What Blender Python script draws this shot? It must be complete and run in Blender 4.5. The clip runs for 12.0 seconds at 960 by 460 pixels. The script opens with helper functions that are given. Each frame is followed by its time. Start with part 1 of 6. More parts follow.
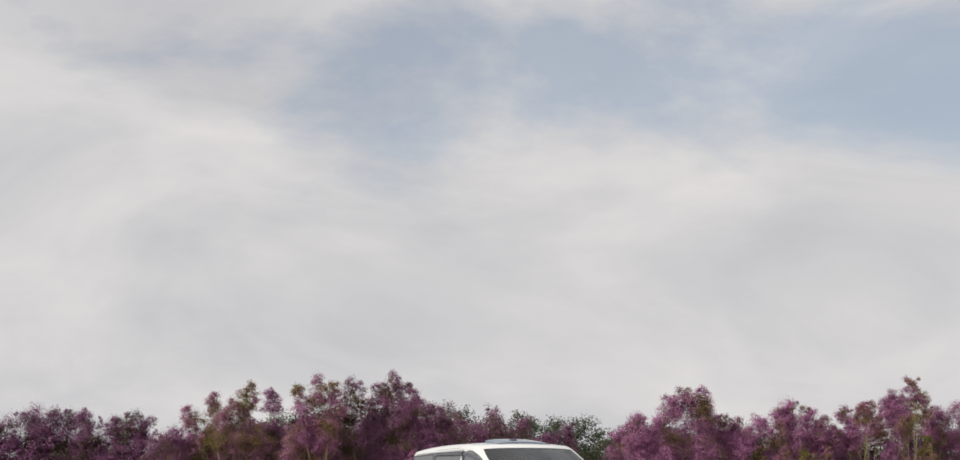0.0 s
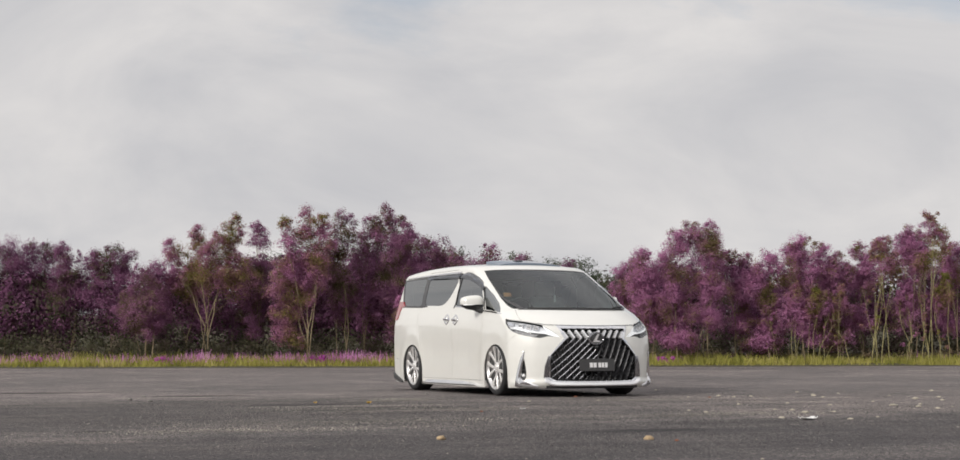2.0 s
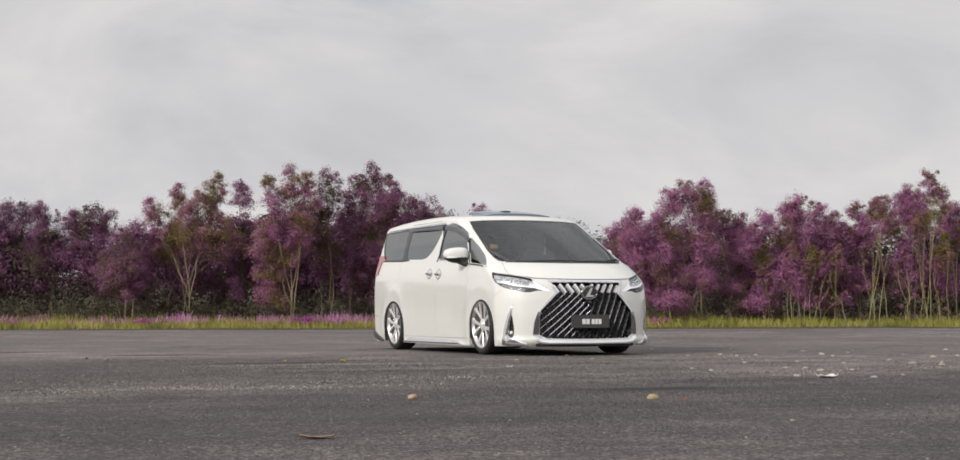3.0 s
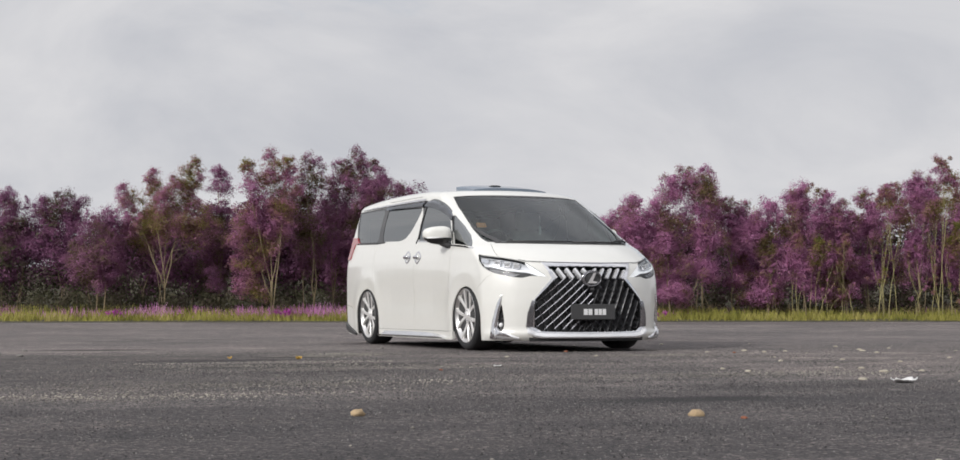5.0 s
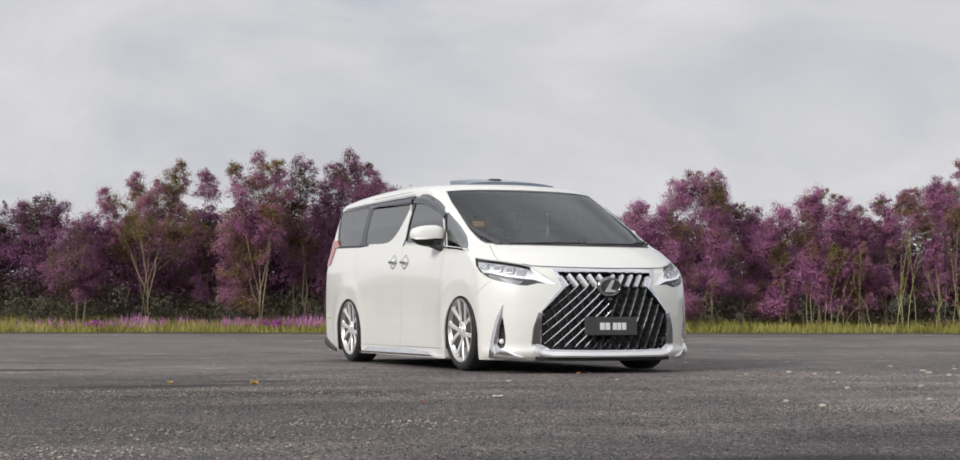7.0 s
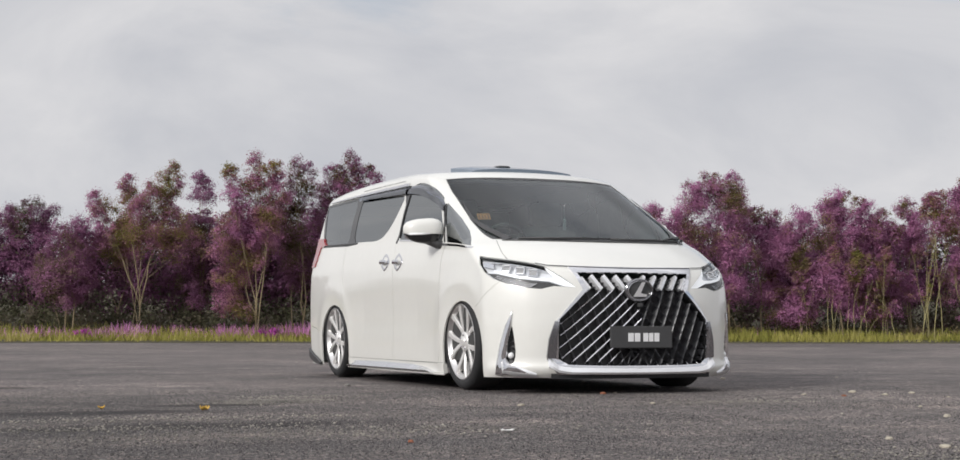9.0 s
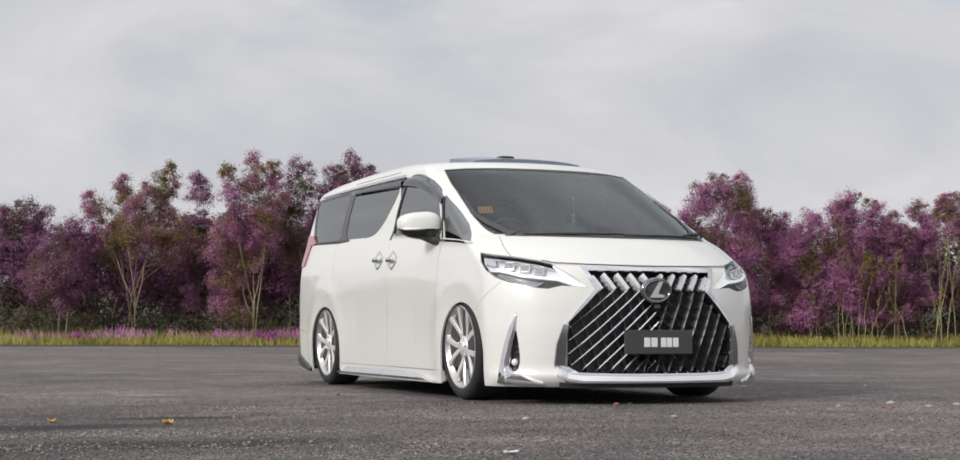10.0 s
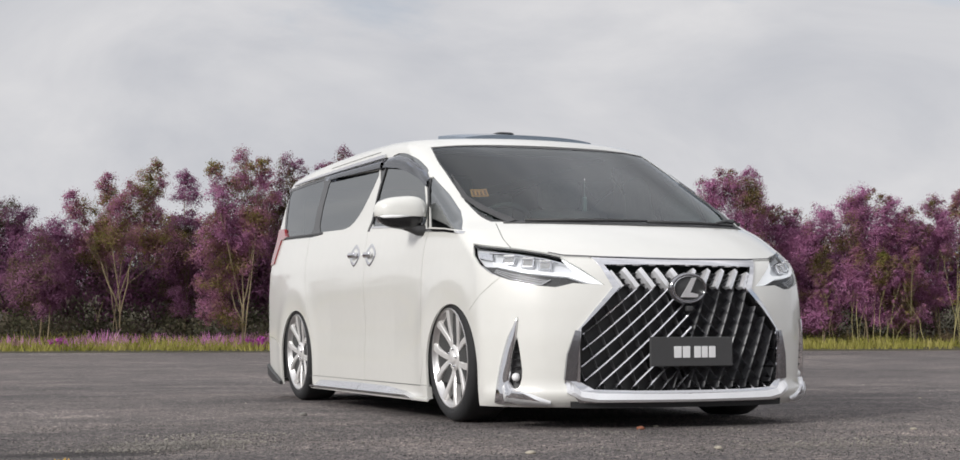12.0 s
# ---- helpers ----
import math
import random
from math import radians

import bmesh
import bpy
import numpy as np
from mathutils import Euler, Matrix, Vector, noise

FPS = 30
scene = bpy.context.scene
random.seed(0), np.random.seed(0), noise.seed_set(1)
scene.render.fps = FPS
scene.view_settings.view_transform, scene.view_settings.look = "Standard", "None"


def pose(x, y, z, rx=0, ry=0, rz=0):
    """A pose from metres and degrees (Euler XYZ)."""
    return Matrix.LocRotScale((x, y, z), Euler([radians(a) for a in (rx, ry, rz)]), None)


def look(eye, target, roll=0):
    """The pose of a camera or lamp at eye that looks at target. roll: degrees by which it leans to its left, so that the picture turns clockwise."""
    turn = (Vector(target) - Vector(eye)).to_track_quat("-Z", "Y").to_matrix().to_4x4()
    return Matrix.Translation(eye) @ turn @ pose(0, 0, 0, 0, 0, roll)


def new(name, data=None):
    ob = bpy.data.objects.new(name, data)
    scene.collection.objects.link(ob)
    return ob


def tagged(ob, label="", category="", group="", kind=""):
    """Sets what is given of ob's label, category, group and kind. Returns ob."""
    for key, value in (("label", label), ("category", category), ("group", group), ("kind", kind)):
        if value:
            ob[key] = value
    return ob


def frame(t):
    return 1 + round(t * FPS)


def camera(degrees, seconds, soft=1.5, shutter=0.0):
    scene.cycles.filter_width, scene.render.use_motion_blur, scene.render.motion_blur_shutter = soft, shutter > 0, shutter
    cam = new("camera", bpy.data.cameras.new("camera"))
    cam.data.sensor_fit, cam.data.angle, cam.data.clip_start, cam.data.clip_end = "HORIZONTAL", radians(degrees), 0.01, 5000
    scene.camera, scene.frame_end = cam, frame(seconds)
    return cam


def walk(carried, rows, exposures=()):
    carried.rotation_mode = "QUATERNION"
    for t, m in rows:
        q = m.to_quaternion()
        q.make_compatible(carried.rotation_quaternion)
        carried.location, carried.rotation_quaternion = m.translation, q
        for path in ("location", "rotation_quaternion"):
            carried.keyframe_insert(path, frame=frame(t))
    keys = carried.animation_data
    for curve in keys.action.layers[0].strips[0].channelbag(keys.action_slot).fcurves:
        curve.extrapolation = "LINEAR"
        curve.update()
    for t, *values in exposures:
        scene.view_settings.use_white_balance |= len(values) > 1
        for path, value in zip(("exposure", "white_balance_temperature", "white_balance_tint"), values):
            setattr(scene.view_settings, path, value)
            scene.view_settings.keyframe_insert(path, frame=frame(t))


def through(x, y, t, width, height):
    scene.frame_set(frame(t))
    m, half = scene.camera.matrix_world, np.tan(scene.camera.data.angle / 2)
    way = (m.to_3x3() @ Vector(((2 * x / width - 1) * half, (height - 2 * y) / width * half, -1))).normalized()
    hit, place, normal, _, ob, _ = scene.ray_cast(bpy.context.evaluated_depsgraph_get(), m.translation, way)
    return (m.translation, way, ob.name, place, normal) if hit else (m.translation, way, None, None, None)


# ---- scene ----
cam = camera(33.7, 12.0)
PATH = [
    (0, (-9.181, -20.597, 0.733), (-8.458, -18.764, 1.077), -0.3),
    (0.5, (-9.005, -19.808, 0.663), (-8.279, -17.966, 0.946), -0.2),
    (1, (-8.703, -19.057, 0.642), (-7.975, -17.209, 0.871), -0.2),
    (1.5, (-8.434, -18.424, 0.601), (-7.702, -16.572, 0.789), -0.2),
    (2, (-8.152, -17.772, 0.55), (-7.415, -15.919, 0.701), -0.1),
    (2.5, (-7.869, -17.155, 0.498), (-7.126, -15.302, 0.623), -0.1),
    (3, (-7.595, -16.551, 0.446), (-6.846, -14.7, 0.553), -0.1),
    (5, (-6.6, -14.288, 0.404), (-5.842, -12.44, 0.503), -0.0),
    (5.5, (-6.397, -13.798, 0.41), (-5.638, -11.95, 0.512), 0.0),
    (6, (-6.151, -13.215, 0.406), (-5.392, -11.368, 0.513), 0.1),
    (6.5, (-5.942, -12.712, 0.421), (-5.183, -10.865, 0.53), 0.1),
    (7, (-5.704, -12.158, 0.428), (-4.946, -10.311, 0.54), 0.1),
    (9, (-4.934, -10.311, 0.439), (-4.184, -8.461, 0.561), 0.1),
    (9.5, (-4.751, -9.884, 0.44), (-4.004, -8.033, 0.563), 0.1),
    (10, (-4.553, -9.409, 0.437), (-3.807, -7.558, 0.564), 0.2),
    (10.5, (-4.397, -9.015, 0.451), (-3.653, -7.163, 0.578), 0.1),
    (11, (-4.219, -8.581, 0.456), (-3.475, -6.729, 0.585), 0.1),
    (11.5, (-4.074, -8.233, 0.462), (-3.33, -6.381, 0.592), 0.1),
    (12, (-3.874, -7.823, 0.465), (-3.128, -5.972, 0.595), -0.1),
]
walk(cam, [(t, look(eye, target, roll)) for t, eye, target, roll in PATH],
     exposures=[(0, 0.04, 6500, 10), (2.5, 0.04, 6500, 10), (5, 0.04, 6280, 10), (12, 0.04, 6280, 10)])

# ---- light ----
world = bpy.data.worlds.new("sky")
scene.world = world
world.use_nodes = True
wt = world.node_tree
wt.nodes.clear()


def wnode(kind, **values):
    n = wt.nodes.new(kind)
    for k, v in values.items():
        n.inputs[k].default_value = v
    return n


def wlink(a, out, b, into):
    wt.links.new(a.outputs[out], b.inputs[into])


SUN_TURN, SUN_HIGH = radians(247), radians(27)   # azimuth from +y turning to +x, and elevation
w_coord = wnode("ShaderNodeTexCoord")
w_sky = wt.nodes.new("ShaderNodeTexSky")
w_sky.sky_type = "NISHITA"
w_sky.sun_disc = False
w_sky.sun_elevation, w_sky.sun_rotation = SUN_HIGH, SUN_TURN
w_sky.air_density, w_sky.dust_density = 1.0, 2.0
w_dim = wnode("ShaderNodeVectorMath")
w_dim.operation = "SCALE"
w_dim.inputs["Scale"].default_value = 0.105
wlink(w_sky, "Color", w_dim, 0)
w_map = wnode("ShaderNodeMapping", Scale=(1.3, 1.3, 3.2), Location=(0.35, 0.1, 0.2))
wlink(w_coord, "Generated", w_map, "Vector")
w_big = wnode("ShaderNodeTexNoise", Scale=1.7, Detail=9.0, Roughness=0.58, Distortion=0.35)
wlink(w_map, "Vector", w_big, "Vector")
w_ramp = wt.nodes.new("ShaderNodeValToRGB")
w_ramp.color_ramp.elements[0].position, w_ramp.color_ramp.elements[1].position = 0.36, 0.56
w_xyz = wnode("ShaderNodeSeparateXYZ")
wlink(w_coord, "Generated", w_xyz, "Vector")
w_low = wnode("ShaderNodeMapRange")       # cloud cover closes towards the horizon
for k, v in (("From Min", 0.13), ("From Max", 0.275), ("To Min", 1.0), ("To Max", 0.0)):
    w_low.inputs[k].default_value = v
wlink(w_xyz, "Z", w_low, "Value")
w_cover = wnode("ShaderNodeMath")
w_cover.operation = "MAXIMUM"
w_add = wnode("ShaderNodeMath")
w_add.operation = "MULTIPLY_ADD"
wlink(w_low, "Result", w_add, 0)
w_add.inputs[1].default_value = 0.30
wlink(w_big, "Fac", w_add, 2)
w_again = wnode("ShaderNodeMapRange")     # and again above a thinner belt
for k, v in (("From Min", 0.25), ("From Max", 0.33), ("To Min", 0.0), ("To Max", 0.16)):
    w_again.inputs[k].default_value = v
wlink(w_xyz, "Z", w_again, "Value")
w_sum = wnode("ShaderNodeMath")
w_sum.operation = "ADD"
wlink(w_add, 0, w_sum, 0)
wlink(w_again, "Result", w_sum, 1)
wlink(w_sum, 0, w_ramp, "Fac")
wlink(w_ramp, "Color", w_cover, 0)
w_cover.inputs[1].default_value = 0.50
w_fine = wnode("ShaderNodeTexNoise", Scale=3.4, Detail=8.0, Roughness=0.55, Distortion=0.6)
wlink(w_map, "Vector", w_fine, "Vector")
w_cloud = wt.nodes.new("ShaderNodeValToRGB")
w_cloud.color_ramp.elements[0].position, w_cloud.color_ramp.elements[1].position = 0.34, 0.68
w_cloud.color_ramp.elements[0].color = (0.535, 0.535, 0.555, 1)
w_cloud.color_ramp.elements[1].color = (0.715, 0.695, 0.685, 1)
wlink(w_fine, "Fac", w_cloud, "Fac")
w_high = wnode("ShaderNodeMapRange")      # the cloud deck is brighter overhead
for k, v in (("From Min", 0.30), ("From Max", 0.85), ("To Min", 1.0), ("To Max", 1.30)):
    w_high.inputs[k].default_value = v
wlink(w_xyz, "Z", w_high, "Value")
w_turn = wnode("ShaderNodeTexNoise", Scale=2.1, Detail=6.0, Roughness=0.55, Distortion=0.8)
wlink(w_coord, "Generated", w_turn, "Vector")
w_thick = wnode("ShaderNodeMapRange")     # thin and thick parts of the deck overhead
for k, v in (("From Min", 0.36), ("From Max", 0.64), ("To Min", 0.70), ("To Max", 1.35)):
    w_thick.inputs[k].default_value = v
wlink(w_turn, "Fac", w_thick, "Value")
w_part = wnode("ShaderNodeMapRange")
for k, v in (("From Min", 0.30), ("From Max", 0.50), ("To Min", 0.0), ("To Max", 1.0)):
    w_part.inputs[k].default_value = v
wlink(w_xyz, "Z", w_part, "Value")
w_deck = wt.nodes.new("ShaderNodeMix")
w_deck.data_type = "FLOAT"
w_deck.inputs[2].default_value = 1.0
wt.links.new(w_part.outputs["Result"], w_deck.inputs[0])
wt.links.new(w_thick.outputs["Result"], w_deck.inputs[3])
w_both = wnode("ShaderNodeMath")
w_both.operation = "MULTIPLY"
wlink(w_high, "Result", w_both, 0)
wt.links.new(w_deck.outputs[0], w_both.inputs[1])
w_lit = wt.nodes.new("ShaderNodeVectorMath")
w_lit.operation = "SCALE"
wlink(w_cloud, "Color", w_lit, 0)
wlink(w_both, 0, w_lit, "Scale")
w_mix = wt.nodes.new("ShaderNodeMix")
w_mix.data_type = "RGBA"
wt.links.new(w_cover.outputs[0], w_mix.inputs[0])
wt.links.new(w_dim.outputs[0], w_mix.inputs[6])
wt.links.new(w_lit.outputs[0], w_mix.inputs[7])
w_back = wnode("ShaderNodeBackground", Strength=1.0)
wt.links.new(w_mix.outputs[2], w_back.inputs["Color"])
w_out = wnode("ShaderNodeOutputWorld")
wlink(w_back, 0, w_out, 0)

sun_data = bpy.data.lights.new("sun", "SUN")
sun_data.energy, sun_data.angle, sun_data.color = 2.4, radians(13), (1.0, 0.955, 0.90)
sun = new("sun", sun_data)
sun_from = Vector((math.sin(SUN_TURN) * math.cos(SUN_HIGH), math.cos(SUN_TURN) * math.cos(SUN_HIGH), math.sin(SUN_HIGH)))
sun.matrix_world = look(tuple(sun_from * 60), (0, 0, 0))


# ---- materials ----
def shade(name, colour, rough=0.5, metal=0.0, **more):
    m = bpy.data.materials.new(name)
    m.use_nodes = True
    b = m.node_tree.nodes["Principled BSDF"]
    b.inputs["Base Color"].default_value = (*colour, 1)
    b.inputs["Roughness"].default_value = rough
    b.inputs["Metallic"].default_value = metal
    for k, v in more.items():
        b.inputs[k.replace("_", " ")].default_value = v
    return m


def node(m, kind, **values):
    n = m.node_tree.nodes.new(kind)
    for k, v in values.items():
        n.inputs[k.replace("_", " ")].default_value = v
    return n


def link(m, a, out, b, into):
    m.node_tree.links.new(a.outputs[out], b.inputs[into])


def ramp(m, source, out, stops):
    r = node(m, "ShaderNodeValToRGB")
    els = r.color_ramp.elements
    while len(els) < len(stops):
        els.new(0.5)
    for e, (p, c) in zip(els, stops):
        e.position, e.color = p, (*c, 1)
    link(m, source, out, r, "Fac")
    return r


def mixed(m, fac, a, b, mode="MIX"):
    """Colour sockets a and b mixed by the socket or number fac."""
    n = m.node_tree.nodes.new("ShaderNodeMix")
    n.data_type, n.blend_type = "RGBA", mode
    for i, s in ((0, fac), (6, a), (7, b)):
        if isinstance(s, (int, float)):
            n.inputs[i].default_value = s
        elif isinstance(s, tuple):
            n.inputs[i].default_value = (*s, 1)
        else:
            m.node_tree.links.new(s, n.inputs[i])
    return n.outputs[2]


def bsdf(m):
    return m.node_tree.nodes["Principled BSDF"]


def worn(m, scale, amount, rough=0.15, bump=0.0, bump_scale=60.0):
    """Variation of colour and gloss at two scales, and fine relief."""
    b = bsdf(m)
    base = tuple(b.inputs["Base Color"].default_value)[:3]
    co = node(m, "ShaderNodeTexCoord")
    a = node(m, "ShaderNodeTexNoise", Scale=scale, Detail=6.0, Roughness=0.6)
    f = node(m, "ShaderNodeTexNoise", Scale=scale * 14, Detail=3.0)
    link(m, co, "Object", a, "Vector")
    link(m, co, "Object", f, "Vector")
    both = node(m, "ShaderNodeMath")
    both.operation = "ADD"
    half = node(m, "ShaderNodeMath")
    half.operation = "MULTIPLY"
    half.inputs[1].default_value = 0.5
    link(m, a, "Fac", both, 0)
    link(m, f, "Fac", both, 1)
    link(m, both, 0, half, 0)
    lo, hi = tuple(c * (1 - amount) for c in base), tuple(min(1, c * (1 + amount)) for c in base)
    r = ramp(m, half, 0, [(0.3, lo), (0.7, hi)])
    link(m, r, "Color", b, "Base Color")
    g = node(m, "ShaderNodeMapRange")
    v = b.inputs["Roughness"].default_value
    g.inputs["To Min"].default_value, g.inputs["To Max"].default_value = max(0.02, v - rough * .5), min(1, v + rough * .5)
    link(m, half, 0, g, "Value")
    link(m, g, "Result", b, "Roughness")
    if bump:
        n = node(m, "ShaderNodeTexNoise", Scale=bump_scale, Detail=4.0)
        link(m, co, "Object", n, "Vector")
        k = node(m, "ShaderNodeBump", Strength=bump, Distance=0.01)
        link(m, n, "Fac", k, "Height")
        link(m, k, "Normal", b, "Normal")
    return m


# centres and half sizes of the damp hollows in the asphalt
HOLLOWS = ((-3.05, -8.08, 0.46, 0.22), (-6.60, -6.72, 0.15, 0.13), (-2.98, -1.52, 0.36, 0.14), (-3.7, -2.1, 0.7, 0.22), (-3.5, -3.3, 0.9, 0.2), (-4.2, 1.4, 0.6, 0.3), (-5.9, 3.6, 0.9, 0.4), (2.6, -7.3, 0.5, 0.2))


def asphalt_material():
    m = shade("asphalt", (0.1, 0.1, 0.1), 0.85)
    b = bsdf(m)
    co = node(m, "ShaderNodeTexCoord")
    patch = node(m, "ShaderNodeTexNoise", Scale=0.16, Detail=7.0, Roughness=0.62, Distortion=0.5)
    mid = node(m, "ShaderNodeTexNoise", Scale=1.6, Detail=9.0, Roughness=0.74)
    grain = node(m, "ShaderNodeTexVoronoi", Scale=95.0)
    speck = node(m, "ShaderNodeTexNoise", Scale=26.0, Detail=8.0, Roughness=0.82)
    for n in (patch, mid, grain, speck):
        link(m, co, "Object", n, "Vector")
    base = ramp(m, patch, "Fac", [(0.34, (0.078, 0.077, 0.078)), (0.50, (0.112, 0.110, 0.109)), (0.68, (0.168, 0.163, 0.158))])
    dusty = ramp(m, mid, "Fac", [(0.38, (0.74, 0.74, 0.74)), (0.50, (0.98, 0.975, 0.965)), (0.63, (1.36, 1.34, 1.30))])
    stone = ramp(m, grain, "Color", [(0.1, (0.32, 0.32, 0.33)), (0.70, (1.2, 1.18, 1.16)), (0.95, (3.6, 3.45, 3.2))])
    fleck = ramp(m, speck, "Fac", [(0.36, (0.22, 0.22, 0.22)), (0.64, (1.9, 1.87, 1.82))])
    c = mixed(m, 1.0, base.outputs["Color"], dusty.outputs["Color"], "MULTIPLY")
    c = mixed(m, 0.9, c, stone.outputs["Color"], "MULTIPLY")
    c = mixed(m, 0.9, c, fleck.outputs["Color"], "MULTIPLY")
    # long dusty streaks swept across the lot
    swept = node(m, "ShaderNodeMapping", Scale=(0.55, 1.9, 1.0), Rotation=(0, 0, -0.12))
    link(m, co, "Object", swept, "Vector")
    streak = node(m, "ShaderNodeTexNoise", Scale=1.0, Detail=8.0, Roughness=0.66, Distortion=0.4)
    link(m, swept, "Vector", streak, "Vector")
    dust = ramp(m, streak, "Fac", [(0.36, (0.80, 0.80, 0.82)), (0.52, (0.98, 0.97, 0.97)), (0.70, (1.38, 1.33, 1.28))])
    c = mixed(m, 1.0, c, dust.outputs["Color"], "MULTIPLY")
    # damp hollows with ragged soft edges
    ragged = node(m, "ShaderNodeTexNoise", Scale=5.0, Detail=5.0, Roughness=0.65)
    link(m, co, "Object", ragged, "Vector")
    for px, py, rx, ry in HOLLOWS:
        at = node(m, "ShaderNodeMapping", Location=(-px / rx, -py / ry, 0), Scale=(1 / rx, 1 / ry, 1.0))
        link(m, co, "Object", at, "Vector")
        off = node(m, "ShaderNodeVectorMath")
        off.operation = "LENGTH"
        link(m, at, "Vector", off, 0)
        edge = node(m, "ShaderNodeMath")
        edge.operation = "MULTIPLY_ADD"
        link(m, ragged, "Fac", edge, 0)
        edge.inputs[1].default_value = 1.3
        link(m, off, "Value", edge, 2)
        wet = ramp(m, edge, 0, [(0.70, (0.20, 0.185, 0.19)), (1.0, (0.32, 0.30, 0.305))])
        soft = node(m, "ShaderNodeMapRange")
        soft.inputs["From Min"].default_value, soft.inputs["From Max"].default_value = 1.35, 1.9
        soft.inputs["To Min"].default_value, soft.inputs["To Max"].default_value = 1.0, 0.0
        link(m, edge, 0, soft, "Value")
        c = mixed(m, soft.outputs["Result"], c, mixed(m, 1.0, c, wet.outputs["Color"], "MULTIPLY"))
    # a darker resurfaced stretch with a wavering edge, and dusty ground beyond it
    sep = node(m, "ShaderNodeSeparateXYZ")
    link(m, co, "Object", sep, "Vector")
    lean = node(m, "ShaderNodeMath")
    lean.operation = "MULTIPLY_ADD"
    link(m, sep, "X", lean, 0)
    lean.inputs[1].default_value = -0.22
    link(m, sep, "Y", lean, 2)
    wave = node(m, "ShaderNodeTexNoise", Scale=0.7, Detail=5.0, Roughness=0.6)
    link(m, co, "Object", wave, "Vector")
    bend = node(m, "ShaderNodeMath")
    bend.operation = "MULTIPLY_ADD"
    link(m, wave, "Fac", bend, 0)
    bend.inputs[1].default_value = 1.6
    link(m, lean, 0, bend, 2)
    laid = node(m, "ShaderNodeMapRange")
    laid.inputs["From Min"].default_value, laid.inputs["From Max"].default_value = -6.0, -5.55
    link(m, bend, 0, laid, "Value")
    ends = node(m, "ShaderNodeMapRange")
    for key, value in (("From Min", -9.1), ("From Max", -8.5), ("To Min", 0.62), ("To Max", 0.0)):
        ends.inputs[key].default_value = value
    link(m, bend, 0, ends, "Value")
    fresh = node(m, "ShaderNodeMath")
    fresh.operation = "MAXIMUM"
    link(m, laid, "Result", fresh, 0)
    link(m, ends, "Result", fresh, 1)
    strip = ramp(m, fresh, 0, [(0.0, (0.66, 0.605, 0.635)), (1.0, (1.24, 1.145, 1.165))])
    c = mixed(m, 1.0, c, strip.outputs["Color"], "MULTIPLY")
    # darker towards -x, fading out by y 1.5 and weaker below y -5.5
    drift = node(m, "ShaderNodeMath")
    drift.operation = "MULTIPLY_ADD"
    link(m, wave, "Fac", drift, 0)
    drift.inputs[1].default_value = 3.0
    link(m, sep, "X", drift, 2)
    x_fall = node(m, "ShaderNodeMapRange")
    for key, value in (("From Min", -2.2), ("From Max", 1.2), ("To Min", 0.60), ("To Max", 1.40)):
        x_fall.inputs[key].default_value = value
    link(m, drift, 0, x_fall, "Value")
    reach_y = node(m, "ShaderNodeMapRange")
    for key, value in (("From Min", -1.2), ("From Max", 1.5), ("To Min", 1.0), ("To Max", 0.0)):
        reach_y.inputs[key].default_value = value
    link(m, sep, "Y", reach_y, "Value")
    x_tint = ramp(m, x_fall, "Result", [(0.0, (0.0, 0.0, 0.0)), (1.0, (1.0, 0.99, 0.975))])
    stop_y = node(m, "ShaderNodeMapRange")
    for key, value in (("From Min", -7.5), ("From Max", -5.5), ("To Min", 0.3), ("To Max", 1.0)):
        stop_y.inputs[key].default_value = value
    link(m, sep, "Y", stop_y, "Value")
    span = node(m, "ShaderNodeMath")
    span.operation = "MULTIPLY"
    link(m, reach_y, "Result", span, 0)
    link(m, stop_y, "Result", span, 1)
    c = mixed(m, span.outputs[0], c, mixed(m, 1.0, c, x_tint.outputs["Color"], "MULTIPLY"))
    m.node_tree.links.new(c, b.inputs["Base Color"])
    h = mixed(m, 0.5, grain.outputs["Distance"], speck.outputs["Fac"])
    k = node(m, "ShaderNodeBump", Strength=0.8, Distance=0.018)
    m.node_tree.links.new(h, k.inputs["Height"])
    link(m, k, "Normal", b, "Normal")
    return m


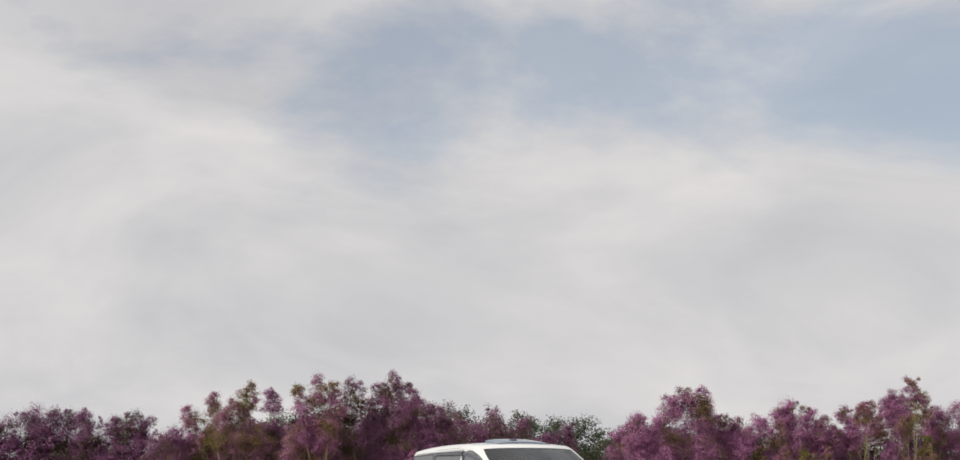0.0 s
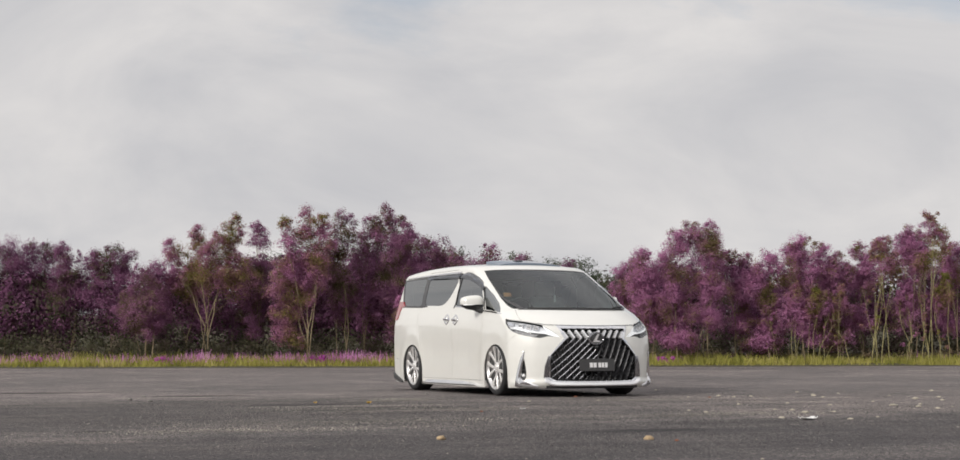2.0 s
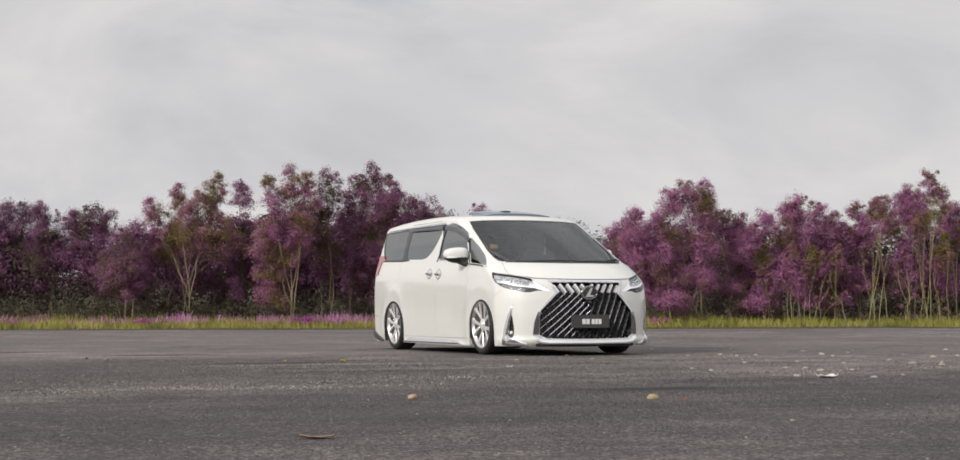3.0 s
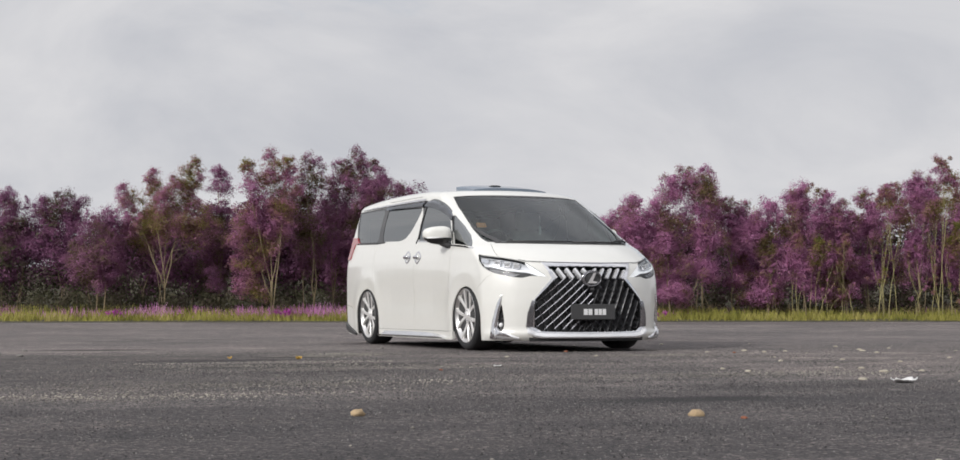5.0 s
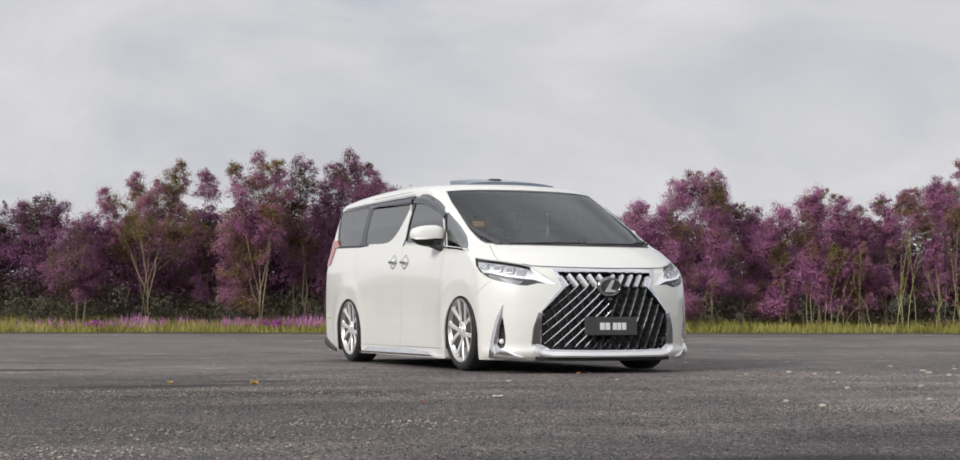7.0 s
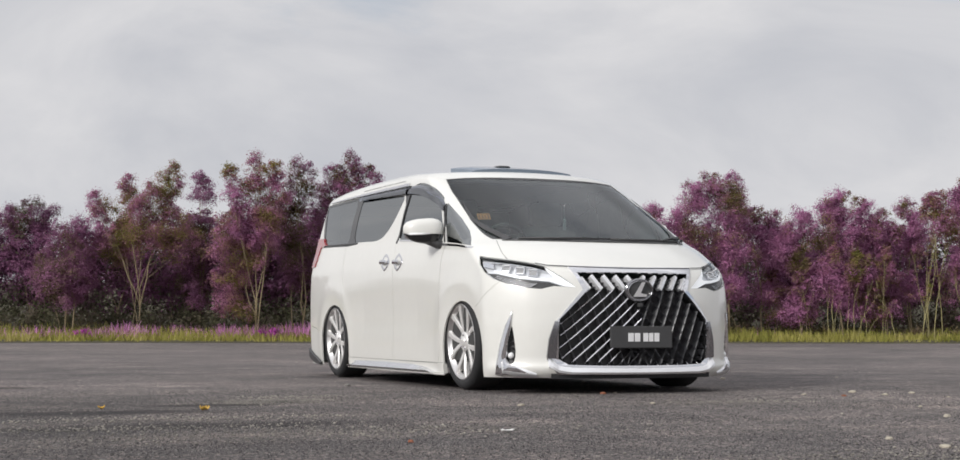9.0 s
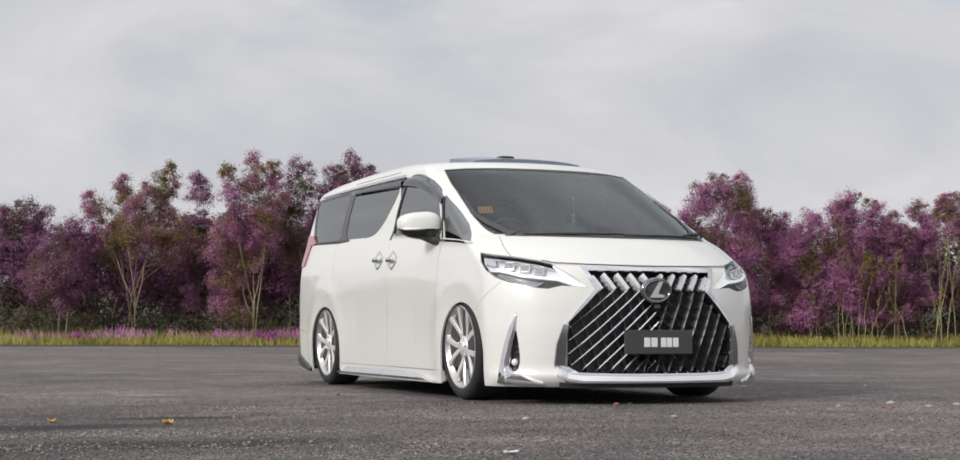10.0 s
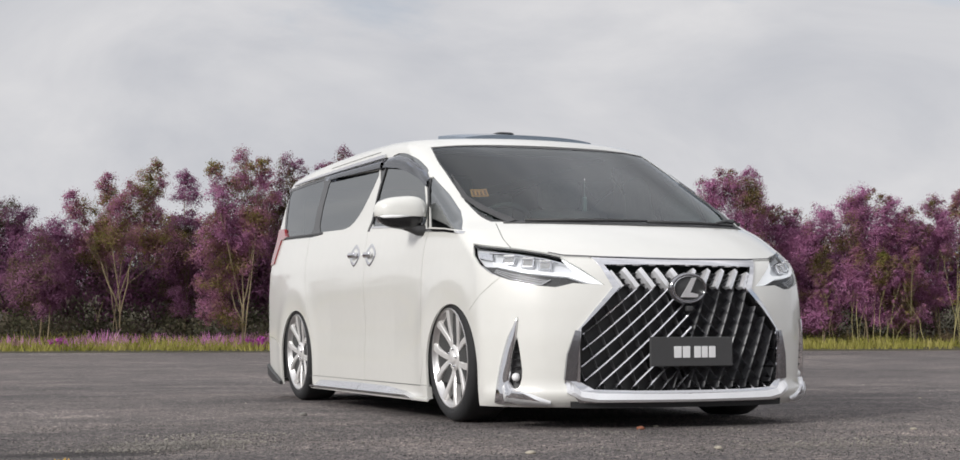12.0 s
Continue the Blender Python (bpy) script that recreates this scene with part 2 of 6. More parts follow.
def leaf_material(name, stops, through=0.25, patch=0.95, spread=0.14):
    """Leaves whose hue drifts in patches over the plants and whose brightness changes from leaf to leaf."""
    m = bpy.data.materials.new(name)
    m.use_nodes = True
    b = bsdf(m)
    b.inputs["Roughness"].default_value = 0.8
    b.inputs["Specular IOR Level"].default_value = 0.15
    geo = node(m, "ShaderNodeNewGeometry")
    big = node(m, "ShaderNodeTexNoise", Scale=patch, Detail=4.0, Roughness=0.65)
    link(m, geo, "Position", big, "Vector")
    s = node(m, "ShaderNodeMath")
    s.operation = "MULTIPLY_ADD"
    link(m, geo, "Random Per Island", s, 0)
    s.inputs[1].default_value = spread
    link(m, big, "Fac", s, 2)
    wide = node(m, "ShaderNodeMapRange")
    wide.inputs["From Min"].default_value, wide.inputs["From Max"].default_value = 0.30 + spread * .25, 0.70 + spread * .75
    link(m, s, 0, wide, "Value")
    r = ramp(m, wide, "Result", stops)
    swap = node(m, "ShaderNodeMath")
    swap.operation = "FRACT"
    far = node(m, "ShaderNodeMath")
    far.operation = "MULTIPLY"
    far.inputs[1].default_value = 7.31
    link(m, geo, "Random Per Island", far, 0)
    link(m, far, 0, swap, 0)
    tone = ramp(m, swap, 0, [(0.0, (0.88, 0.88, 0.88)), (1.0, (1.12, 1.12, 1.12))])
    c = mixed(m, 1.0, r.outputs["Color"], tone.outputs["Color"], "MULTIPLY")
    m.node_tree.links.new(c, b.inputs["Base Color"])
    tr = node(m, "ShaderNodeBsdfTranslucent")
    m.node_tree.links.new(c, tr.inputs["Color"])
    mx = node(m, "ShaderNodeMixShader", Fac=through)
    link(m, b, "BSDF", mx, 1)
    link(m, tr, "BSDF", mx, 2)
    link(m, mx, "Shader", m.node_tree.nodes["Material Output"], "Surface")
    return m


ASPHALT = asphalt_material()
SOIL = worn(shade("soil", (0.075, 0.068, 0.042), 0.95), 1.5, 0.5, bump=0.6, bump_scale=12)
BARK = worn(shade("pale_bark", (0.27, 0.215, 0.130), 0.9), 3.0, 0.35, bump=0.5, bump_scale=30)
PURPLE = leaf_material("dusky_purple_blossom", [(0.0, (0.120, 0.122, 0.045)), (0.31, (0.190, 0.145, 0.080)), (0.46, (0.314, 0.141, 0.241)), (0.75, (0.402, 0.183, 0.319)), (1.0, (0.505, 0.258, 0.419))], 0.45)
MAGENTA = leaf_material("bright_purple_blossom", [(0.0, (0.170, 0.160, 0.055)), (0.31, (0.280, 0.205, 0.105)), (0.46, (0.417, 0.184, 0.323)), (0.72, (0.546, 0.243, 0.426)), (1.0, (0.680, 0.364, 0.544))], 0.45)
OLIVE = leaf_material("olive_and_mauve_leaves", [(0.0, (0.160, 0.180, 0.050)), (0.33, (0.320, 0.260, 0.088)), (0.47, (0.381, 0.189, 0.225)), (0.75, (0.484, 0.208, 0.372)), (1.0, (0.577, 0.296, 0.471))], 0.45)
PALEBARK = worn(shade("yellow_pale_bark", (0.36, 0.32, 0.15), 0.9), 3.0, 0.3, bump=0.4, bump_scale=30)
# PURPLE darkened: the shade on left and back trees is in the colour
SHADED = leaf_material("shade_darkened_mauve_and_green_leaves", [(0.0, (0.105, 0.112, 0.050)), (0.24, (0.160, 0.120, 0.085)), (0.38, (0.252, 0.111, 0.201)), (0.75, (0.330, 0.145, 0.265)), (1.0, (0.412, 0.202, 0.339))], 0.45)
UNDER = leaf_material("dark_green_undergrowth", [(0.1, (0.085, 0.092, 0.050)), (0.55, (0.135, 0.125, 0.080)), (1.0, (0.22, 0.150, 0.150))], 0.5, 0.75, 0.12)
DRY = leaf_material("dry_brown_brush", [(0.0, (0.160, 0.150, 0.075)), (0.5, (0.270, 0.205, 0.130)), (1.0, (0.38, 0.29, 0.19))], 0.4, 1.2, 0.3)
# leaf colour lowered to the shade under the crowns
DARKLEAF = leaf_material("shade_darkened_purple_undergrowth", [(0.1, (0.062, 0.072, 0.036)), (0.5, (0.095, 0.092, 0.058)), (1.0, (0.20, 0.115, 0.155))], 0.5)
GREEN = leaf_material("far_green_leaves", [(0.1, (0.060, 0.078, 0.048)), (0.6, (0.125, 0.148, 0.092)), (1.0, (0.24, 0.18, 0.19))], 0.4)
GRASS = leaf_material("yellow_green_grass", [(0.1, (0.17, 0.18, 0.040)), (0.55, (0.36, 0.34, 0.085)), (1.0, (0.52, 0.45, 0.18))])
FLOWER = leaf_material("pink_wildflowers", [(0.1, (0.46, 0.16, 0.37)), (0.6, (0.64, 0.28, 0.55)), (1.0, (0.76, 0.46, 0.66))])
VIVID = leaf_material("vivid_magenta_flowers", [(0.1, (0.34, 0.06, 0.28)), (0.6, (0.55, 0.12, 0.46)), (1.0, (0.70, 0.25, 0.60))])
STONE = worn(shade("buff_stone", (0.42, 0.31, 0.185), 0.9), 8.0, 0.3, bump=0.5)
PAPER = worn(shade("white_paper", (0.75, 0.74, 0.72), 0.8), 6.0, 0.12)


# ---- mesh helpers ----
def mesh(name, verts, faces, smooth=False):
    me = bpy.data.meshes.new(name)
    me.from_pydata([tuple(v) for v in verts], [], [tuple(f) for f in faces])
    me.update()
    if smooth:
        me.polygons.foreach_set("use_smooth", [True] * len(me.polygons))
    return me


def quads(name, corners, normals=None):
    """A mesh of loose leaves; corners is n x 3 or 4 x 3. normals: one a leaf, for soft shading."""
    n, k = corners.shape[:2]
    me = bpy.data.meshes.new(name)
    me.vertices.add(k * n)
    me.vertices.foreach_set("co", np.ascontiguousarray(corners, np.float32).ravel())
    me.loops.add(k * n)
    me.loops.foreach_set("vertex_index", np.arange(k * n, dtype=np.int32))
    me.polygons.add(n)
    me.polygons.foreach_set("loop_start", np.arange(0, k * n, k, dtype=np.int32))
    me.update()
    me.validate()
    if normals is not None:
        me.polygons.foreach_set("use_smooth", [True] * n)
        me.normals_split_custom_set_from_vertices(np.repeat(normals, k, axis=0).tolist())
    return me


def part(name, me, material, parent=None, label="", smooth=None):
    """One mesh object of one material, under a thing or a part of it."""
    if isinstance(me, bmesh.types.BMesh):
        bm, me = me, bpy.data.meshes.new(name)
        bm.to_mesh(me)
        bm.free()
    if smooth:
        me.polygons.foreach_set("use_smooth", [True] * len(me.polygons))
    if material and not me.materials:
        me.materials.append(material)
    ob = new(name, me)
    ob.parent = parent
    if label:
        ob["label"] = label
    return ob


# ---- ground ----
EDGE_A, EDGE_B = np.array((-60.0, 51.6)), np.array((80.0, 7.6))   # the far edge of the asphalt
EDGE_WAY = (EDGE_B - EDGE_A) / np.linalg.norm(EDGE_B - EDGE_A)
EDGE_OUT = np.array((-EDGE_WAY[1], EDGE_WAY[0]))                   # away from the camera


def beyond(along, out):
    """A place on the plan: metres along the asphalt's far edge and metres past it."""
    p = EDGE_A + EDGE_WAY * along + EDGE_OUT * out
    return p[0], p[1]


def ground():
    n = 60
    g = np.sign(np.linspace(-1, 1, n)) * np.abs(np.linspace(-1, 1, n)) ** 2.5 * 1500
    verts = [(x, y, 0) for y in g for x in g]
    faces = [(j * n + i, j * n + i + 1, (j + 1) * n + i + 1, (j + 1) * n + i) for j in range(n - 1) for i in range(n - 1)]
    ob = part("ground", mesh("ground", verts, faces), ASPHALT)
    tagged(ob, "wide worn grey asphalt lot with dusty patches", "ground", kind="structure")


def verge():
    """The raised grass verge behind the asphalt, with an uneven front edge, and an added bank behind the trees."""
    rng = np.random.default_rng(3)
    verts, faces = [], []
    outs = [0, .08, .5, 1.5, 4, 12, 15, 160, 600]
    n = 280
    for i in range(n):
        a = -40 + i * .9
        jag = noise.noise((a * .7, 0, 0)) * .22 + noise.noise((a * 3.1, 5, 0)) * .09
        for k, o in enumerate(outs):
            x, y = beyond(a, o + jag * (k < 4))
            # the rise from 12 m out is added to block sky between the leaves
            z = (-.02, .035, .06, .08, .10, .6, 2.0, 2.4, 4)[k] + (noise.noise((a * .5, o, 2)) * .05 if k > 1 else 0)
            verts.append((x, y, z))
    m = len(outs)
    for i in range(n - 1):
        for k in range(m - 1):
            faces.append((i * m + k, (i + 1) * m + k, (i + 1) * m + k + 1, i * m + k + 1))
    ob = part("verge", mesh("verge", verts, faces), SOIL, smooth=True)
    tagged(ob, "low earth verge along the asphalt, overgrown, with an added bank behind the trees", "ground", kind="structure")


def blades(name, rng, along, out, height, width, lean=.35):
    """Corner arrays for upright blades."""
    n = len(along)
    base = EDGE_A + EDGE_WAY * along[:, None] + EDGE_OUT * out[:, None]
    a = rng.uniform(0, 2 * np.pi, n)
    side = np.stack([np.cos(a), np.sin(a), np.zeros(n)], 1) * (width / 2)[:, None]
    tip = np.stack([rng.normal(0, lean, n) * height, rng.normal(0, lean, n) * height, height], 1)
    b = np.concatenate([base, np.full((n, 1), .03)], 1)
    return np.stack([b - side, b + side, b + tip + side * .25, b + tip - side * .25], 1)


def grass():
    rng = np.random.default_rng(8)
    n = 52000
    along = rng.uniform(20, 130, n)
    out = rng.uniform(.05, 1, n) ** 1.3 * 3.6
    patchy = np.array([noise.noise((a * .35, o * .8, 4)) for a, o in zip(along, out)])
    height = (.14 + .20 * rng.random(n) + .16 * np.clip(patchy, -.5, 1)) * (.7 + .25 * out.clip(0, 2.5))
    keep = patchy > -.42
    ob = part("grass", quads("grass", blades("grass", rng, along[keep], out[keep], height[keep].clip(.05), rng.uniform(.015, .04, n)[keep])), GRASS)
    tagged(ob, "yellow-green uneven tall grass along the asphalt edge", "grass", kind="stuff")
    rng = np.random.default_rng(12)
    n = 52000
    along = rng.uniform(20, 92, n)
    out = rng.uniform(.7, 3.4, n)
    dense = np.array([.8 * noise.noise((a * .25, 1, 9)) + 1.1 * noise.noise((a * 1.5, o * 1.2, 9)) for a, o in zip(along, out)])
    want = np.clip(.22 + dense * 1.5, 0, 1) * np.clip((75 - along) / 7, 0.015, 1)
    keep = rng.random(n) < want
    stalk = blades("flower", rng, along[keep], out[keep], rng.uniform(.14, .50, keep.sum()) * (.75 + .5 * np.clip(dense[keep], 0, 1)), rng.uniform(.014, .036, keep.sum()), .3)
    stalk[:, 0:2] = stalk[:, 0:2] * .45 + stalk[:, 2:4][:, ::-1] * .55
    ob = part("wildflowers", quads("wildflowers", stalk), FLOWER)
    tagged(ob, "pink flower spikes standing in the tall grass", "flowers", kind="stuff")


# ---- trees ----
def tube(path, radii, sides=6):
    """Verts and faces of a round limb along a path."""
    path = [Vector(p) for p in path]
    verts, faces = [], []
    for i, p in enumerate(path):
        d = (path[min(i + 1, len(path) - 1)] - path[max(i - 1, 0)]).normalized()
        a = d.orthogonal().normalized()
        b = d.cross(a)
        for k in range(sides):
            t = 2 * math.pi * k / sides
            verts.append(p + (a * math.cos(t) + b * math.sin(t)) * radii[i])
    for i in range(len(path) - 1):
        for k in range(sides):
            faces.append((i * sides + k, i * sides + (k + 1) % sides, (i + 1) * sides + (k + 1) % sides, (i + 1) * sides + k))
    faces.append(tuple(range(sides))[::-1])
    faces.append(tuple((len(path) - 1) * sides + k for k in range(sides)))
    return verts, faces


def limb_set():
    """Collects limbs into one mesh: gives the adding function and the finishing one."""
    verts, faces = [], []

    def add(path, radii, sides=6):
        v, f = tube(path, radii, sides)
        k = len(verts)
        verts.extend(v)
        faces.extend(tuple(i + k for i in q) for q in f)
    return add, lambda: mesh("trunk", verts, faces, True)


def foliage(rng, clumps, leaves, size, shape=None):
    """Leaf quads gathered in uneven clumps (centre, radius), and a normal for each that turns with its clump."""
    out, turned = [], []
    weight = np.array([r ** 2 for _, r in clumps])
    share = np.maximum(20, (leaves * weight / weight.sum()).astype(int))
    for (c, r), n in zip(clumps, share):
        d = rng.normal(0, 1, (n, 3))
        d /= np.linalg.norm(d, axis=1, keepdims=True)
        rad = r * rng.uniform(.10, 1.32, n) ** .7
        p = np.array(c) + d * rad[:, None] * np.array((1, 1, .92))
        out.append((shape or leaf_quads)(rng, p, d, size))
        nn = d + np.array((0, 0, .40))
        turned.append(nn / np.linalg.norm(nn, axis=1, keepdims=True))
    return np.concatenate(out), np.concatenate(turned)


def leaf_quads(rng, p, d, size):
    """Small pointed leaves at the places p, roughly square to the ways d."""
    n = len(p)
    axis = d + rng.normal(0, .42, (n, 3)) + np.array((0, 0, .25))
    axis /= np.linalg.norm(axis, axis=1, keepdims=True)
    u = np.cross(axis, rng.normal(0, 1, (n, 3)))
    u /= np.linalg.norm(u, axis=1, keepdims=True) + 1e-9
    v = np.cross(axis, u)
    s = size * rng.uniform(.6, 1.4, n)[:, None]
    u, v = u * s, v * s * .62
    return np.stack([p - u, p - v * .9, p + u, p + v], 1)


def leaf_blades(rng, p, d, size):
    """The same with three corners, for the fine blossom of the crowns."""
    q = leaf_quads(rng, p, d, size)
    return np.stack([q[:, 0], q[:, 1] * 1.1 - p * .1, q[:, 2] * .6 + q[:, 3] * .4], 1)


def puffs(rng, lumps, per_area, size):
    """Blossom in rounded lumps (centre, radius), each made of smaller ones: full above, thin and open below."""
    out, turned = [], []
    for c, r in lumps:
        c = np.array(c)
        for _ in range(rng.integers(6, 10)):
            w = rng.normal(0, 1, 3) + np.array((0, 0, .35))
            w /= np.linalg.norm(w)
            rs = r * rng.uniform(.40, .66)
            cs = c + w * r * rng.uniform(.50, .82) * np.array((1, 1, .85))
            n = int(per_area * rs * rs * rng.uniform(.75, 1.25)) + 12
            d = rng.normal(0, 1, (n, 3))
            d /= np.linalg.norm(d, axis=1, keepdims=True)
            keep = rng.random(n) < np.clip(.78 + d[:, 2] * .9, .28, 1)
            d = d[keep]
            n = len(d)
            p = cs + d * (rs * rng.uniform(.15, 1.45, n) ** .85)[:, None]
            out.append(leaf_blades(rng, p, d, size))
            nn = d * .55 + w * .70 + np.array((0, 0, .42))
            turned.append(nn / np.linalg.norm(nn, axis=1, keepdims=True))
    return np.concatenate(out), np.concatenate(turned)


ALONG, DEEP = np.array((*EDGE_WAY, 0.0)), np.array((*EDGE_OUT, 0.0))
TREE_LABELS = {"L": "leafy tree with rounded lumps of dusky purple blossom", "R": "leafy tree covered in bright purple blossom",
               "F": "tree with olive and mauve crown on pale forked stems", "P": "slender tree with many pale yellow stems and thin mauve crown",
               "B": "purple tree standing behind the front row, leaf colour darkened for shade", "M": "tree with purple blossom farther back in the tree line",
               "S": "slim pale-stemmed sapling with sparse mauve leaves"}
tree_count = [0]


def grow(kind, x, y, material, *leaders, size=.028, rich=1.0):
    """A tree at (x, y) with a crown of leaders: metres along the tree line from the foot, top, half width and lower end of each."""
    tree_count[0] += 1
    rng = np.random.default_rng(900 + tree_count[0])
    root = tagged(new("tree"), TREE_LABELS[kind], "tree", "tree line")
    root.location = (x, y, .08)
    add, done = limb_set()
    girth = {"F": .018, "P": .013, "S": .011}.get(kind, .014)
    lumps, ends = [], []
    for dx, top, half, low in leaders:
        top += .10
        tall = top - low
        mid = np.array((0, 0, 0)) + ALONG * dx + DEEP * rng.normal(.1, half * .4)
        half *= 1.30
        count = max(6, int(4.2 * tall / half))
        own = []
        for k in range(count):
            h = (k + rng.uniform(.1, .9)) / count
            r = half * rng.uniform(.48, .88) * (1 - .22 * h)
            wide = half * (.92 - .50 * max(0, h - .5) / .5) * rng.uniform(.2, 1) ** .7
            a = rng.uniform(0, 2 * np.pi)
            c = mid + ALONG * (math.cos(a) * wide) + DEEP * (math.sin(a) * wide) + np.array((0, 0, low + r * .6 + h * (tall - r * 1.55)))
            own.append((tuple(c), r))
        # small sprays that break the outline
        for k in range(5):
            a, r = rng.uniform(0, 2 * np.pi), rng.uniform(.07, .13)
            wide = half * rng.uniform(.15, .75)
            c = mid + ALONG * (math.cos(a) * wide) + DEEP * (math.sin(a) * wide) + np.array((0, 0, top - r - abs(rng.normal(0, .30)) * tall - .12 * wide / half))
            own.append((tuple(c), r))
        lumps += own
        ends.append((mid, low, top, own))
    # lumps that close the crown between neighbouring leaders
    for (m0, l0, t0, _), (m1, l1, t1, _) in zip(ends, ends[1:]):
        if abs((m1 - m0) @ ALONG) < 1.3 and kind in "FLR":
            for _ in range(5):
                q = rng.uniform(.15, .85)
                c = m0 * (1 - q) + m1 * q + DEEP * rng.normal(0, .2)
                c[2] = rng.uniform(max(min(l0, l1), .6), max(min(t0, t1) - .45, .9))
                lumps.append((tuple(c), rng.uniform(.24, .38)))
    fork = np.array((rng.normal(0, .05), rng.normal(0, .05), rng.uniform(.8, 1.25)))
    for i, (mid, low, top, own) in enumerate(ends):
        if low < .7 and i:
            continue
        apart = kind in "PS" or i % 3 == 2
        tip = mid + np.array((0, 0, low + (top - low) * .8))
        foot = np.array((rng.normal(0, .16), rng.normal(0, .08), -.06)) if apart else np.array((0, 0, -.06))
        bend = rng.normal(0, .16, 2)
        path = []
        for k in range(10):
            t = k / 9
            if apart:
                p = foot + (tip - foot) * np.array((t ** 1.25, t ** 1.25, t))
            elif t < .3:
                p = foot + (fork - foot) * (t / .3)
            else:
                q = (t - .3) / .7
                p = fork + (tip - fork) * np.array((q ** .85, q ** .85, q))
            wave = math.sin(t * 6 + i) * (t > .3) * t
            path.append(tuple(p + ALONG * bend[0] * wave + DEEP * bend[1] * wave + rng.normal(0, .012, 3) * (t > .1)))
        r0 = girth * rng.uniform(.8, 1.15) * (1.15 if not apart else .85)
        add(path, [r0 * (1.15 - .88 * k / 9) for k in range(10)])
        for c, r in own[::2]:
            start = np.array(path[int(rng.integers(4, 9))])
            c = np.array(c)
            if c[2] < start[2] - .2:
                continue
            add([tuple(start), tuple(start * .5 + c * .5 + np.array((0, 0, -.06))), tuple(c)], [r0 * .34, r0 * .22, r0 * .08], 4)
    if kind in "PS":            # bare side stems
        for _ in range(4 if kind == "P" else 1):
            lean, high = rng.normal(0, .28), rng.uniform(1.5, 3.0) if kind == "P" else rng.uniform(.9, 1.6)
            path = [tuple(ALONG * (lean * t ** 1.4 + .03 * math.sin(t * 9)) - DEEP * .12 * t + np.array((0, 0, -.06 + high * t))) for t in np.linspace(0, 1, 8)]
            r0 = girth * rng.uniform(.55, .8)
            add(path, [r0 * (1.1 - .85 * k / 7) for k in range(8)], 5)
            for k in (3, 4, 5, 6):
                p = np.array(path[k])
                q = p + ALONG * rng.normal(0, .16) + np.array((0, 0, rng.uniform(.15, .4)))
                add([tuple(p), tuple(q)], [r0 * .4, r0 * .12], 4)
                lumps.append((tuple(q), rng.uniform(.05, .09)))
    part("trunk", done(), PALEBARK if kind in "PS" else BARK, root)
    part("crown", quads("crown", *puffs(rng, lumps, 3600 * rich * (.028 / size) ** 2, size)), material, root)
    return root


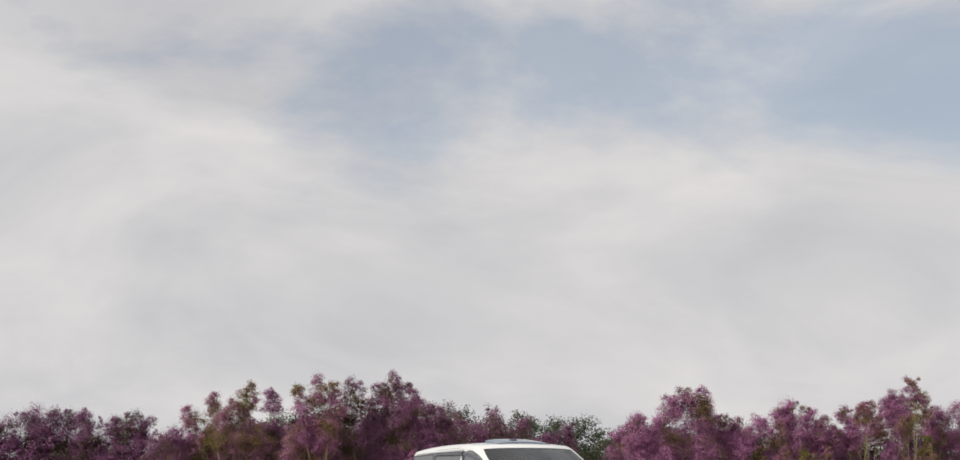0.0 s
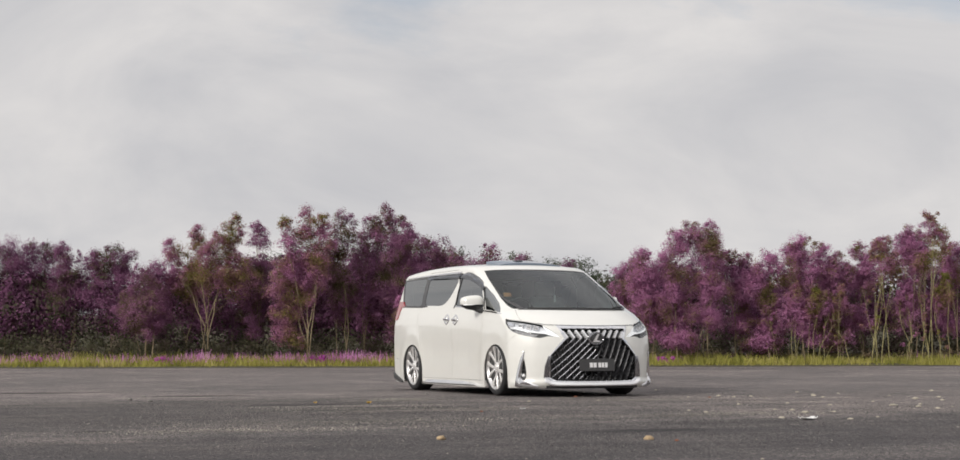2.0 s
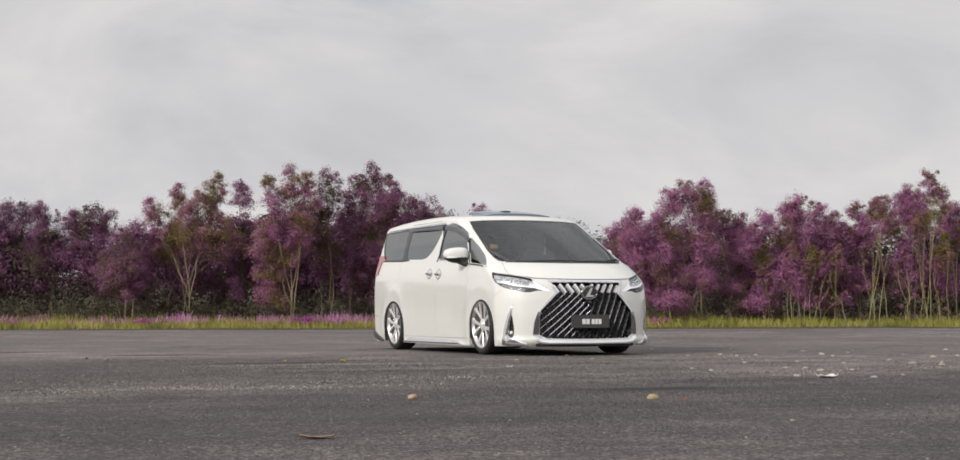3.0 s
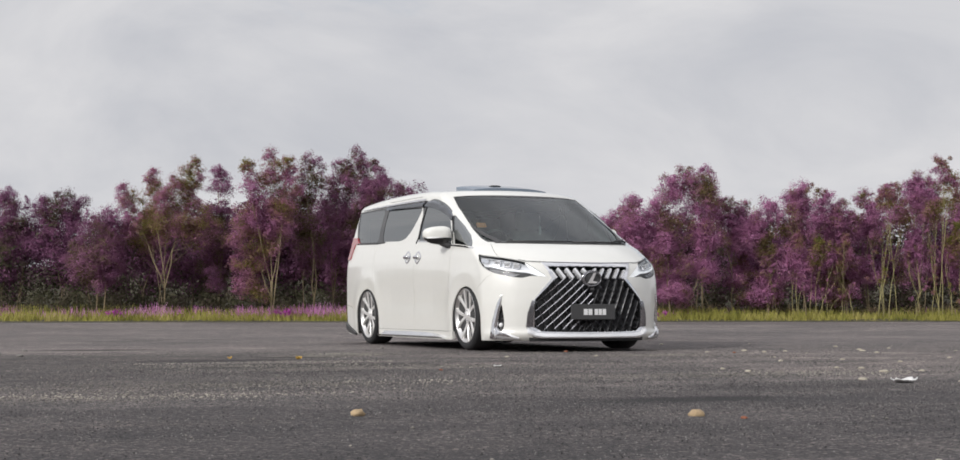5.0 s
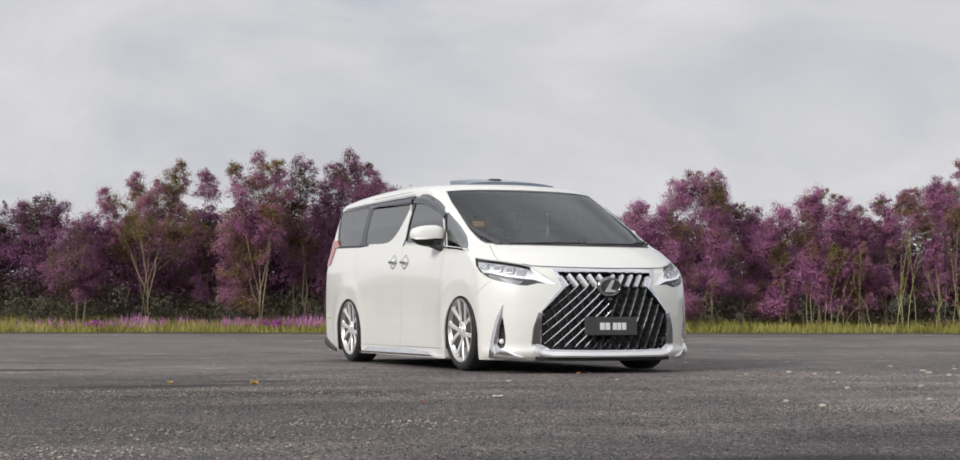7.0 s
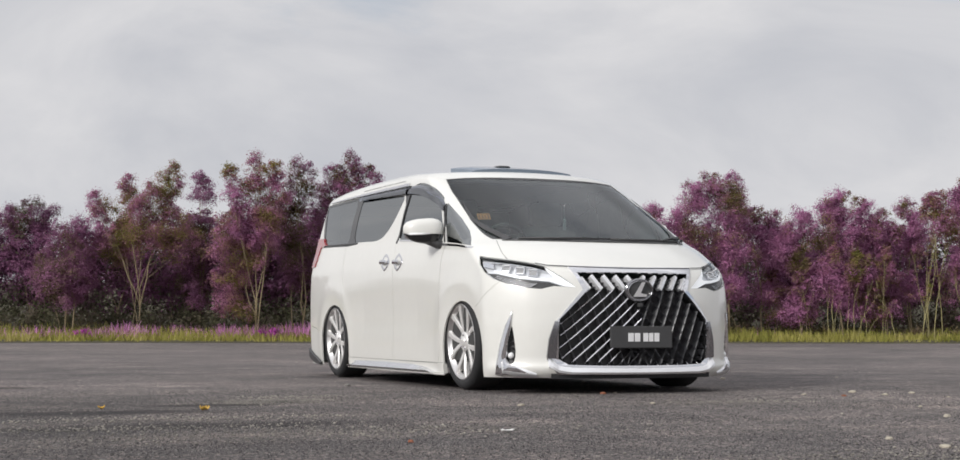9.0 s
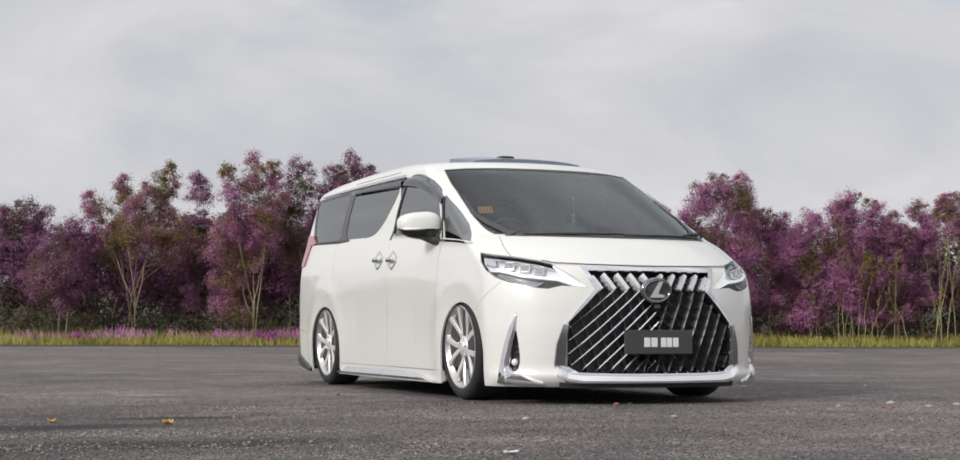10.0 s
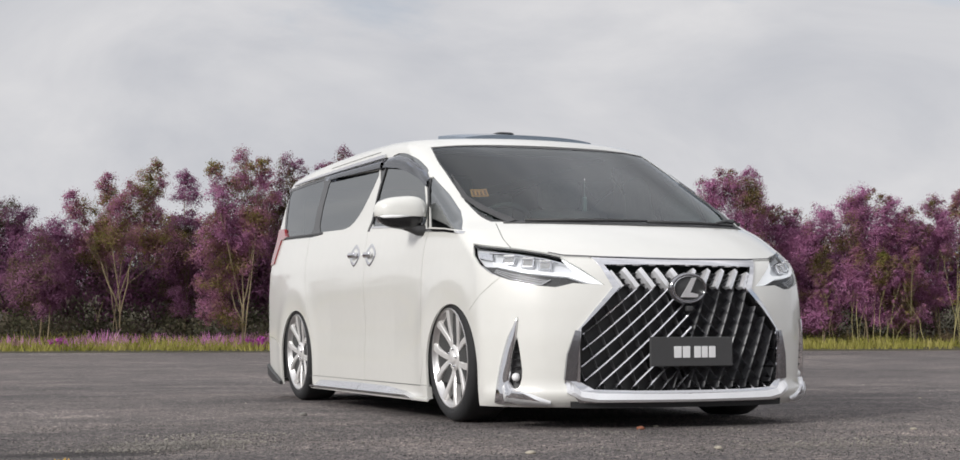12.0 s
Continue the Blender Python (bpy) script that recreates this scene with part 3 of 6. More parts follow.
def front_row():
    # the four leftmost trees take the leaves darkened for shade
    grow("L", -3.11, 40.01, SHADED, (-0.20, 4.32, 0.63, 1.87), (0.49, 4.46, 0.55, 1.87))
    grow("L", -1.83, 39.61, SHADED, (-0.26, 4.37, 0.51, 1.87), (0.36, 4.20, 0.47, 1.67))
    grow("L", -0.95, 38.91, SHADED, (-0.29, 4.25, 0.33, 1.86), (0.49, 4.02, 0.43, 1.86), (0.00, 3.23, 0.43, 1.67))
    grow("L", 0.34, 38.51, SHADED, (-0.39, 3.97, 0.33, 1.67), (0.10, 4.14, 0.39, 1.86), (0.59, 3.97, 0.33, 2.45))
    grow("L", 1.05, 35.56, PURPLE, (0.00, 3.38, 0.52, 0.86), (0.47, 3.47, 0.37, 1.04), (-0.65, 2.54, 0.30, 1.42))
    grow("L", 1.13, 34.90, PURPLE, (-0.46, 2.23, 0.46, 1.03), (0.09, 2.42, 0.41, 0.94))
    grow("F", 3.06, 35.13, OLIVE, (-1.26, 4.25, 0.30, 2.37), (-0.41, 4.72, 0.32, 2.37), (0.25, 4.44, 0.41, 2.37), (0.81, 5.06, 0.28, 3.68), (0.90, 3.87, 0.47, 2.18), (-0.70, 3.50, 0.47, 1.99))
    grow("L", 4.94, 36.01, PURPLE, (0.00, 4.95, 0.25, 3.89), (-0.19, 3.69, 0.35, 0.88), (0.19, 3.79, 0.31, 2.04))
    grow("F", 5.69, 32.21, OLIVE, (-0.69, 4.80, 0.29, 2.30), (0.04, 5.20, 0.40, 2.66), (0.49, 4.93, 0.25, 3.57), (-0.60, 3.57, 0.45, 1.93), (0.22, 3.57, 0.40, 2.30), (-0.84, 2.11, 0.36, 0.48))
    grow("F", 7.29, 33.18, PURPLE, (-0.06, 5.17, 0.38, 3.67), (-0.34, 4.05, 0.41, 1.98), (-0.15, 2.73, 0.41, 1.42))
    grow("L", 8.10, 33.76, PURPLE, (0.15, 5.03, 0.31, 3.73), (0.67, 5.45, 0.32, 3.92), (0.00, 4.11, 0.42, 2.01), (0.48, 2.97, 0.42, 1.06))
    grow("L", 9.06, 33.04, PURPLE, (0.09, 5.00, 0.28, 3.90), (0.38, 4.56, 0.38, 3.33), (-0.19, 4.47, 0.47, 2.00), (0.19, 3.33, 0.57, 0.48))
    grow("L", 10.44, 33.23, PURPLE, (-0.23, 4.33, 0.39, 2.03), (0.35, 4.06, 0.39, 1.83), (0.00, 3.18, 0.58, 0.49))
    grow("R", 17.19, 31.53, MAGENTA, (-0.35, 3.53, 0.39, 1.47), (0.04, 3.73, 0.35, 1.67))
    grow("R", 16.65, 29.40, MAGENTA, (-0.09, 3.86, 0.38, 2.36), (0.09, 3.30, 0.47, 1.42), (0.28, 2.45, 0.41, 0.86))
    grow("R", 17.41, 28.74, MAGENTA, (-0.06, 4.49, 0.37, 3.28), (-0.24, 3.65, 0.47, 1.97), (-0.43, 2.35, 0.37, 0.48), (0.41, 2.07, 0.41, 1.04), (0.13, 1.04, 0.47, 0.30))
    grow("R", 18.46, 28.62, MAGENTA, (-0.47, 4.76, 0.32, 3.48), (0.09, 4.76, 0.34, 3.48), (0.28, 4.05, 0.34, 2.92), (-0.19, 3.67, 0.45, 2.36), (0.28, 2.92, 0.41, 1.98), (0.00, 1.80, 0.41, 1.23))
    grow("R", 19.91, 29.21, MAGENTA, (-0.19, 3.88, 0.31, 2.79), (0.48, 3.79, 0.33, 2.60), (0.10, 3.36, 0.48, 1.83), (0.29, 1.73, 0.35, 1.06))
    grow("R", 20.65, 28.35, MAGENTA, (0.08, 3.85, 0.34, 2.38), (-0.25, 3.43, 0.42, 1.81), (0.13, 1.62, 0.42, 0.48), (-0.34, 0.86, 0.38, 0.30))
    grow("R", 21.72, 27.80, MAGENTA, (-0.42, 4.08, 0.32, 2.76), (0.06, 4.35, 0.38, 3.14), (0.53, 4.08, 0.30, 2.76), (-0.04, 3.42, 0.53, 1.81), (-0.23, 2.38, 0.47, 0.86), (0.53, 1.81, 0.38, 0.48))
    grow("R", 23.07, 27.59, MAGENTA, (-0.15, 3.82, 0.34, 2.58), (-0.44, 3.44, 0.31, 2.39), (0.23, 3.44, 0.34, 2.39), (0.13, 1.82, 0.38, 0.87), (-0.15, 1.06, 0.42, 0.29))
    grow("R", 24.01, 27.71, MAGENTA, (0.00, 4.11, 0.33, 2.99), (0.10, 3.47, 0.35, 2.41), (-0.19, 2.03, 0.39, 1.06))
    grow("P", 23.56, 26.39, OLIVE, (0.07, 4.15, 0.24, 3.38), (0.45, 4.21, 0.28, 3.29), (0.32, 3.66, 0.34, 2.92), (0.66, 3.38, 0.24, 2.73))
    grow("R", 25.97, 27.73, MAGENTA, (-0.16, 4.59, 0.31, 3.52), (0.08, 4.73, 0.27, 3.81), (0.53, 4.50, 0.29, 3.42), (0.33, 4.01, 0.43, 3.03), (0.04, 2.83, 0.43, 0.88))
    grow("P", 25.18, 25.77, OLIVE, (0.19, 5.05, 0.24, 4.04), (0.47, 4.51, 0.28, 3.29), (0.09, 3.70, 0.34, 2.92))
    grow("R", 26.90, 26.39, MAGENTA, (0.15, 4.13, 0.38, 2.41), (-0.13, 3.75, 0.38, 0.87))
    grow("R", 27.81, 26.10, MAGENTA, (0.00, 4.33, 0.48, 2.41), (0.19, 3.18, 0.58, 0.49))


MID_TREES = [(12.1, 37.6, 4.2, 1.2), (13.9, 38.1, 4.45, 1.2), (15.4, 38.5, 4.2, 1.1), (11.0, 36.0, 4.5, 1.1), (16.9, 37.5, 3.9, 1.1)]
BACK_TREES = [(-9.0, 41.8, 3.9, 1.3), (-11.2, 42.4, 3.9, 1.3), (-7.0, 41.0, 3.9, 1.3), (-5.0, 40.4, 4.0, 1.3), (-2.9, 39.8, 3.6, 1.3), (-1.4, 39.4, 3.3, 1.2), (.9, 38.6, 3.3, 1.3), (2.9, 38.0, 3.6, 1.3), (4.4, 37.6, 3.9, 1.2), (6.4, 36.4, 4.1, 1.3), (8.2, 36.2, 4.3, 1.3),
              (9.6, 36.4, 4.1, 1.2), (18.9, 33.2, 3.8, 1.2), (20.3, 32.2, 3.9, 1.3), (22.3, 31.2, 3.4, 1.3), (23.9, 30.8, 3.5, 1.2), (25.7, 30.0, 3.8, 1.2), (28.2, 29.4, 4.2, 1.3), (30.3, 28.6, 4.1, 1.3)]
SAPLINGS = [(18.0, 30.0, 2.6), (21.2, 27.6, 2.7), (22.0, 27.2, 2.4), (22.5, 27.0, 2.6), (20.6, 28.1, 2.3), (21.7, 27.2, 2.5), (8.9, 32.0, 2.6), (20.2, 29.2, 2.0), (24.6, 26.2, 2.8), (25.7, 25.6, 3.0)]


def woods():
    front_row()
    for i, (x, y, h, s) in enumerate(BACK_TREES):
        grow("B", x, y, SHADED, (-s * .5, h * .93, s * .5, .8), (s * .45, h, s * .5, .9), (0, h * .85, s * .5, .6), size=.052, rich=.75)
    for i, (x, y, h, s) in enumerate(MID_TREES):
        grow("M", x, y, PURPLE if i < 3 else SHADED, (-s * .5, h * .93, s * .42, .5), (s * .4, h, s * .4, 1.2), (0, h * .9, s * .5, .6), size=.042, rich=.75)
    for i, (x, y, h) in enumerate(SAPLINGS):
        grow("S", x, y, OLIVE if i % 2 else MAGENTA, (.12, h, .16, h * .62), (-.14, h * .85, .14, h * .55))
    # a second row that closes the gaps under the crowns, shade in its leaf colour
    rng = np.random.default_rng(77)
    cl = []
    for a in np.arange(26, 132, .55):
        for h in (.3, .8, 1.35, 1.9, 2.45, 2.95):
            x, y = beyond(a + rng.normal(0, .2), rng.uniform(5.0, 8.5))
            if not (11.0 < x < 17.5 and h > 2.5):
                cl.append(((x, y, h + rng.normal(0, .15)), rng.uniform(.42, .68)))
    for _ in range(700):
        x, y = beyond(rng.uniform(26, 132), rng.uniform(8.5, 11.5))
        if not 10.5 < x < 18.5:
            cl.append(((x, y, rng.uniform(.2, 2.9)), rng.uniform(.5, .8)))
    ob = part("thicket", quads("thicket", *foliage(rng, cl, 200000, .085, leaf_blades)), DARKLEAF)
    tagged(ob, "tangled undergrowth behind the front trees, leaf colour darkened for shade", "thicket", kind="stuff")
    cl = []
    for _ in range(700):
        x, y = beyond(rng.uniform(26, 132), rng.uniform(3.6, 5.2))
        cl.append(((x, y, rng.uniform(.05, .9)), rng.uniform(.25, .45)))
    for _ in range(260):
        a = rng.uniform(30, 128)
        x, y = beyond(a, rng.uniform(2.6, 4.4))
        cl.append(((x, y, rng.uniform(.15, .9)), rng.uniform(.2, .42)))
    ob = part("bushes", quads("bushes", *foliage(rng, cl, 64000, .048)), UNDER)
    tagged(ob, "low dark green bushes at the foot of the trees", "bushes", kind="stuff")
    cl = []
    for _ in range(240):
        a = rng.uniform(78.5, 96)
        x, y = beyond(a, rng.uniform(2.2, 4.0))
        cl.append(((x, y, rng.uniform(.05, .55) * (.6 + .8 * abs(noise.noise((a * .6, 0, 7))))), rng.uniform(.12, .26)))
    ob = part("dry_brush", quads("dry_brush", *foliage(rng, cl, 16000, .030)), DRY)
    tagged(ob, "dry brown brush and dead stalks along the grass", "brush", kind="stuff")


def flower_bush(x, y, size, seed):
    rng = np.random.default_rng(seed)
    cl = [((rng.normal(0, size * .5), rng.normal(0, size * .5), size * rng.uniform(.4, 1.2)), size * .45) for _ in range(9)]
    root = tagged(new("flower_bush"), "small bush covered in vivid magenta flowers", "bush")
    root.location = (x, y, .06)
    part("blossom", quads("blossom", *foliage(rng, cl, 700, .026)), VIVID, root)
    v, f = [], []
    for k in range(5):
        a = k * 1.26
        tv, tf = tube([(0, 0, -.04), (math.cos(a) * size * .4, math.sin(a) * size * .4, size * .8)], [.008, .004], 5)
        f += [tuple(i + len(v) for i in q) for q in tf]
        v += tv
    part("stems", mesh("stems", v, f), BARK, root)


def far_hill():
    """A wooded rise far behind the gap in the tree line."""
    rng = np.random.default_rng(5)
    cl = []
    for _ in range(760):
        t = rng.uniform(-.75, .75)
        x = 58 + t * 52 + rng.normal(0, 3)
        y = 128 - t * 16 + rng.uniform(-6, 14)
        top = 8.3 * math.exp(-((x - 38) / 26) ** 2) + 5.0 * math.exp(-((x - 76) / 28) ** 2) + .8
        cl.append(((x, y, top * rng.uniform(.15, 1) ** .6), rng.uniform(.9, 1.5)))
    ob = part("far_woods", quads("far_woods", *puffs(rng, cl, 105, .15)), GREEN)
    tagged(ob, "green wooded rise in the distance", "woods", kind="stuff")


ground()
verge()
grass()
woods()
for _x, _y, _s, _k in ((1.4, 33.9, .22, 1), (6.1, 31.9, .24, 2), (16.9, 28.8, .20, 3), (-2.6, 35.3, .18, 4)):
    flower_bush(_x, _y, _s, _k)
far_hill()


# ---- the van's skin: half width, nose, roof and tail as curves, blended into one closed form ----
def curve(*knots):
    kx = np.array([k[0] for k in knots], float)
    ky = np.array([k[1] for k in knots], float)
    d = np.diff(ky) / np.diff(kx)
    m = np.empty(len(kx))
    m[0], m[-1] = d[0], d[-1]
    m[1:-1] = np.where(d[:-1] * d[1:] > 0, 2 * d[:-1] * d[1:] / (d[:-1] + d[1:] + 1e-12), 0)

    def at(v):
        v = np.clip(np.asarray(v, float), kx[0], kx[-1])
        i = np.clip(np.searchsorted(kx, v) - 1, 0, len(kx) - 2)
        h = kx[i + 1] - kx[i]
        s = (v - kx[i]) / h
        return (ky[i] * (1 + 2 * s) * (1 - s) ** 2 + h * m[i] * s * (1 - s) ** 2
                + ky[i + 1] * s * s * (3 - 2 * s) + h * m[i + 1] * s * s * (s - 1))
    return at


HALF = curve((0.05, .885), (.12, .905), (.25, .915), (.45, .922), (.70, .925), (.88, .918), (.98, .905), (1.06, .890), (1.15, .872), (1.30, .848), (1.48, .803), (1.60, .772), (1.70, .745))
NOSE = curve((0.05, -.84), (.10, -.90), (.135, -.945), (.17, -.960), (.22, -.945), (.30, -.950), (.445, -.955), (.58, -.950), (.685, -.935), (.76, -.912), (.80, -.890), (.832, -.862), (.87, -.800), (.93, -.690), (1.0, -.540), (1.05, -.405), (1.10, -.300), (1.30, .120), (1.50, .545), (1.60, .760), (1.70, .98))
BOW = curve((0, 0), (.12, .002), (.25, .012), (.43, .042), (.56, .085), (.70, .160), (.81, .262), (.90, .375), (1.0, .53))
ROOF = curve((.3, 1.47), (.70, 1.597), (1.0, 1.645), (1.5, 1.680), (2.2, 1.690), (3.0, 1.678), (3.5, 1.655), (4.0, 1.62))
TAIL = curve((0.05, 3.80), (.15, 3.90), (.5, 3.93), (.9, 3.93), (1.1, 3.88), (1.5, 3.76), (1.56, 3.76), (1.7, 3.70))


def blend(a, b, k):
    h = np.maximum(k - np.abs(a - b), 0) / k
    return np.maximum(a, b) + h * h * k * .25


def skin(x, y, z):
    """Below nought inside the van, above nought outside."""
    x = np.abs(x)
    arch = sum(.006 * np.exp(-((np.hypot(y - c, z - .33) - .42) / .09) ** 2) for c in (-.05, 2.97))
    waist = -.016 * np.exp(-((z - .50) / .17) ** 2) * np.clip((y - .35) / .5, 0, 1) * np.clip((2.65 - y) / .5, 0, 1)
    taper = -.03 * np.clip((y - 3.0) / .9, 0, 1) ** 2
    side = x - (HALF(z) + arch + waist + taper)
    front = NOSE(z) + BOW(x) * (1 + .10 * np.clip((z - 1.0) / .25, 0, 1)) - y
    roof = z - (ROOF(y) - .035 * (x / .72) ** 2)
    rear = y - (TAIL(z) - .10 * (x / .9) ** 4)
    return blend(blend(side, front, .065), blend(roof, rear, .06), .07)


def reach(origin, way, far=4.0):
    """How far along each ray from inside the skin lies."""
    lo, hi = np.zeros(len(origin)), np.full(len(origin), far)
    for _ in range(34):
        mid = (lo + hi) / 2
        p = origin + way * mid[:, None]
        out = skin(p[:, 0], p[:, 1], p[:, 2]) > 0
        hi, lo = np.where(out, mid, hi), np.where(out, lo, mid)
    return origin + way * ((lo + hi) / 2)[:, None]


def upright(p):
    """The skin's outward normal."""
    e = 1e-3
    g = np.stack([skin(*(p + d).T) - skin(*(p - d).T) for d in np.eye(3) * e], 1)
    return g / np.linalg.norm(g, axis=1, keepdims=True)


# ---- van materials ----
def paint_material():
    m = shade("pearl_white_paint", (0.765, 0.76, 0.715), 0.38, 0.0, Coat_Weight=1.0, Coat_Roughness=0.03, Coat_IOR=1.5)
    worn(m, 1.2, 0.02, 0.06)
    return m


def pane_material(name, tint, rough=0.0, gloss=1.45, sheen=(1, 1, 1)):
    """Clear tinted glass: what lies behind shows through, dimmed, under a mirror-like gloss."""
    m = bpy.data.materials.new(name)
    m.use_nodes = True
    m.node_tree.nodes.remove(bsdf(m))
    tr = node(m, "ShaderNodeBsdfTransparent", Color=(*tint, 1))
    gl = node(m, "ShaderNodeBsdfGlossy", Color=(*sheen, 1), Roughness=rough)
    fr = node(m, "ShaderNodeFresnel", IOR=gloss)
    mx = node(m, "ShaderNodeMixShader")
    link(m, fr, "Fac", mx, "Fac")
    link(m, tr, "BSDF", mx, 1)
    link(m, gl, "BSDF", mx, 2)
    link(m, mx, "Shader", m.node_tree.nodes["Material Output"], "Surface")
    return m


PAINT = paint_material()
CHROME = worn(shade("chrome", (0.80, 0.80, 0.82), 0.06, 1.0), 5.0, 0.05, 0.06)
SATIN = worn(shade("satin_chrome", (0.76, 0.76, 0.78), 0.20, 1.0), 8.0, 0.08, 0.1)
SMOKED = worn(shade("smoked_chrome", (0.38, 0.38, 0.40), 0.14, 1.0), 6.0, 0.1, 0.08)
GLOSSBLACK = worn(shade("gloss_black_plastic", (0.026, 0.026, 0.027), 0.12), 5.0, 0.2, 0.06)
BLACK = worn(shade("black_plastic", (0.050, 0.050, 0.051), 0.5), 9.0, 0.3, 0.2)
RUBBER = worn(shade("tyre_rubber", (0.020, 0.020, 0.021), 0.75), 12.0, 0.3, 0.15, bump=0.2, bump_scale=120)
GAP = shade("panel_joint_grey", (0.20, 0.20, 0.19), 0.8)
ALLOY = worn(shade("brushed_alloy", (0.84, 0.825, 0.805), 0.32, 0.45), 14.0, 0.05, 0.12)
LIP = worn(shade("polished_wheel_lip", (0.72, 0.71, 0.70), 0.33, 0.9), 14.0, 0.06, 0.1)
# disc colour darkened for the shade behind the spokes
DISC = worn(shade("shade_darkened_disc_steel", (0.06, 0.056, 0.053), 0.45, 0.5), 20.0, 0.15, 0.1)
WINDSCREEN = pane_material("tinted_windscreen", (0.50, 0.64, 0.60), 0.0, 1.41, (0.95, 0.98, 1.0))
TINT = pane_material("dark_tinted_glass", (0.12, 0.13, 0.135), 0.0, 3.5, (0.96, 0.99, 1.0))
VISOR = pane_material("smoked_acrylic", (0.22, 0.23, 0.26), 0.04, 2.1, (0.94, 0.96, 1.0))
CLEAR = pane_material("clear_lens", (0.97, 0.98, 0.985), 0.0, 1.10)
REDLENS = shade("red_lamp_lens", (0.33, 0.016, 0.022), 0.10, Coat_Weight=1.0)
CABIN = worn(shade("dark_cabin_trim", (0.050, 0.050, 0.049), 0.7), 6.0, 0.3)
LEATHER = worn(shade("grey_seat_leather", (0.42, 0.43, 0.41), 0.5), 9.0, 0.2, bump=0.2)
LEDWHITE = shade("white_light_guide", (0.88, 0.88, 0.88), 0.25)
LITGUIDE = shade("lit_daytime_light_guide", (0.88, 0.88, 0.88), 0.25, Emission_Color=(1, 1, 1, 1), Emission_Strength=0.28)
LOUVRE = worn(shade("silver_louvre_paint", (0.48, 0.48, 0.50), 0.45, 0.2), 9.0, 0.08)
LENSGREY = worn(shade("grey_projector_glass", (0.46, 0.45, 0.44), 0.12, 0.5), 9.0, 0.08)
LAMPBED = worn(shade("lamp_reflector", (0.78, 0.79, 0.81), 0.38, 0.25), 9.0, 0.06)
# the shade inside the wheel is put into this barrel and caliper colour
BARREL = worn(shade("shade_darkened_barrel", (0.05, 0.048, 0.047), 0.5, 0.2), 9.0, 0.15)
RIB = worn(shade("dark_grille_plastic", (0.09, 0.09, 0.094), 0.32, 0.0), 9.0, 0.2, 0.1)
FIN = worn(shade("bright_satin_metal", (0.86, 0.86, 0.87), 0.30, 0.55), 8.0, 0.05, 0.1)
PLATEBLACK = worn(shade("matt_black_plate", (0.055, 0.055, 0.056), 0.55), 9.0, 0.1)
STICKERBASE = shade("brown_sticker", (0.30, 0.12, 0.08), 0.5)
ROOFGLASS = worn(shade("blue_grey_roof_glass", (0.15, 0.185, 0.23), 0.12), 4.0, 0.1, 0.04)
STICKER = shade("orange_sticker", (0.95, 0.40, 0.14), 0.5)
PLATEWHITE = shade("white_plate_bars", (0.80, 0.80, 0.80), 0.4)

# ---- the skin as one chart: way round (u) and height (z) ----
HUB = 1.7
_turns = np.linspace(0, math.pi, 1500)
_ring = reach(np.tile((0, HUB, .55), (1500, 1)), np.stack([-np.sin(_turns), -np.cos(_turns), np.zeros(1500)], 1))
_round = np.concatenate([[0], np.cumsum(np.linalg.norm(np.diff(_ring, axis=0), axis=1))])
LOW, HIGH = .105, 1.600


def chart(p):
    p = np.atleast_2d(p)
    return np.stack([np.interp(np.arctan2(-p[:, 0], HUB - p[:, 1]), _turns, _round), p[:, 2]], 1)


def onskin(uz):
    uz = np.atleast_2d(uz)
    t = np.interp(uz[:, 0], _round, _turns)
    o = np.stack([np.zeros(len(uz)), np.full(len(uz), HUB), uz[:, 1]], 1)
    return reach(o, np.stack([-np.sin(t), -np.cos(t), np.zeros(len(uz))], 1))


def dense(points, step=.022, closed=True):
    out = []
    pts = [np.array(p, float) for p in points]
    for a, b in zip(pts, pts[1:] + pts[:1] if closed else pts[1:]):
        k = max(1, int(np.linalg.norm(b - a) / step))
        out += [a + (b - a) * i / k for i in range(k)]
    return np.array(out if closed else out + [pts[-1]])


def rounded(points, cuts=2, closed=True):
    """Corners cut back twice, for a soft outline."""
    pts = [np.array(p, float) for p in points]
    for _ in range(cuts):
        q = []
        for a, b in zip(pts, pts[1:] + pts[:1] if closed else pts[1:]):
            t = min(.24, .045 / (np.linalg.norm(b - a) + 1e-9))
            q += [a * (1 - t) + b * t, a * t + b * (1 - t)]
        pts = q if closed else [pts[0]] + q[1:-1] + [pts[-1]]
    return pts


def pin_side(points):
    p = np.array(points, float)
    o = np.stack([np.zeros(len(p)), p[:, 0], p[:, 1]], 1)
    return reach(o, np.tile((-1.0, 0, 0), (len(p), 1)))


def pin_front(points):
    p = np.array(points, float)
    o = np.stack([-np.abs(p[:, 0]), np.full(len(p), 1.2), p[:, 1]], 1)
    return reach(o, np.tile((0, -1.0, 0), (len(p), 1)))


def side_area(points, soft=0):
    return chart(pin_side(dense(rounded(points, soft) if soft else points)))


def front_area(points, soft=0):
    return chart(pin_front(dense(rounded(points, soft) if soft else points)))


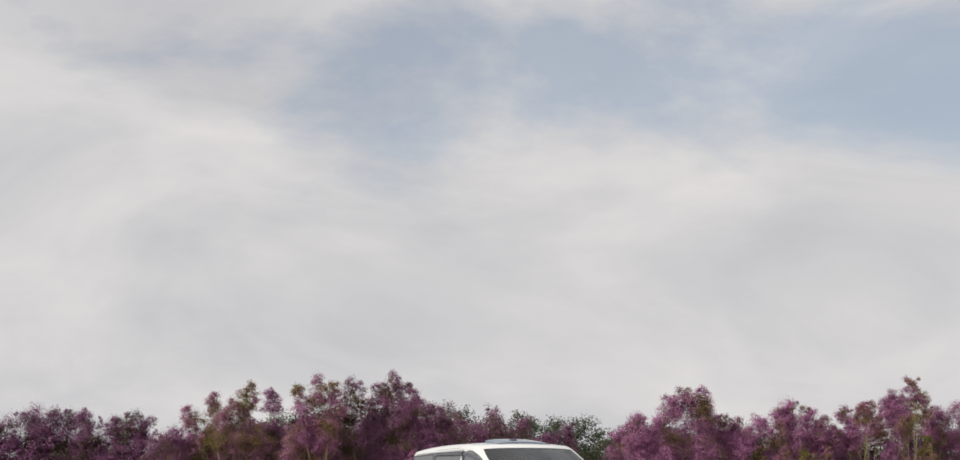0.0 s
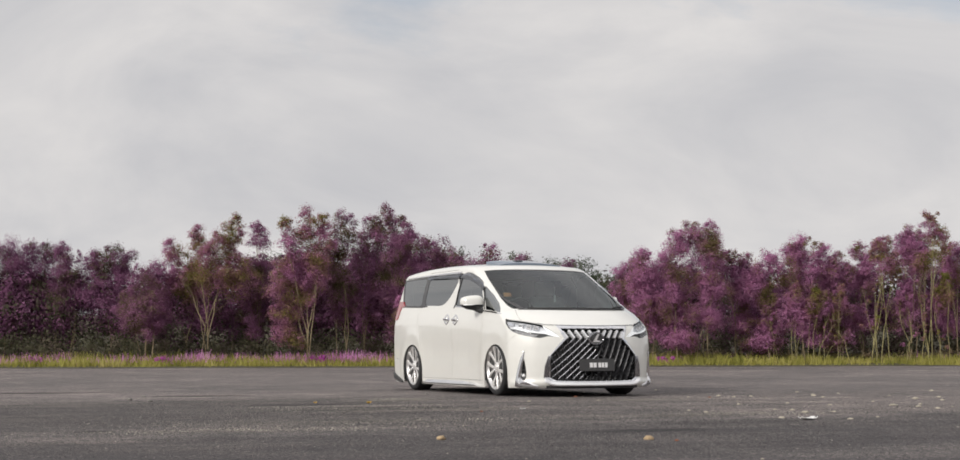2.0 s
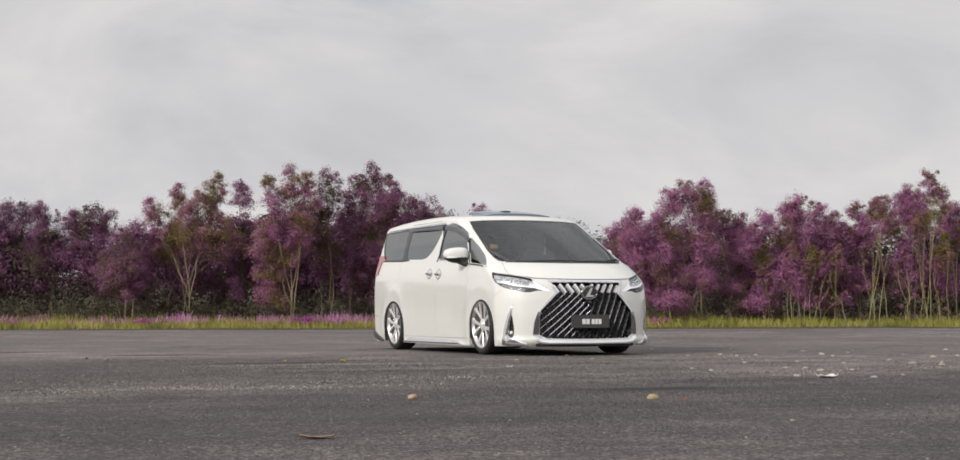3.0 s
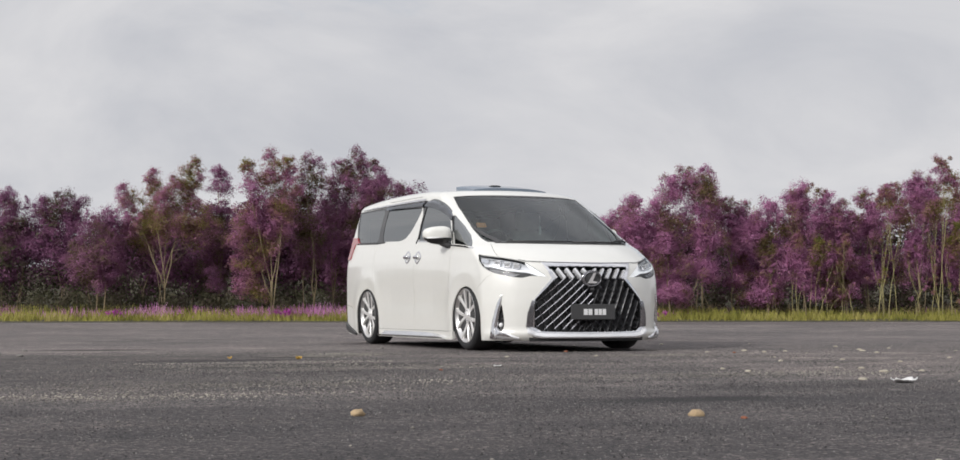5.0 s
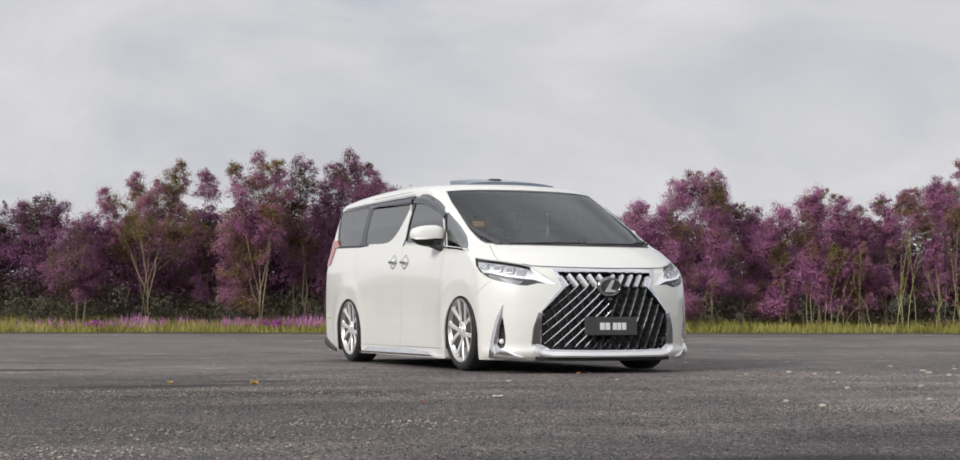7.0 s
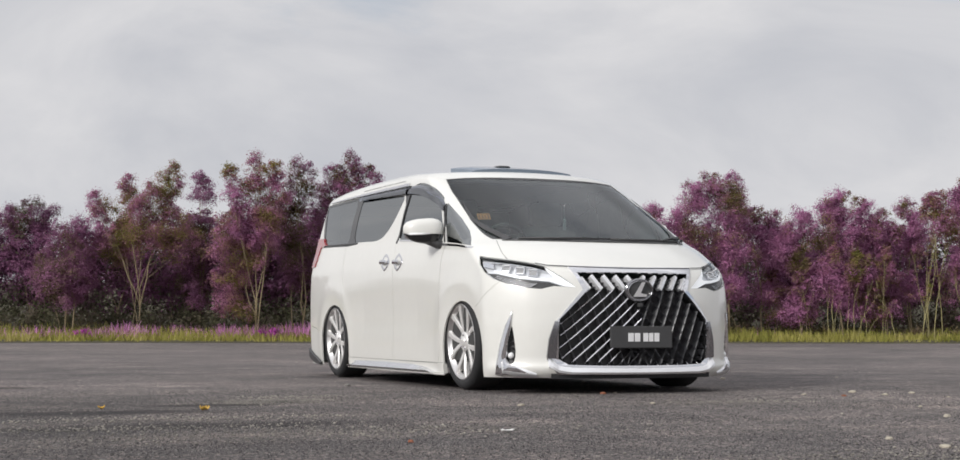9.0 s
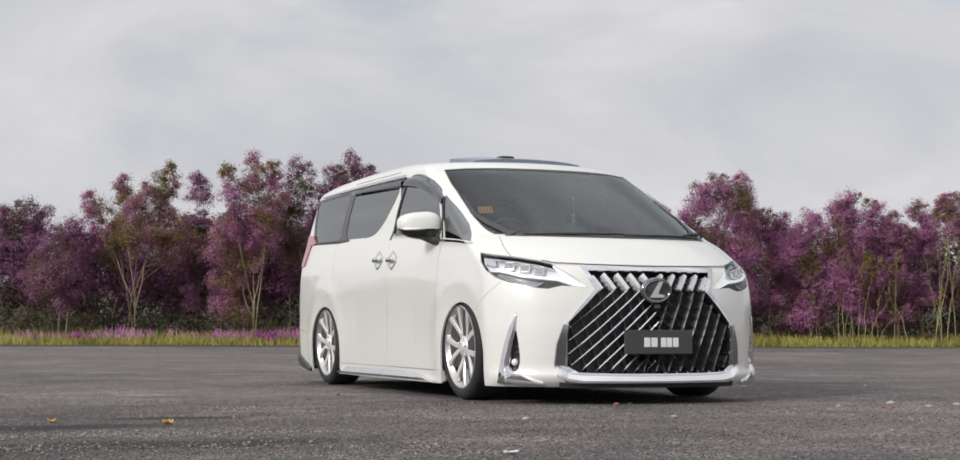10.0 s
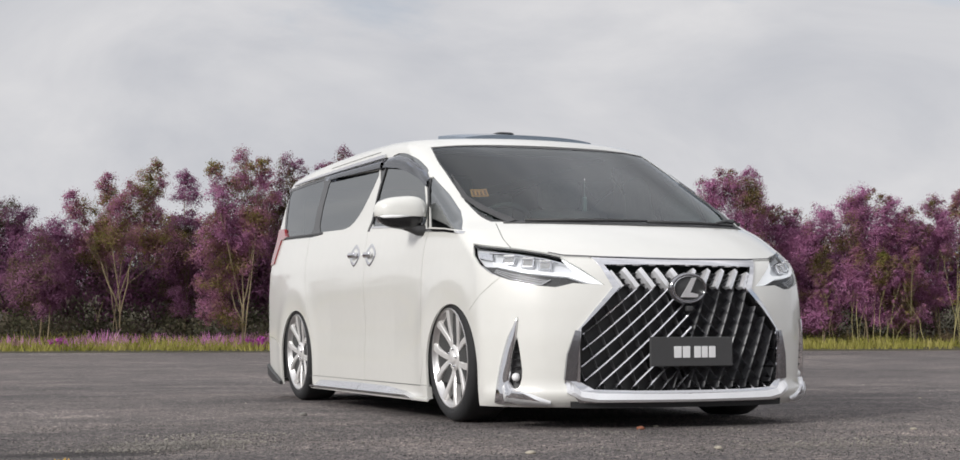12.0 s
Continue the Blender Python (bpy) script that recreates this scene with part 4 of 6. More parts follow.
def band(line, width=.005):
    """A narrow closed strip along a line on the chart."""
    d = np.gradient(line, axis=0)
    d /= np.linalg.norm(d, axis=1, keepdims=True) + 1e-9
    n = np.stack([-d[:, 1], d[:, 0]], 1) * width / 2
    return np.concatenate([line + n, (line - n)[::-1]])


def within(poly, p):
    x, y = p[:, 0], p[:, 1]
    hit = np.zeros(len(p), bool)
    a, b = poly, np.roll(poly, -1, 0)
    for (x0, y0), (x1, y1) in zip(a, b):
        c = (y0 > y) != (y1 > y)
        if c.any():
            hit[c] ^= x[c] < (x1 - x0) * (y[c] - y0) / (y1 - y0) + x0
    return hit


from mathutils.geometry import delaunay_2d_cdt


def triangulate(points, loops):
    """Points and closed loops filled with triangles that keep the loops as edges."""
    verts = [Vector(p) for p in points]
    edges = []
    for loop in loops:
        k = len(verts)
        verts += [Vector(p) for p in loop]
        edges += [(k + i, k + (i + 1) % len(loop)) for i in range(len(loop))]
    v, e, f, *_ = delaunay_2d_cdt(verts, edges, [], 0, 1e-5)
    return np.array([tuple(q) for q in v]), np.array([tuple(q) for q in f if len(q) == 3])


# outlines on the side (y, z) and on the nose (half x, z)
SLIDE_WINDOW = side_area([(2.56, 1.52), (2.57, 1.15), (1.96, 1.133), (1.80, 1.15), (1.64, 1.22), (1.50, 1.33), (1.41, 1.47)], 1)
QUARTER_WINDOW = side_area([(2.68, 1.525), (2.71, 1.148), (3.47, 1.172), (3.53, 1.32), (3.66, 1.52)], 1)
FRONT_WINDOW = side_area([(1.40, 1.115), (1.36, 1.30), (1.32, 1.52), (1.18, 1.548), (1.0, 1.532), (.80, 1.483), (.66, 1.425), (.56, 1.375), (.36, 1.055)], 1)
CORNER_WINDOW = side_area([(.50, 1.345), (.30, 1.045), (.06, 1.025), (-.165, 1.000), (.02, 1.115), (.22, 1.215)])
CORNER_SILL = side_area([(.40, 1.042), (.06, 1.018), (-.20, .990), (-.20, .978), (.06, 1.004), (.40, 1.026)])
DARK_BAND = side_area([(2.40, 1.545), (2.46, 1.13), (2.72, 1.125), (3.50, 1.148), (3.58, 1.30), (3.72, 1.54)])
BELT_DARK = side_area([(1.45, 1.50), (1.30, 1.30), (1.45, 1.09), (1.40, 1.085), (1.26, 1.30), (1.26, 1.53), (1.40, 1.545)])
WINDSCREEN_OUT = np.concatenate([chart([(0, .66, 1.572), (-.30, .70, 1.570), (-.55, .78, 1.563), (-.687, .844, 1.552)]), chart(pin_side([(.457, 1.369)])), chart([(-.776, .076, 1.172), (-.767, -.13, 1.075), (-.748, -.215, 1.044)]), chart([(-.60, -.33, 1.035), (-.3, -.42, 1.031), (0, -.455, 1.029)])])
WINDSCREEN_OUT[4] = chart([(-.750, .457, 1.369)])[0]


def smaller(loop, by, centre):
    d = centre - loop
    r = np.linalg.norm(d, axis=1, keepdims=True)
    return loop + d / r * by


HEADLAMP = chart(np.array([(-.890, -.330, .922), (-.847, -.428, .908), (-.759, -.559, .890), (-.653, -.678, .865), (-.598, -.748, .842), (-.510, -.82, .772), (-.425, -.890, .700),
                           (-.50, -.86, .703), (-.57, -.84, .708), (-.649, -.806, .688), (-.72, -.757, .696), (-.827, -.643, .727), (-.882, -.552, .758), (-.909, -.463, .805), (-.912, -.386, .862)]))
LIGHT_GUIDE = chart(np.array([(-.595, -.755, .834), (-.53, -.829, .779), (-.430, -.888, .703), (-.504, -.866, .709), (-.592, -.820, .741), (-.680, -.770, .750), (-.773, -.688, .764), (-.869, -.554, .800), (-.872, -.528, .822),
                              (-.860, -.557, .815), (-.741, -.715, .774), (-.66, -.775, .763), (-.575, -.824, .758), (-.560, -.823, .772), (-.581, -.797, .797)]))
LAMP_BLACK = chart(np.array([(-.50, -.86, .704), (-.57, -.84, .709), (-.649, -.806, .689), (-.72, -.757, .697), (-.827, -.643, .728), (-.882, -.552, .759), (-.908, -.463, .806), (-.895, -.49, .800),
                             (-.869, -.554, .798), (-.773, -.688, .762), (-.680, -.770, .748), (-.592, -.820, .739)]))
GRILLE_HALF = [(0, .800), (.412, .797), (.374, .725), (.352, .690), (.45, .590), (.545, .490), (.552, .40), (.548, .230), (.490, .190), (.26, .183), (0, .183)]
FRAME_HALF = [(0, .834), (.462, .839), (.428, .775), (.390, .686), (.480, .585), (.561, .480), (.60, .36), (.618, .225), (.585, .165), (.55, .131), (0, .131)]
FOG_HALF = [(.810, .470), (.836, .262), (.842, .215), (.820, .193), (.796, .200), (.785, .262), (.795, .36)]
FOG_TRIM = [(.806, .540), (.828, .40), (.858, .217), (.876, .128), (.680, .126), (.72, .138), (.793, .176), (.846, .203), (.838, .262), (.818, .40)]
TAIL_LAMP = side_area([(3.36, 1.225), (3.36, 1.165), (3.56, 1.150), (3.66, .98), (3.80, .97), (3.80, 1.24)])


def arch_area(c, wide, high, mid):
    pts = [(c - wide * math.cos(t), mid + high * math.sin(t)) for t in np.linspace(0, math.pi, 40)]
    return chart(pin_side(dense(pts + [(c + wide * .985, .06), (c - wide * .97, .06)])))


ARCH_F, ARCH_R = arch_area(-.085, .378, .335, .283), arch_area(2.940, .405, .340, .285)


def seam(points, flat=False, width=.005):
    line = dense(rounded(points, 2, False), .02, False)
    return band(chart(line if flat else pin_side(line)), width)


SEAMS = [seam([(.40, .180), (.335, .29), (.355, .45), (.37, .70), (.34, .98), (.30, 1.03)]),
         seam([(1.413, .182), (1.405, .50), (1.404, .90), (1.43, 1.09)]),
         seam([(2.535, .183), (2.53, .40), (2.60, .56), (2.665, .66), (2.745, .90), (2.76, 1.13)]),
         seam([(.40, .179), (1.4, .182), (2.535, .184)], width=.003),
         seam([(-.355, .575), (-.42, .61), (-.494, .651), (-.56, .70), (-.60, .738)], width=.0022),
         seam([(-.735, -.250, 1.037), (-.765, -.384, .974), (-.778, -.46, .935), (-.772, -.535, .893)], True),
         seam([(3.30, .34), (3.5, .42), (3.80, .45)])]


def skin_chart():
    u_end = _round[-1]
    us = np.arange(0, u_end, .034)
    zs = np.concatenate([np.arange(LOW + .022, .82, .030), np.arange(.82, 1.075, .0125), np.arange(1.09, HIGH, .030)])
    pts = np.array([(u, z) for z in zs for u in np.append(us[1:], [])])
    edge_u = np.append(np.arange(0, u_end, .020), u_end)
    rim = np.concatenate([[(u, LOW) for u in edge_u], [(u_end, z) for z in zs], [(u, HIGH) for u in edge_u[::-1]], [(0, z) for z in zs[::-1]]])
    return pts, rim


GRILLE, FRAME = front_area(GRILLE_HALF), front_area(FRAME_HALF)
FOG, FOGTRIM = front_area(FOG_HALF, 1), front_area(FOG_TRIM)
WINDSCREEN_IN = smaller(WINDSCREEN_OUT, .028, np.array((.35, 1.30)))
WINDSCREEN_IN[np.array([0, -1]), 0] = 0
WINDSCREEN_OUT, WINDSCREEN_IN = dense(WINDSCREEN_OUT), dense(WINDSCREEN_IN)

_pts, _rim = skin_chart()
AREAS = [("gap", s) for s in SEAMS] + [("arch", ARCH_F), ("arch", ARCH_R), ("fog_recess", FOG), ("fog_trim", FOGTRIM), ("grille_opening", GRILLE), ("grille_frame", FRAME),
         ("light_guide", dense(LIGHT_GUIDE)), ("lamp_black", dense(LAMP_BLACK)), ("headlamp", dense(HEADLAMP)), ("windscreen", WINDSCREEN_IN), ("windscreen_border", WINDSCREEN_OUT), ("corner_sill", CORNER_SILL), ("front_window", FRONT_WINDOW),
         ("corner_window", CORNER_WINDOW), ("slide_window", SLIDE_WINDOW), ("quarter_window", QUARTER_WINDOW), ("tail_lamp", TAIL_LAMP), ("dark_band", DARK_BAND), ("belt_dark", BELT_DARK)]
_far = [np.min(np.linalg.norm(_pts[:, None] - a[None], axis=2), 1) for _, a in AREAS]
_pts = _pts[np.min(_far, 0) > .007]
UZ, TRI = triangulate(_pts, [_rim] + [a for _, a in AREAS])
UZ[:, 0] = UZ[:, 0].clip(0, _round[-1])
P3 = onskin(UZ)
N3 = upright(P3)
P3[UZ[:, 0] < 1e-4, 0] = 0
_mid = UZ[TRI].mean(1)
_inside = within(_rim, _mid)
AREA = np.full(len(TRI), "", dtype="U20")
for name, loop in reversed(AREAS):
    AREA[within(loop, _mid)] = name
_c = P3[TRI].mean(1)
_y, _z = _c[:, 1], _c[:, 2]
plain = AREA == ""
hood = (_y < -.10) & (_z > .832) & (_c[:, 0] > -.79) & (_z > .80 + .09 * np.clip((-.60 - _c[:, 0]) / .18, 0, 1)) & (_z < 1.06)
hood &= within(front_area([(0, .80), (.59, .843), (.772, .893), (.778, .935), (.765, .974), (.735, 1.037), (.70, 1.10), (0, 1.10)]), _mid)
seam_x = np.interp(_z, [.18, .29, .45, .70, .98, 1.2], [.40, .335, .355, .37, .34, .28])
slide_x = np.interp(_z, [.18, .40, .56, .66, .90, 1.2], [2.535, 2.53, 2.60, 2.665, 2.745, 2.77])
nose_z = np.interp(_y, [-.60, -.56, -.494, -.42, -.355, -.2], [.80, .70, .651, .61, .575, .5])
AREA[plain & (_z > 1.02)] = "greenhouse"
AREA[plain & (_z <= 1.14) & (_y >= seam_x) & (_y < 1.42)] = "front_door"
AREA[plain & (_z <= 1.14) & (_y >= 1.405) & (_y < slide_x)] = "sliding_door"
AREA[plain & (_z <= 1.14) & (_y >= slide_x)] = "rear_quarter"
AREA[plain & (_z <= 1.06) & (_y < seam_x) & ((_z > nose_z) | (_y > 0))] = "fender"
AREA[plain & (_z <= nose_z) & (_y < seam_x) & (_y < .2)] = "front_bumper"
AREA[plain & hood] = "bonnet"
AREA[plain & (_z < .1835) & (_y > 0) & (_y < 2.6)] = "side_skirt"
AREA[plain & (_y > 3.3) & (_z < .45)] = "rear_bumper"
AREA[plain & (_y > 3.72) & (_z >= .45)] = "tailgate"
AREA[~_inside] = ""


def split_area(area):
    """Gives each unconnected piece of an area a name of its own, and the names."""
    left = set(np.flatnonzero(AREA == area))
    shared = {}
    for t in left:
        for v in TRI[t]:
            shared.setdefault(int(v), []).append(t)
    names = []
    while left:
        todo, got = [left.pop()], []
        while todo:
            t = todo.pop()
            got.append(t)
            for v in TRI[t]:
                for o in shared[int(v)]:
                    if o in left:
                        left.discard(o)
                        todo.append(o)
        if len(got) > 3:
            names.append(f"{area}_{len(names)}")
            AREA[got] = names[-1]
    return names


PILLAR_PIECES = split_area("belt_dark")


def flat_mesh(name, verts, normals, faces):
    """A shaded mesh whose normals follow the skin."""
    me = bpy.data.meshes.new(name)
    me.from_pydata([tuple(v) for v in verts], [], [tuple(int(i) for i in f) for f in faces])
    me.update()
    me.polygons.foreach_set("use_smooth", [True] * len(me.polygons))
    me.normals_split_custom_set_from_vertices([tuple(n) for n in normals])
    return me


def panel(name, area, sides="both", offset=0.0, depth=.012):
    """The mesh of one area of the skin, with its edges turned inward. sides: right, left, or both in one."""
    tri = TRI[np.isin(AREA, area.split("+"))]
    used, idx = np.unique(tri, return_inverse=True)
    tri = idx.reshape(-1, 3)
    v, n = P3[used] + N3[used] * offset, N3[used]
    a, b, c = (v[tri[:, i]] for i in range(3))
    flip = np.einsum("ij,ij->i", np.cross(b - a, c - a), n[tri[:, 0]]) < 0
    tri[flip] = tri[flip][:, ::-1]
    count = {}
    for f in tri:
        for i in range(3):
            e = (f[i], f[(i + 1) % 3])
            count[e] = True
    edge = [e for e in count if (e[1], e[0]) not in count]
    if sides == "both":
        edge = [e for e in edge if abs(v[e[0], 0]) > 1e-5 or abs(v[e[1], 0]) > 1e-5]
    if depth and edge:
        e = np.array(edge)
        k = len(v)
        a, b = v[e[:, 0]], v[e[:, 1]]
        na, nb = n[e[:, 0]], n[e[:, 1]]
        out = np.cross(b - a, na)
        out /= np.linalg.norm(out, axis=1, keepdims=True) + 1e-9
        m = len(e)
        v = np.concatenate([v, a, b, b - nb * depth, a - na * depth])
        n = np.concatenate([n, out, out, out, out])
        q = k + np.arange(m)
        faces = [tuple(f) for f in tri] + [(q[i], q[i] + 3 * m, q[i] + 2 * m, q[i] + m) for i in range(m)]
    else:
        faces = [tuple(f) for f in tri]
    mirror = np.array((-1, 1, 1))
    if sides == "left":
        v, n, faces = v * mirror, n * mirror, [f[::-1] for f in faces]
    elif sides == "both":
        k = len(v)
        v, n = np.concatenate([v, v * mirror]), np.concatenate([n, n * mirror])
        faces = faces + [tuple(i + k for i in f[::-1]) for f in faces]
    return flat_mesh(name, v, n, faces)


van = tagged(new("van"), "white lowered minivan with large chrome grille, parked on asphalt", "minivan")

for name, area, mat, label, off in (
        ("bonnet", "bonnet", PAINT, "", 0), ("front_bumper", "front_bumper", PAINT, "", 0), ("grille_surround", "grille_frame", CHROME, "bright chrome grille surround", .006),
        ("windscreen_border", "windscreen_border", BLACK, "black glass border", -.002), ("tailgate", "tailgate", PAINT, "", 0), ("rear_bumper", "rear_bumper", PAINT, "", 0),
        ("upper_body", "greenhouse", PAINT, "white pillars and roof rails", 0)):
    part(name, panel(name, area, "both", off), mat, van, label)
windscreen = part("windscreen", panel("windscreen", "windscreen", "both", -.004, 0), WINDSCREEN, van, "dark tinted windscreen")
for side in ("right", "left"):
    for name, area, mat, label, off, deep in (
            ("fender", "fender", PAINT, "", 0, .012), ("front_door", "front_door", PAINT, "", 0, .012), ("sliding_door", "sliding_door", PAINT, "", 0, .012),
            ("rear_quarter_panel", "rear_quarter", PAINT, "", 0, .012), ("side_skirt", "side_skirt", PAINT, "", .003, .03), ("pillar_trim", "dark_band", GLOSSBLACK, "gloss black window trim", -.002, .01), 
            ("window_sill_trim", "corner_sill", CHROME, "chrome sill strip", .004, .006), ("fog_lamp_trim", "fog_trim", CHROME, "chrome fog lamp blade", .010, .012),
            ("panel_joint", "gap", GAP, "dark joints between the panels", -.007, 0), ("tail_lamp", "tail_lamp", REDLENS, "red tail lamp", .010, .02)):
        part(name, panel(name, area, side, off, deep), mat, van, label)
    for area in PILLAR_PIECES:
        part("door_pillar_trim", panel("door_pillar_trim", area, side, -.002, .01), GLOSSBLACK, van, "gloss black pillar")
    for name, area in (("front_door_window", "front_window"), ("corner_window", "corner_window"), ("sliding_door_window", "slide_window"), ("rear_side_window", "quarter_window")):
        part(name, panel(name, area, side, -.005, 0), TINT, van, "dark tinted glass")


def roof_mesh():
    ring = P3[(np.abs(UZ[:, 1] - HIGH) < 1e-4)]
    ring = ring[np.argsort(np.arctan2(-ring[:, 0], HUB - ring[:, 1]))]
    loop = np.concatenate([ring[:, :2], (ring[1:-1] * np.array((-1, 1, 1)))[::-1][:, :2]])
    c = np.array((0, 2.2))
    inner = [c + (loop[::3] - c) * k for k in (.995, .985, .97, .95, .92, .88)]
    grid = np.array([(x, y) for x in np.arange(-.62, .63, .06) for y in np.arange(.9, 3.7, .06)])
    grid = grid[within(c + (loop - c) * .86, grid)]
    xy, tri = triangulate(np.concatenate(inner + [grid]), [loop])
    tri = tri[within(loop, xy[tri].mean(1))]
    p = reach(np.concatenate([xy, np.full((len(xy), 1), 1.3)], 1), np.tile((0, 0, 1.0), (len(xy), 1)), 1.0)
    on = np.min(np.linalg.norm(xy[:, None] - loop[None], axis=2), 1) < 1e-4
    p[on, 2] = HIGH
    a, b, c3 = (p[tri[:, i]] for i in range(3))
    flip = np.cross(b - a, c3 - a)[:, 2] < 0
    tri[flip] = tri[flip][:, ::-1]
    return flat_mesh("roof", p, upright(p), tri)


part("roof", roof_mesh(), PAINT, van)


# ---- small mesh shapes ----
def box_bm(size, at=(0, 0, 0), bevel=0.0, segments=2, turn=None):
    bm = bmesh.new()
    bmesh.ops.create_cube(bm, size=1)
    for v in bm.verts:
        v.co = Vector((v.co.x * size[0], v.co.y * size[1], v.co.z * size[2]))
    if bevel:
        bmesh.ops.bevel(bm, geom=list(bm.edges), offset=bevel, segments=segments, affect="EDGES", profile=.5)
    if turn:
        bmesh.ops.transform(bm, matrix=turn, verts=bm.verts)
    bmesh.ops.translate(bm, vec=at, verts=bm.verts)
    return bm


def lathe(profile, sides=48, closed=False):
    """Turned round the x axis: profile of (x, radius)."""
    verts, faces = [], []
    n = len(profile)
    for k in range(sides):
        t = 2 * math.pi * k / sides
        verts += [(x, r * math.cos(t), r * math.sin(t)) for x, r in profile]
    for k in range(sides):
        a, b = k * n, ((k + 1) % sides) * n
        for i in range(n if closed else n - 1):
            j = (i + 1) % n
            faces.append((a + i, a + j, b + j, b + i))
    me = mesh("turned", verts, faces, True)
    return me


def slab(name, outline, thick):
    """A flat outline of 3D points given a thickness along a vector."""
    n = len(outline)
    t = Vector(thick)
    verts = [Vector(p) for p in outline] + [Vector(p) + t for p in outline]
    faces = [tuple(range(n)), tuple(range(2 * n - 1, n - 1, -1))] + [(i, i + n, (i + 1) % n + n, (i + 1) % n) for i in range(n)]
    me = mesh(name, verts, faces)
    bm = bmesh.new()
    bm.from_mesh(me)
    bmesh.ops.recalc_face_normals(bm, faces=bm.faces)
    bm.to_mesh(me)
    bm.free()
    return me


def lie(points, off):
    """Points near the skin brought onto it and then off it by some metres (inward below nought)."""
    p = np.array(points, float)
    q = onskin(chart(p))
    return q + upright(q) * off


def ribbon(name, line, wide, off, thick, side="right"):
    """A strip with thickness along a line on the skin."""
    line = dense(line, .02, False)
    p = lie(line, off)
    n = upright(p)
    d = np.gradient(p, axis=0)
    s = np.cross(d, n)
    s /= np.linalg.norm(s, axis=1, keepdims=True) + 1e-9
    w = np.asarray(wide if np.ndim(wide) else [wide, wide], float)
    w = np.interp(np.linspace(0, 1, len(p)), np.linspace(0, 1, len(w)), w)[:, None] / 2
    rows = [p + s * w, p + s * w * .8 + n * thick, p - s * w * .8 + n * thick, p - s * w]
    k = len(p)
    verts = np.concatenate(rows)
    if side == "left":
        verts = verts * np.array((-1, 1, 1))
    faces = []
    for i in range(k - 1):
        for a in range(4):
            b = (a + 1) % 4
            faces.append((a * k + i, a * k + i + 1, b * k + i + 1, b * k + i))
    faces += [tuple(a * k for a in range(4)), tuple(a * k + k - 1 for a in (3, 2, 1, 0))]
    me = mesh(name, verts, faces)
    bm = bmesh.new()
    bm.from_mesh(me)
    bmesh.ops.recalc_face_normals(bm, faces=bm.faces)
    bm.to_mesh(me)
    bm.free()
    return me


# ---- grille ----
def nose(x, z, off=0.0):
    p = pin_front(np.array([(abs(x), z)]))[0]
    n = upright(p[None])[0]
    q = p + n * off
    return Vector((math.copysign(q[0], x) if abs(x) > 1e-6 else 0.0, q[1], q[2]))


part("grille_back", panel("grille_back", "grille_opening", "both", -.075, 0), PLATEBLACK, van, "black mesh behind the grille bars")
_wall = dense([p for p in GRILLE_HALF[1:]], .03, False)
_wall = [w for w in _wall if w[0] > 0]


def opening_wall(side):
    outer, inner = [nose(-x, z, .004) for x, z in _wall], [nose(-x, z, -.08) for x, z in _wall]
    k = -1 if side == "left" else 1
    v = [(p.x * k, p.y, p.z) for p in outer + inner]
    n = len(outer)
    return mesh("wall", v, [(i, i + 1, n + i + 1, n + i) for i in range(n - 1)])


for side in ("right", "left"):
    part("grille_wall", opening_wall(side), GLOSSBLACK, van)

GRILLE_2D = np.array(GRILLE_HALF)


def bar(points, sign, wide, front, deep, material, name="grille_bar", crest=.36, lit=1):
    """A grille fin along a line of (x, z) on the nose, kept inside the opening."""
    line = dense(points, .018, False)
    keep = within(GRILLE_2D * np.array((1.012, 1)) + np.array((-.002, 0)), np.abs(line) + np.array((.005, 0)))
    keep &= (line[:, 1] > .186) & (line[:, 1] < .797)
    runs, cur = [], []
    for q, k in zip(line, keep):
        if k:
            cur.append(q)
        elif cur:
            runs.append(cur)
            cur = []
    runs.append(cur)
    best = max(runs, key=len)
    if len(best) < 3:
        return
    best = np.array(best)
    p = pin_front(best)
    n = upright(p)
    over = np.where(best[:, 0] < 0, -1.0, 1.0)      # the stretch past the middle lies on the other half
    p[:, 0] *= over
    n[:, 0] *= over
    d = np.gradient(p, axis=0)
    s = np.cross(d, n)
    s /= np.linalg.norm(s, axis=1, keepdims=True)
    f, b = p + n * front, p + n * (front - deep)
    hi, lo = (f - n * .0055, f) if lit > 0 else (f, f - n * .005)
    rows = [hi + s * wide * crest, lo - s * wide * crest, b - s * wide * .7, b + s * wide * .7]
    v = np.concatenate(rows)
    if sign > 0:
        v = v * np.array((-1, 1, 1))
    k = len(p)
    faces = []
    for i in range(k - 1):
        for a in range(4):
            c = (a + 1) % 4
            faces.append((a * k + i, a * k + i + 1, c * k + i + 1, c * k + i))
    faces += [tuple(a * k for a in range(4)), tuple(a * k + k - 1 for a in (3, 2, 1, 0))]
    me = mesh(name, v, faces)
    bm = bmesh.new()
    bm.from_mesh(me)
    bmesh.ops.recalc_face_normals(bm, faces=bm.faces)
    bm.to_mesh(me)
    bm.free()
    part(name, me, material, van)


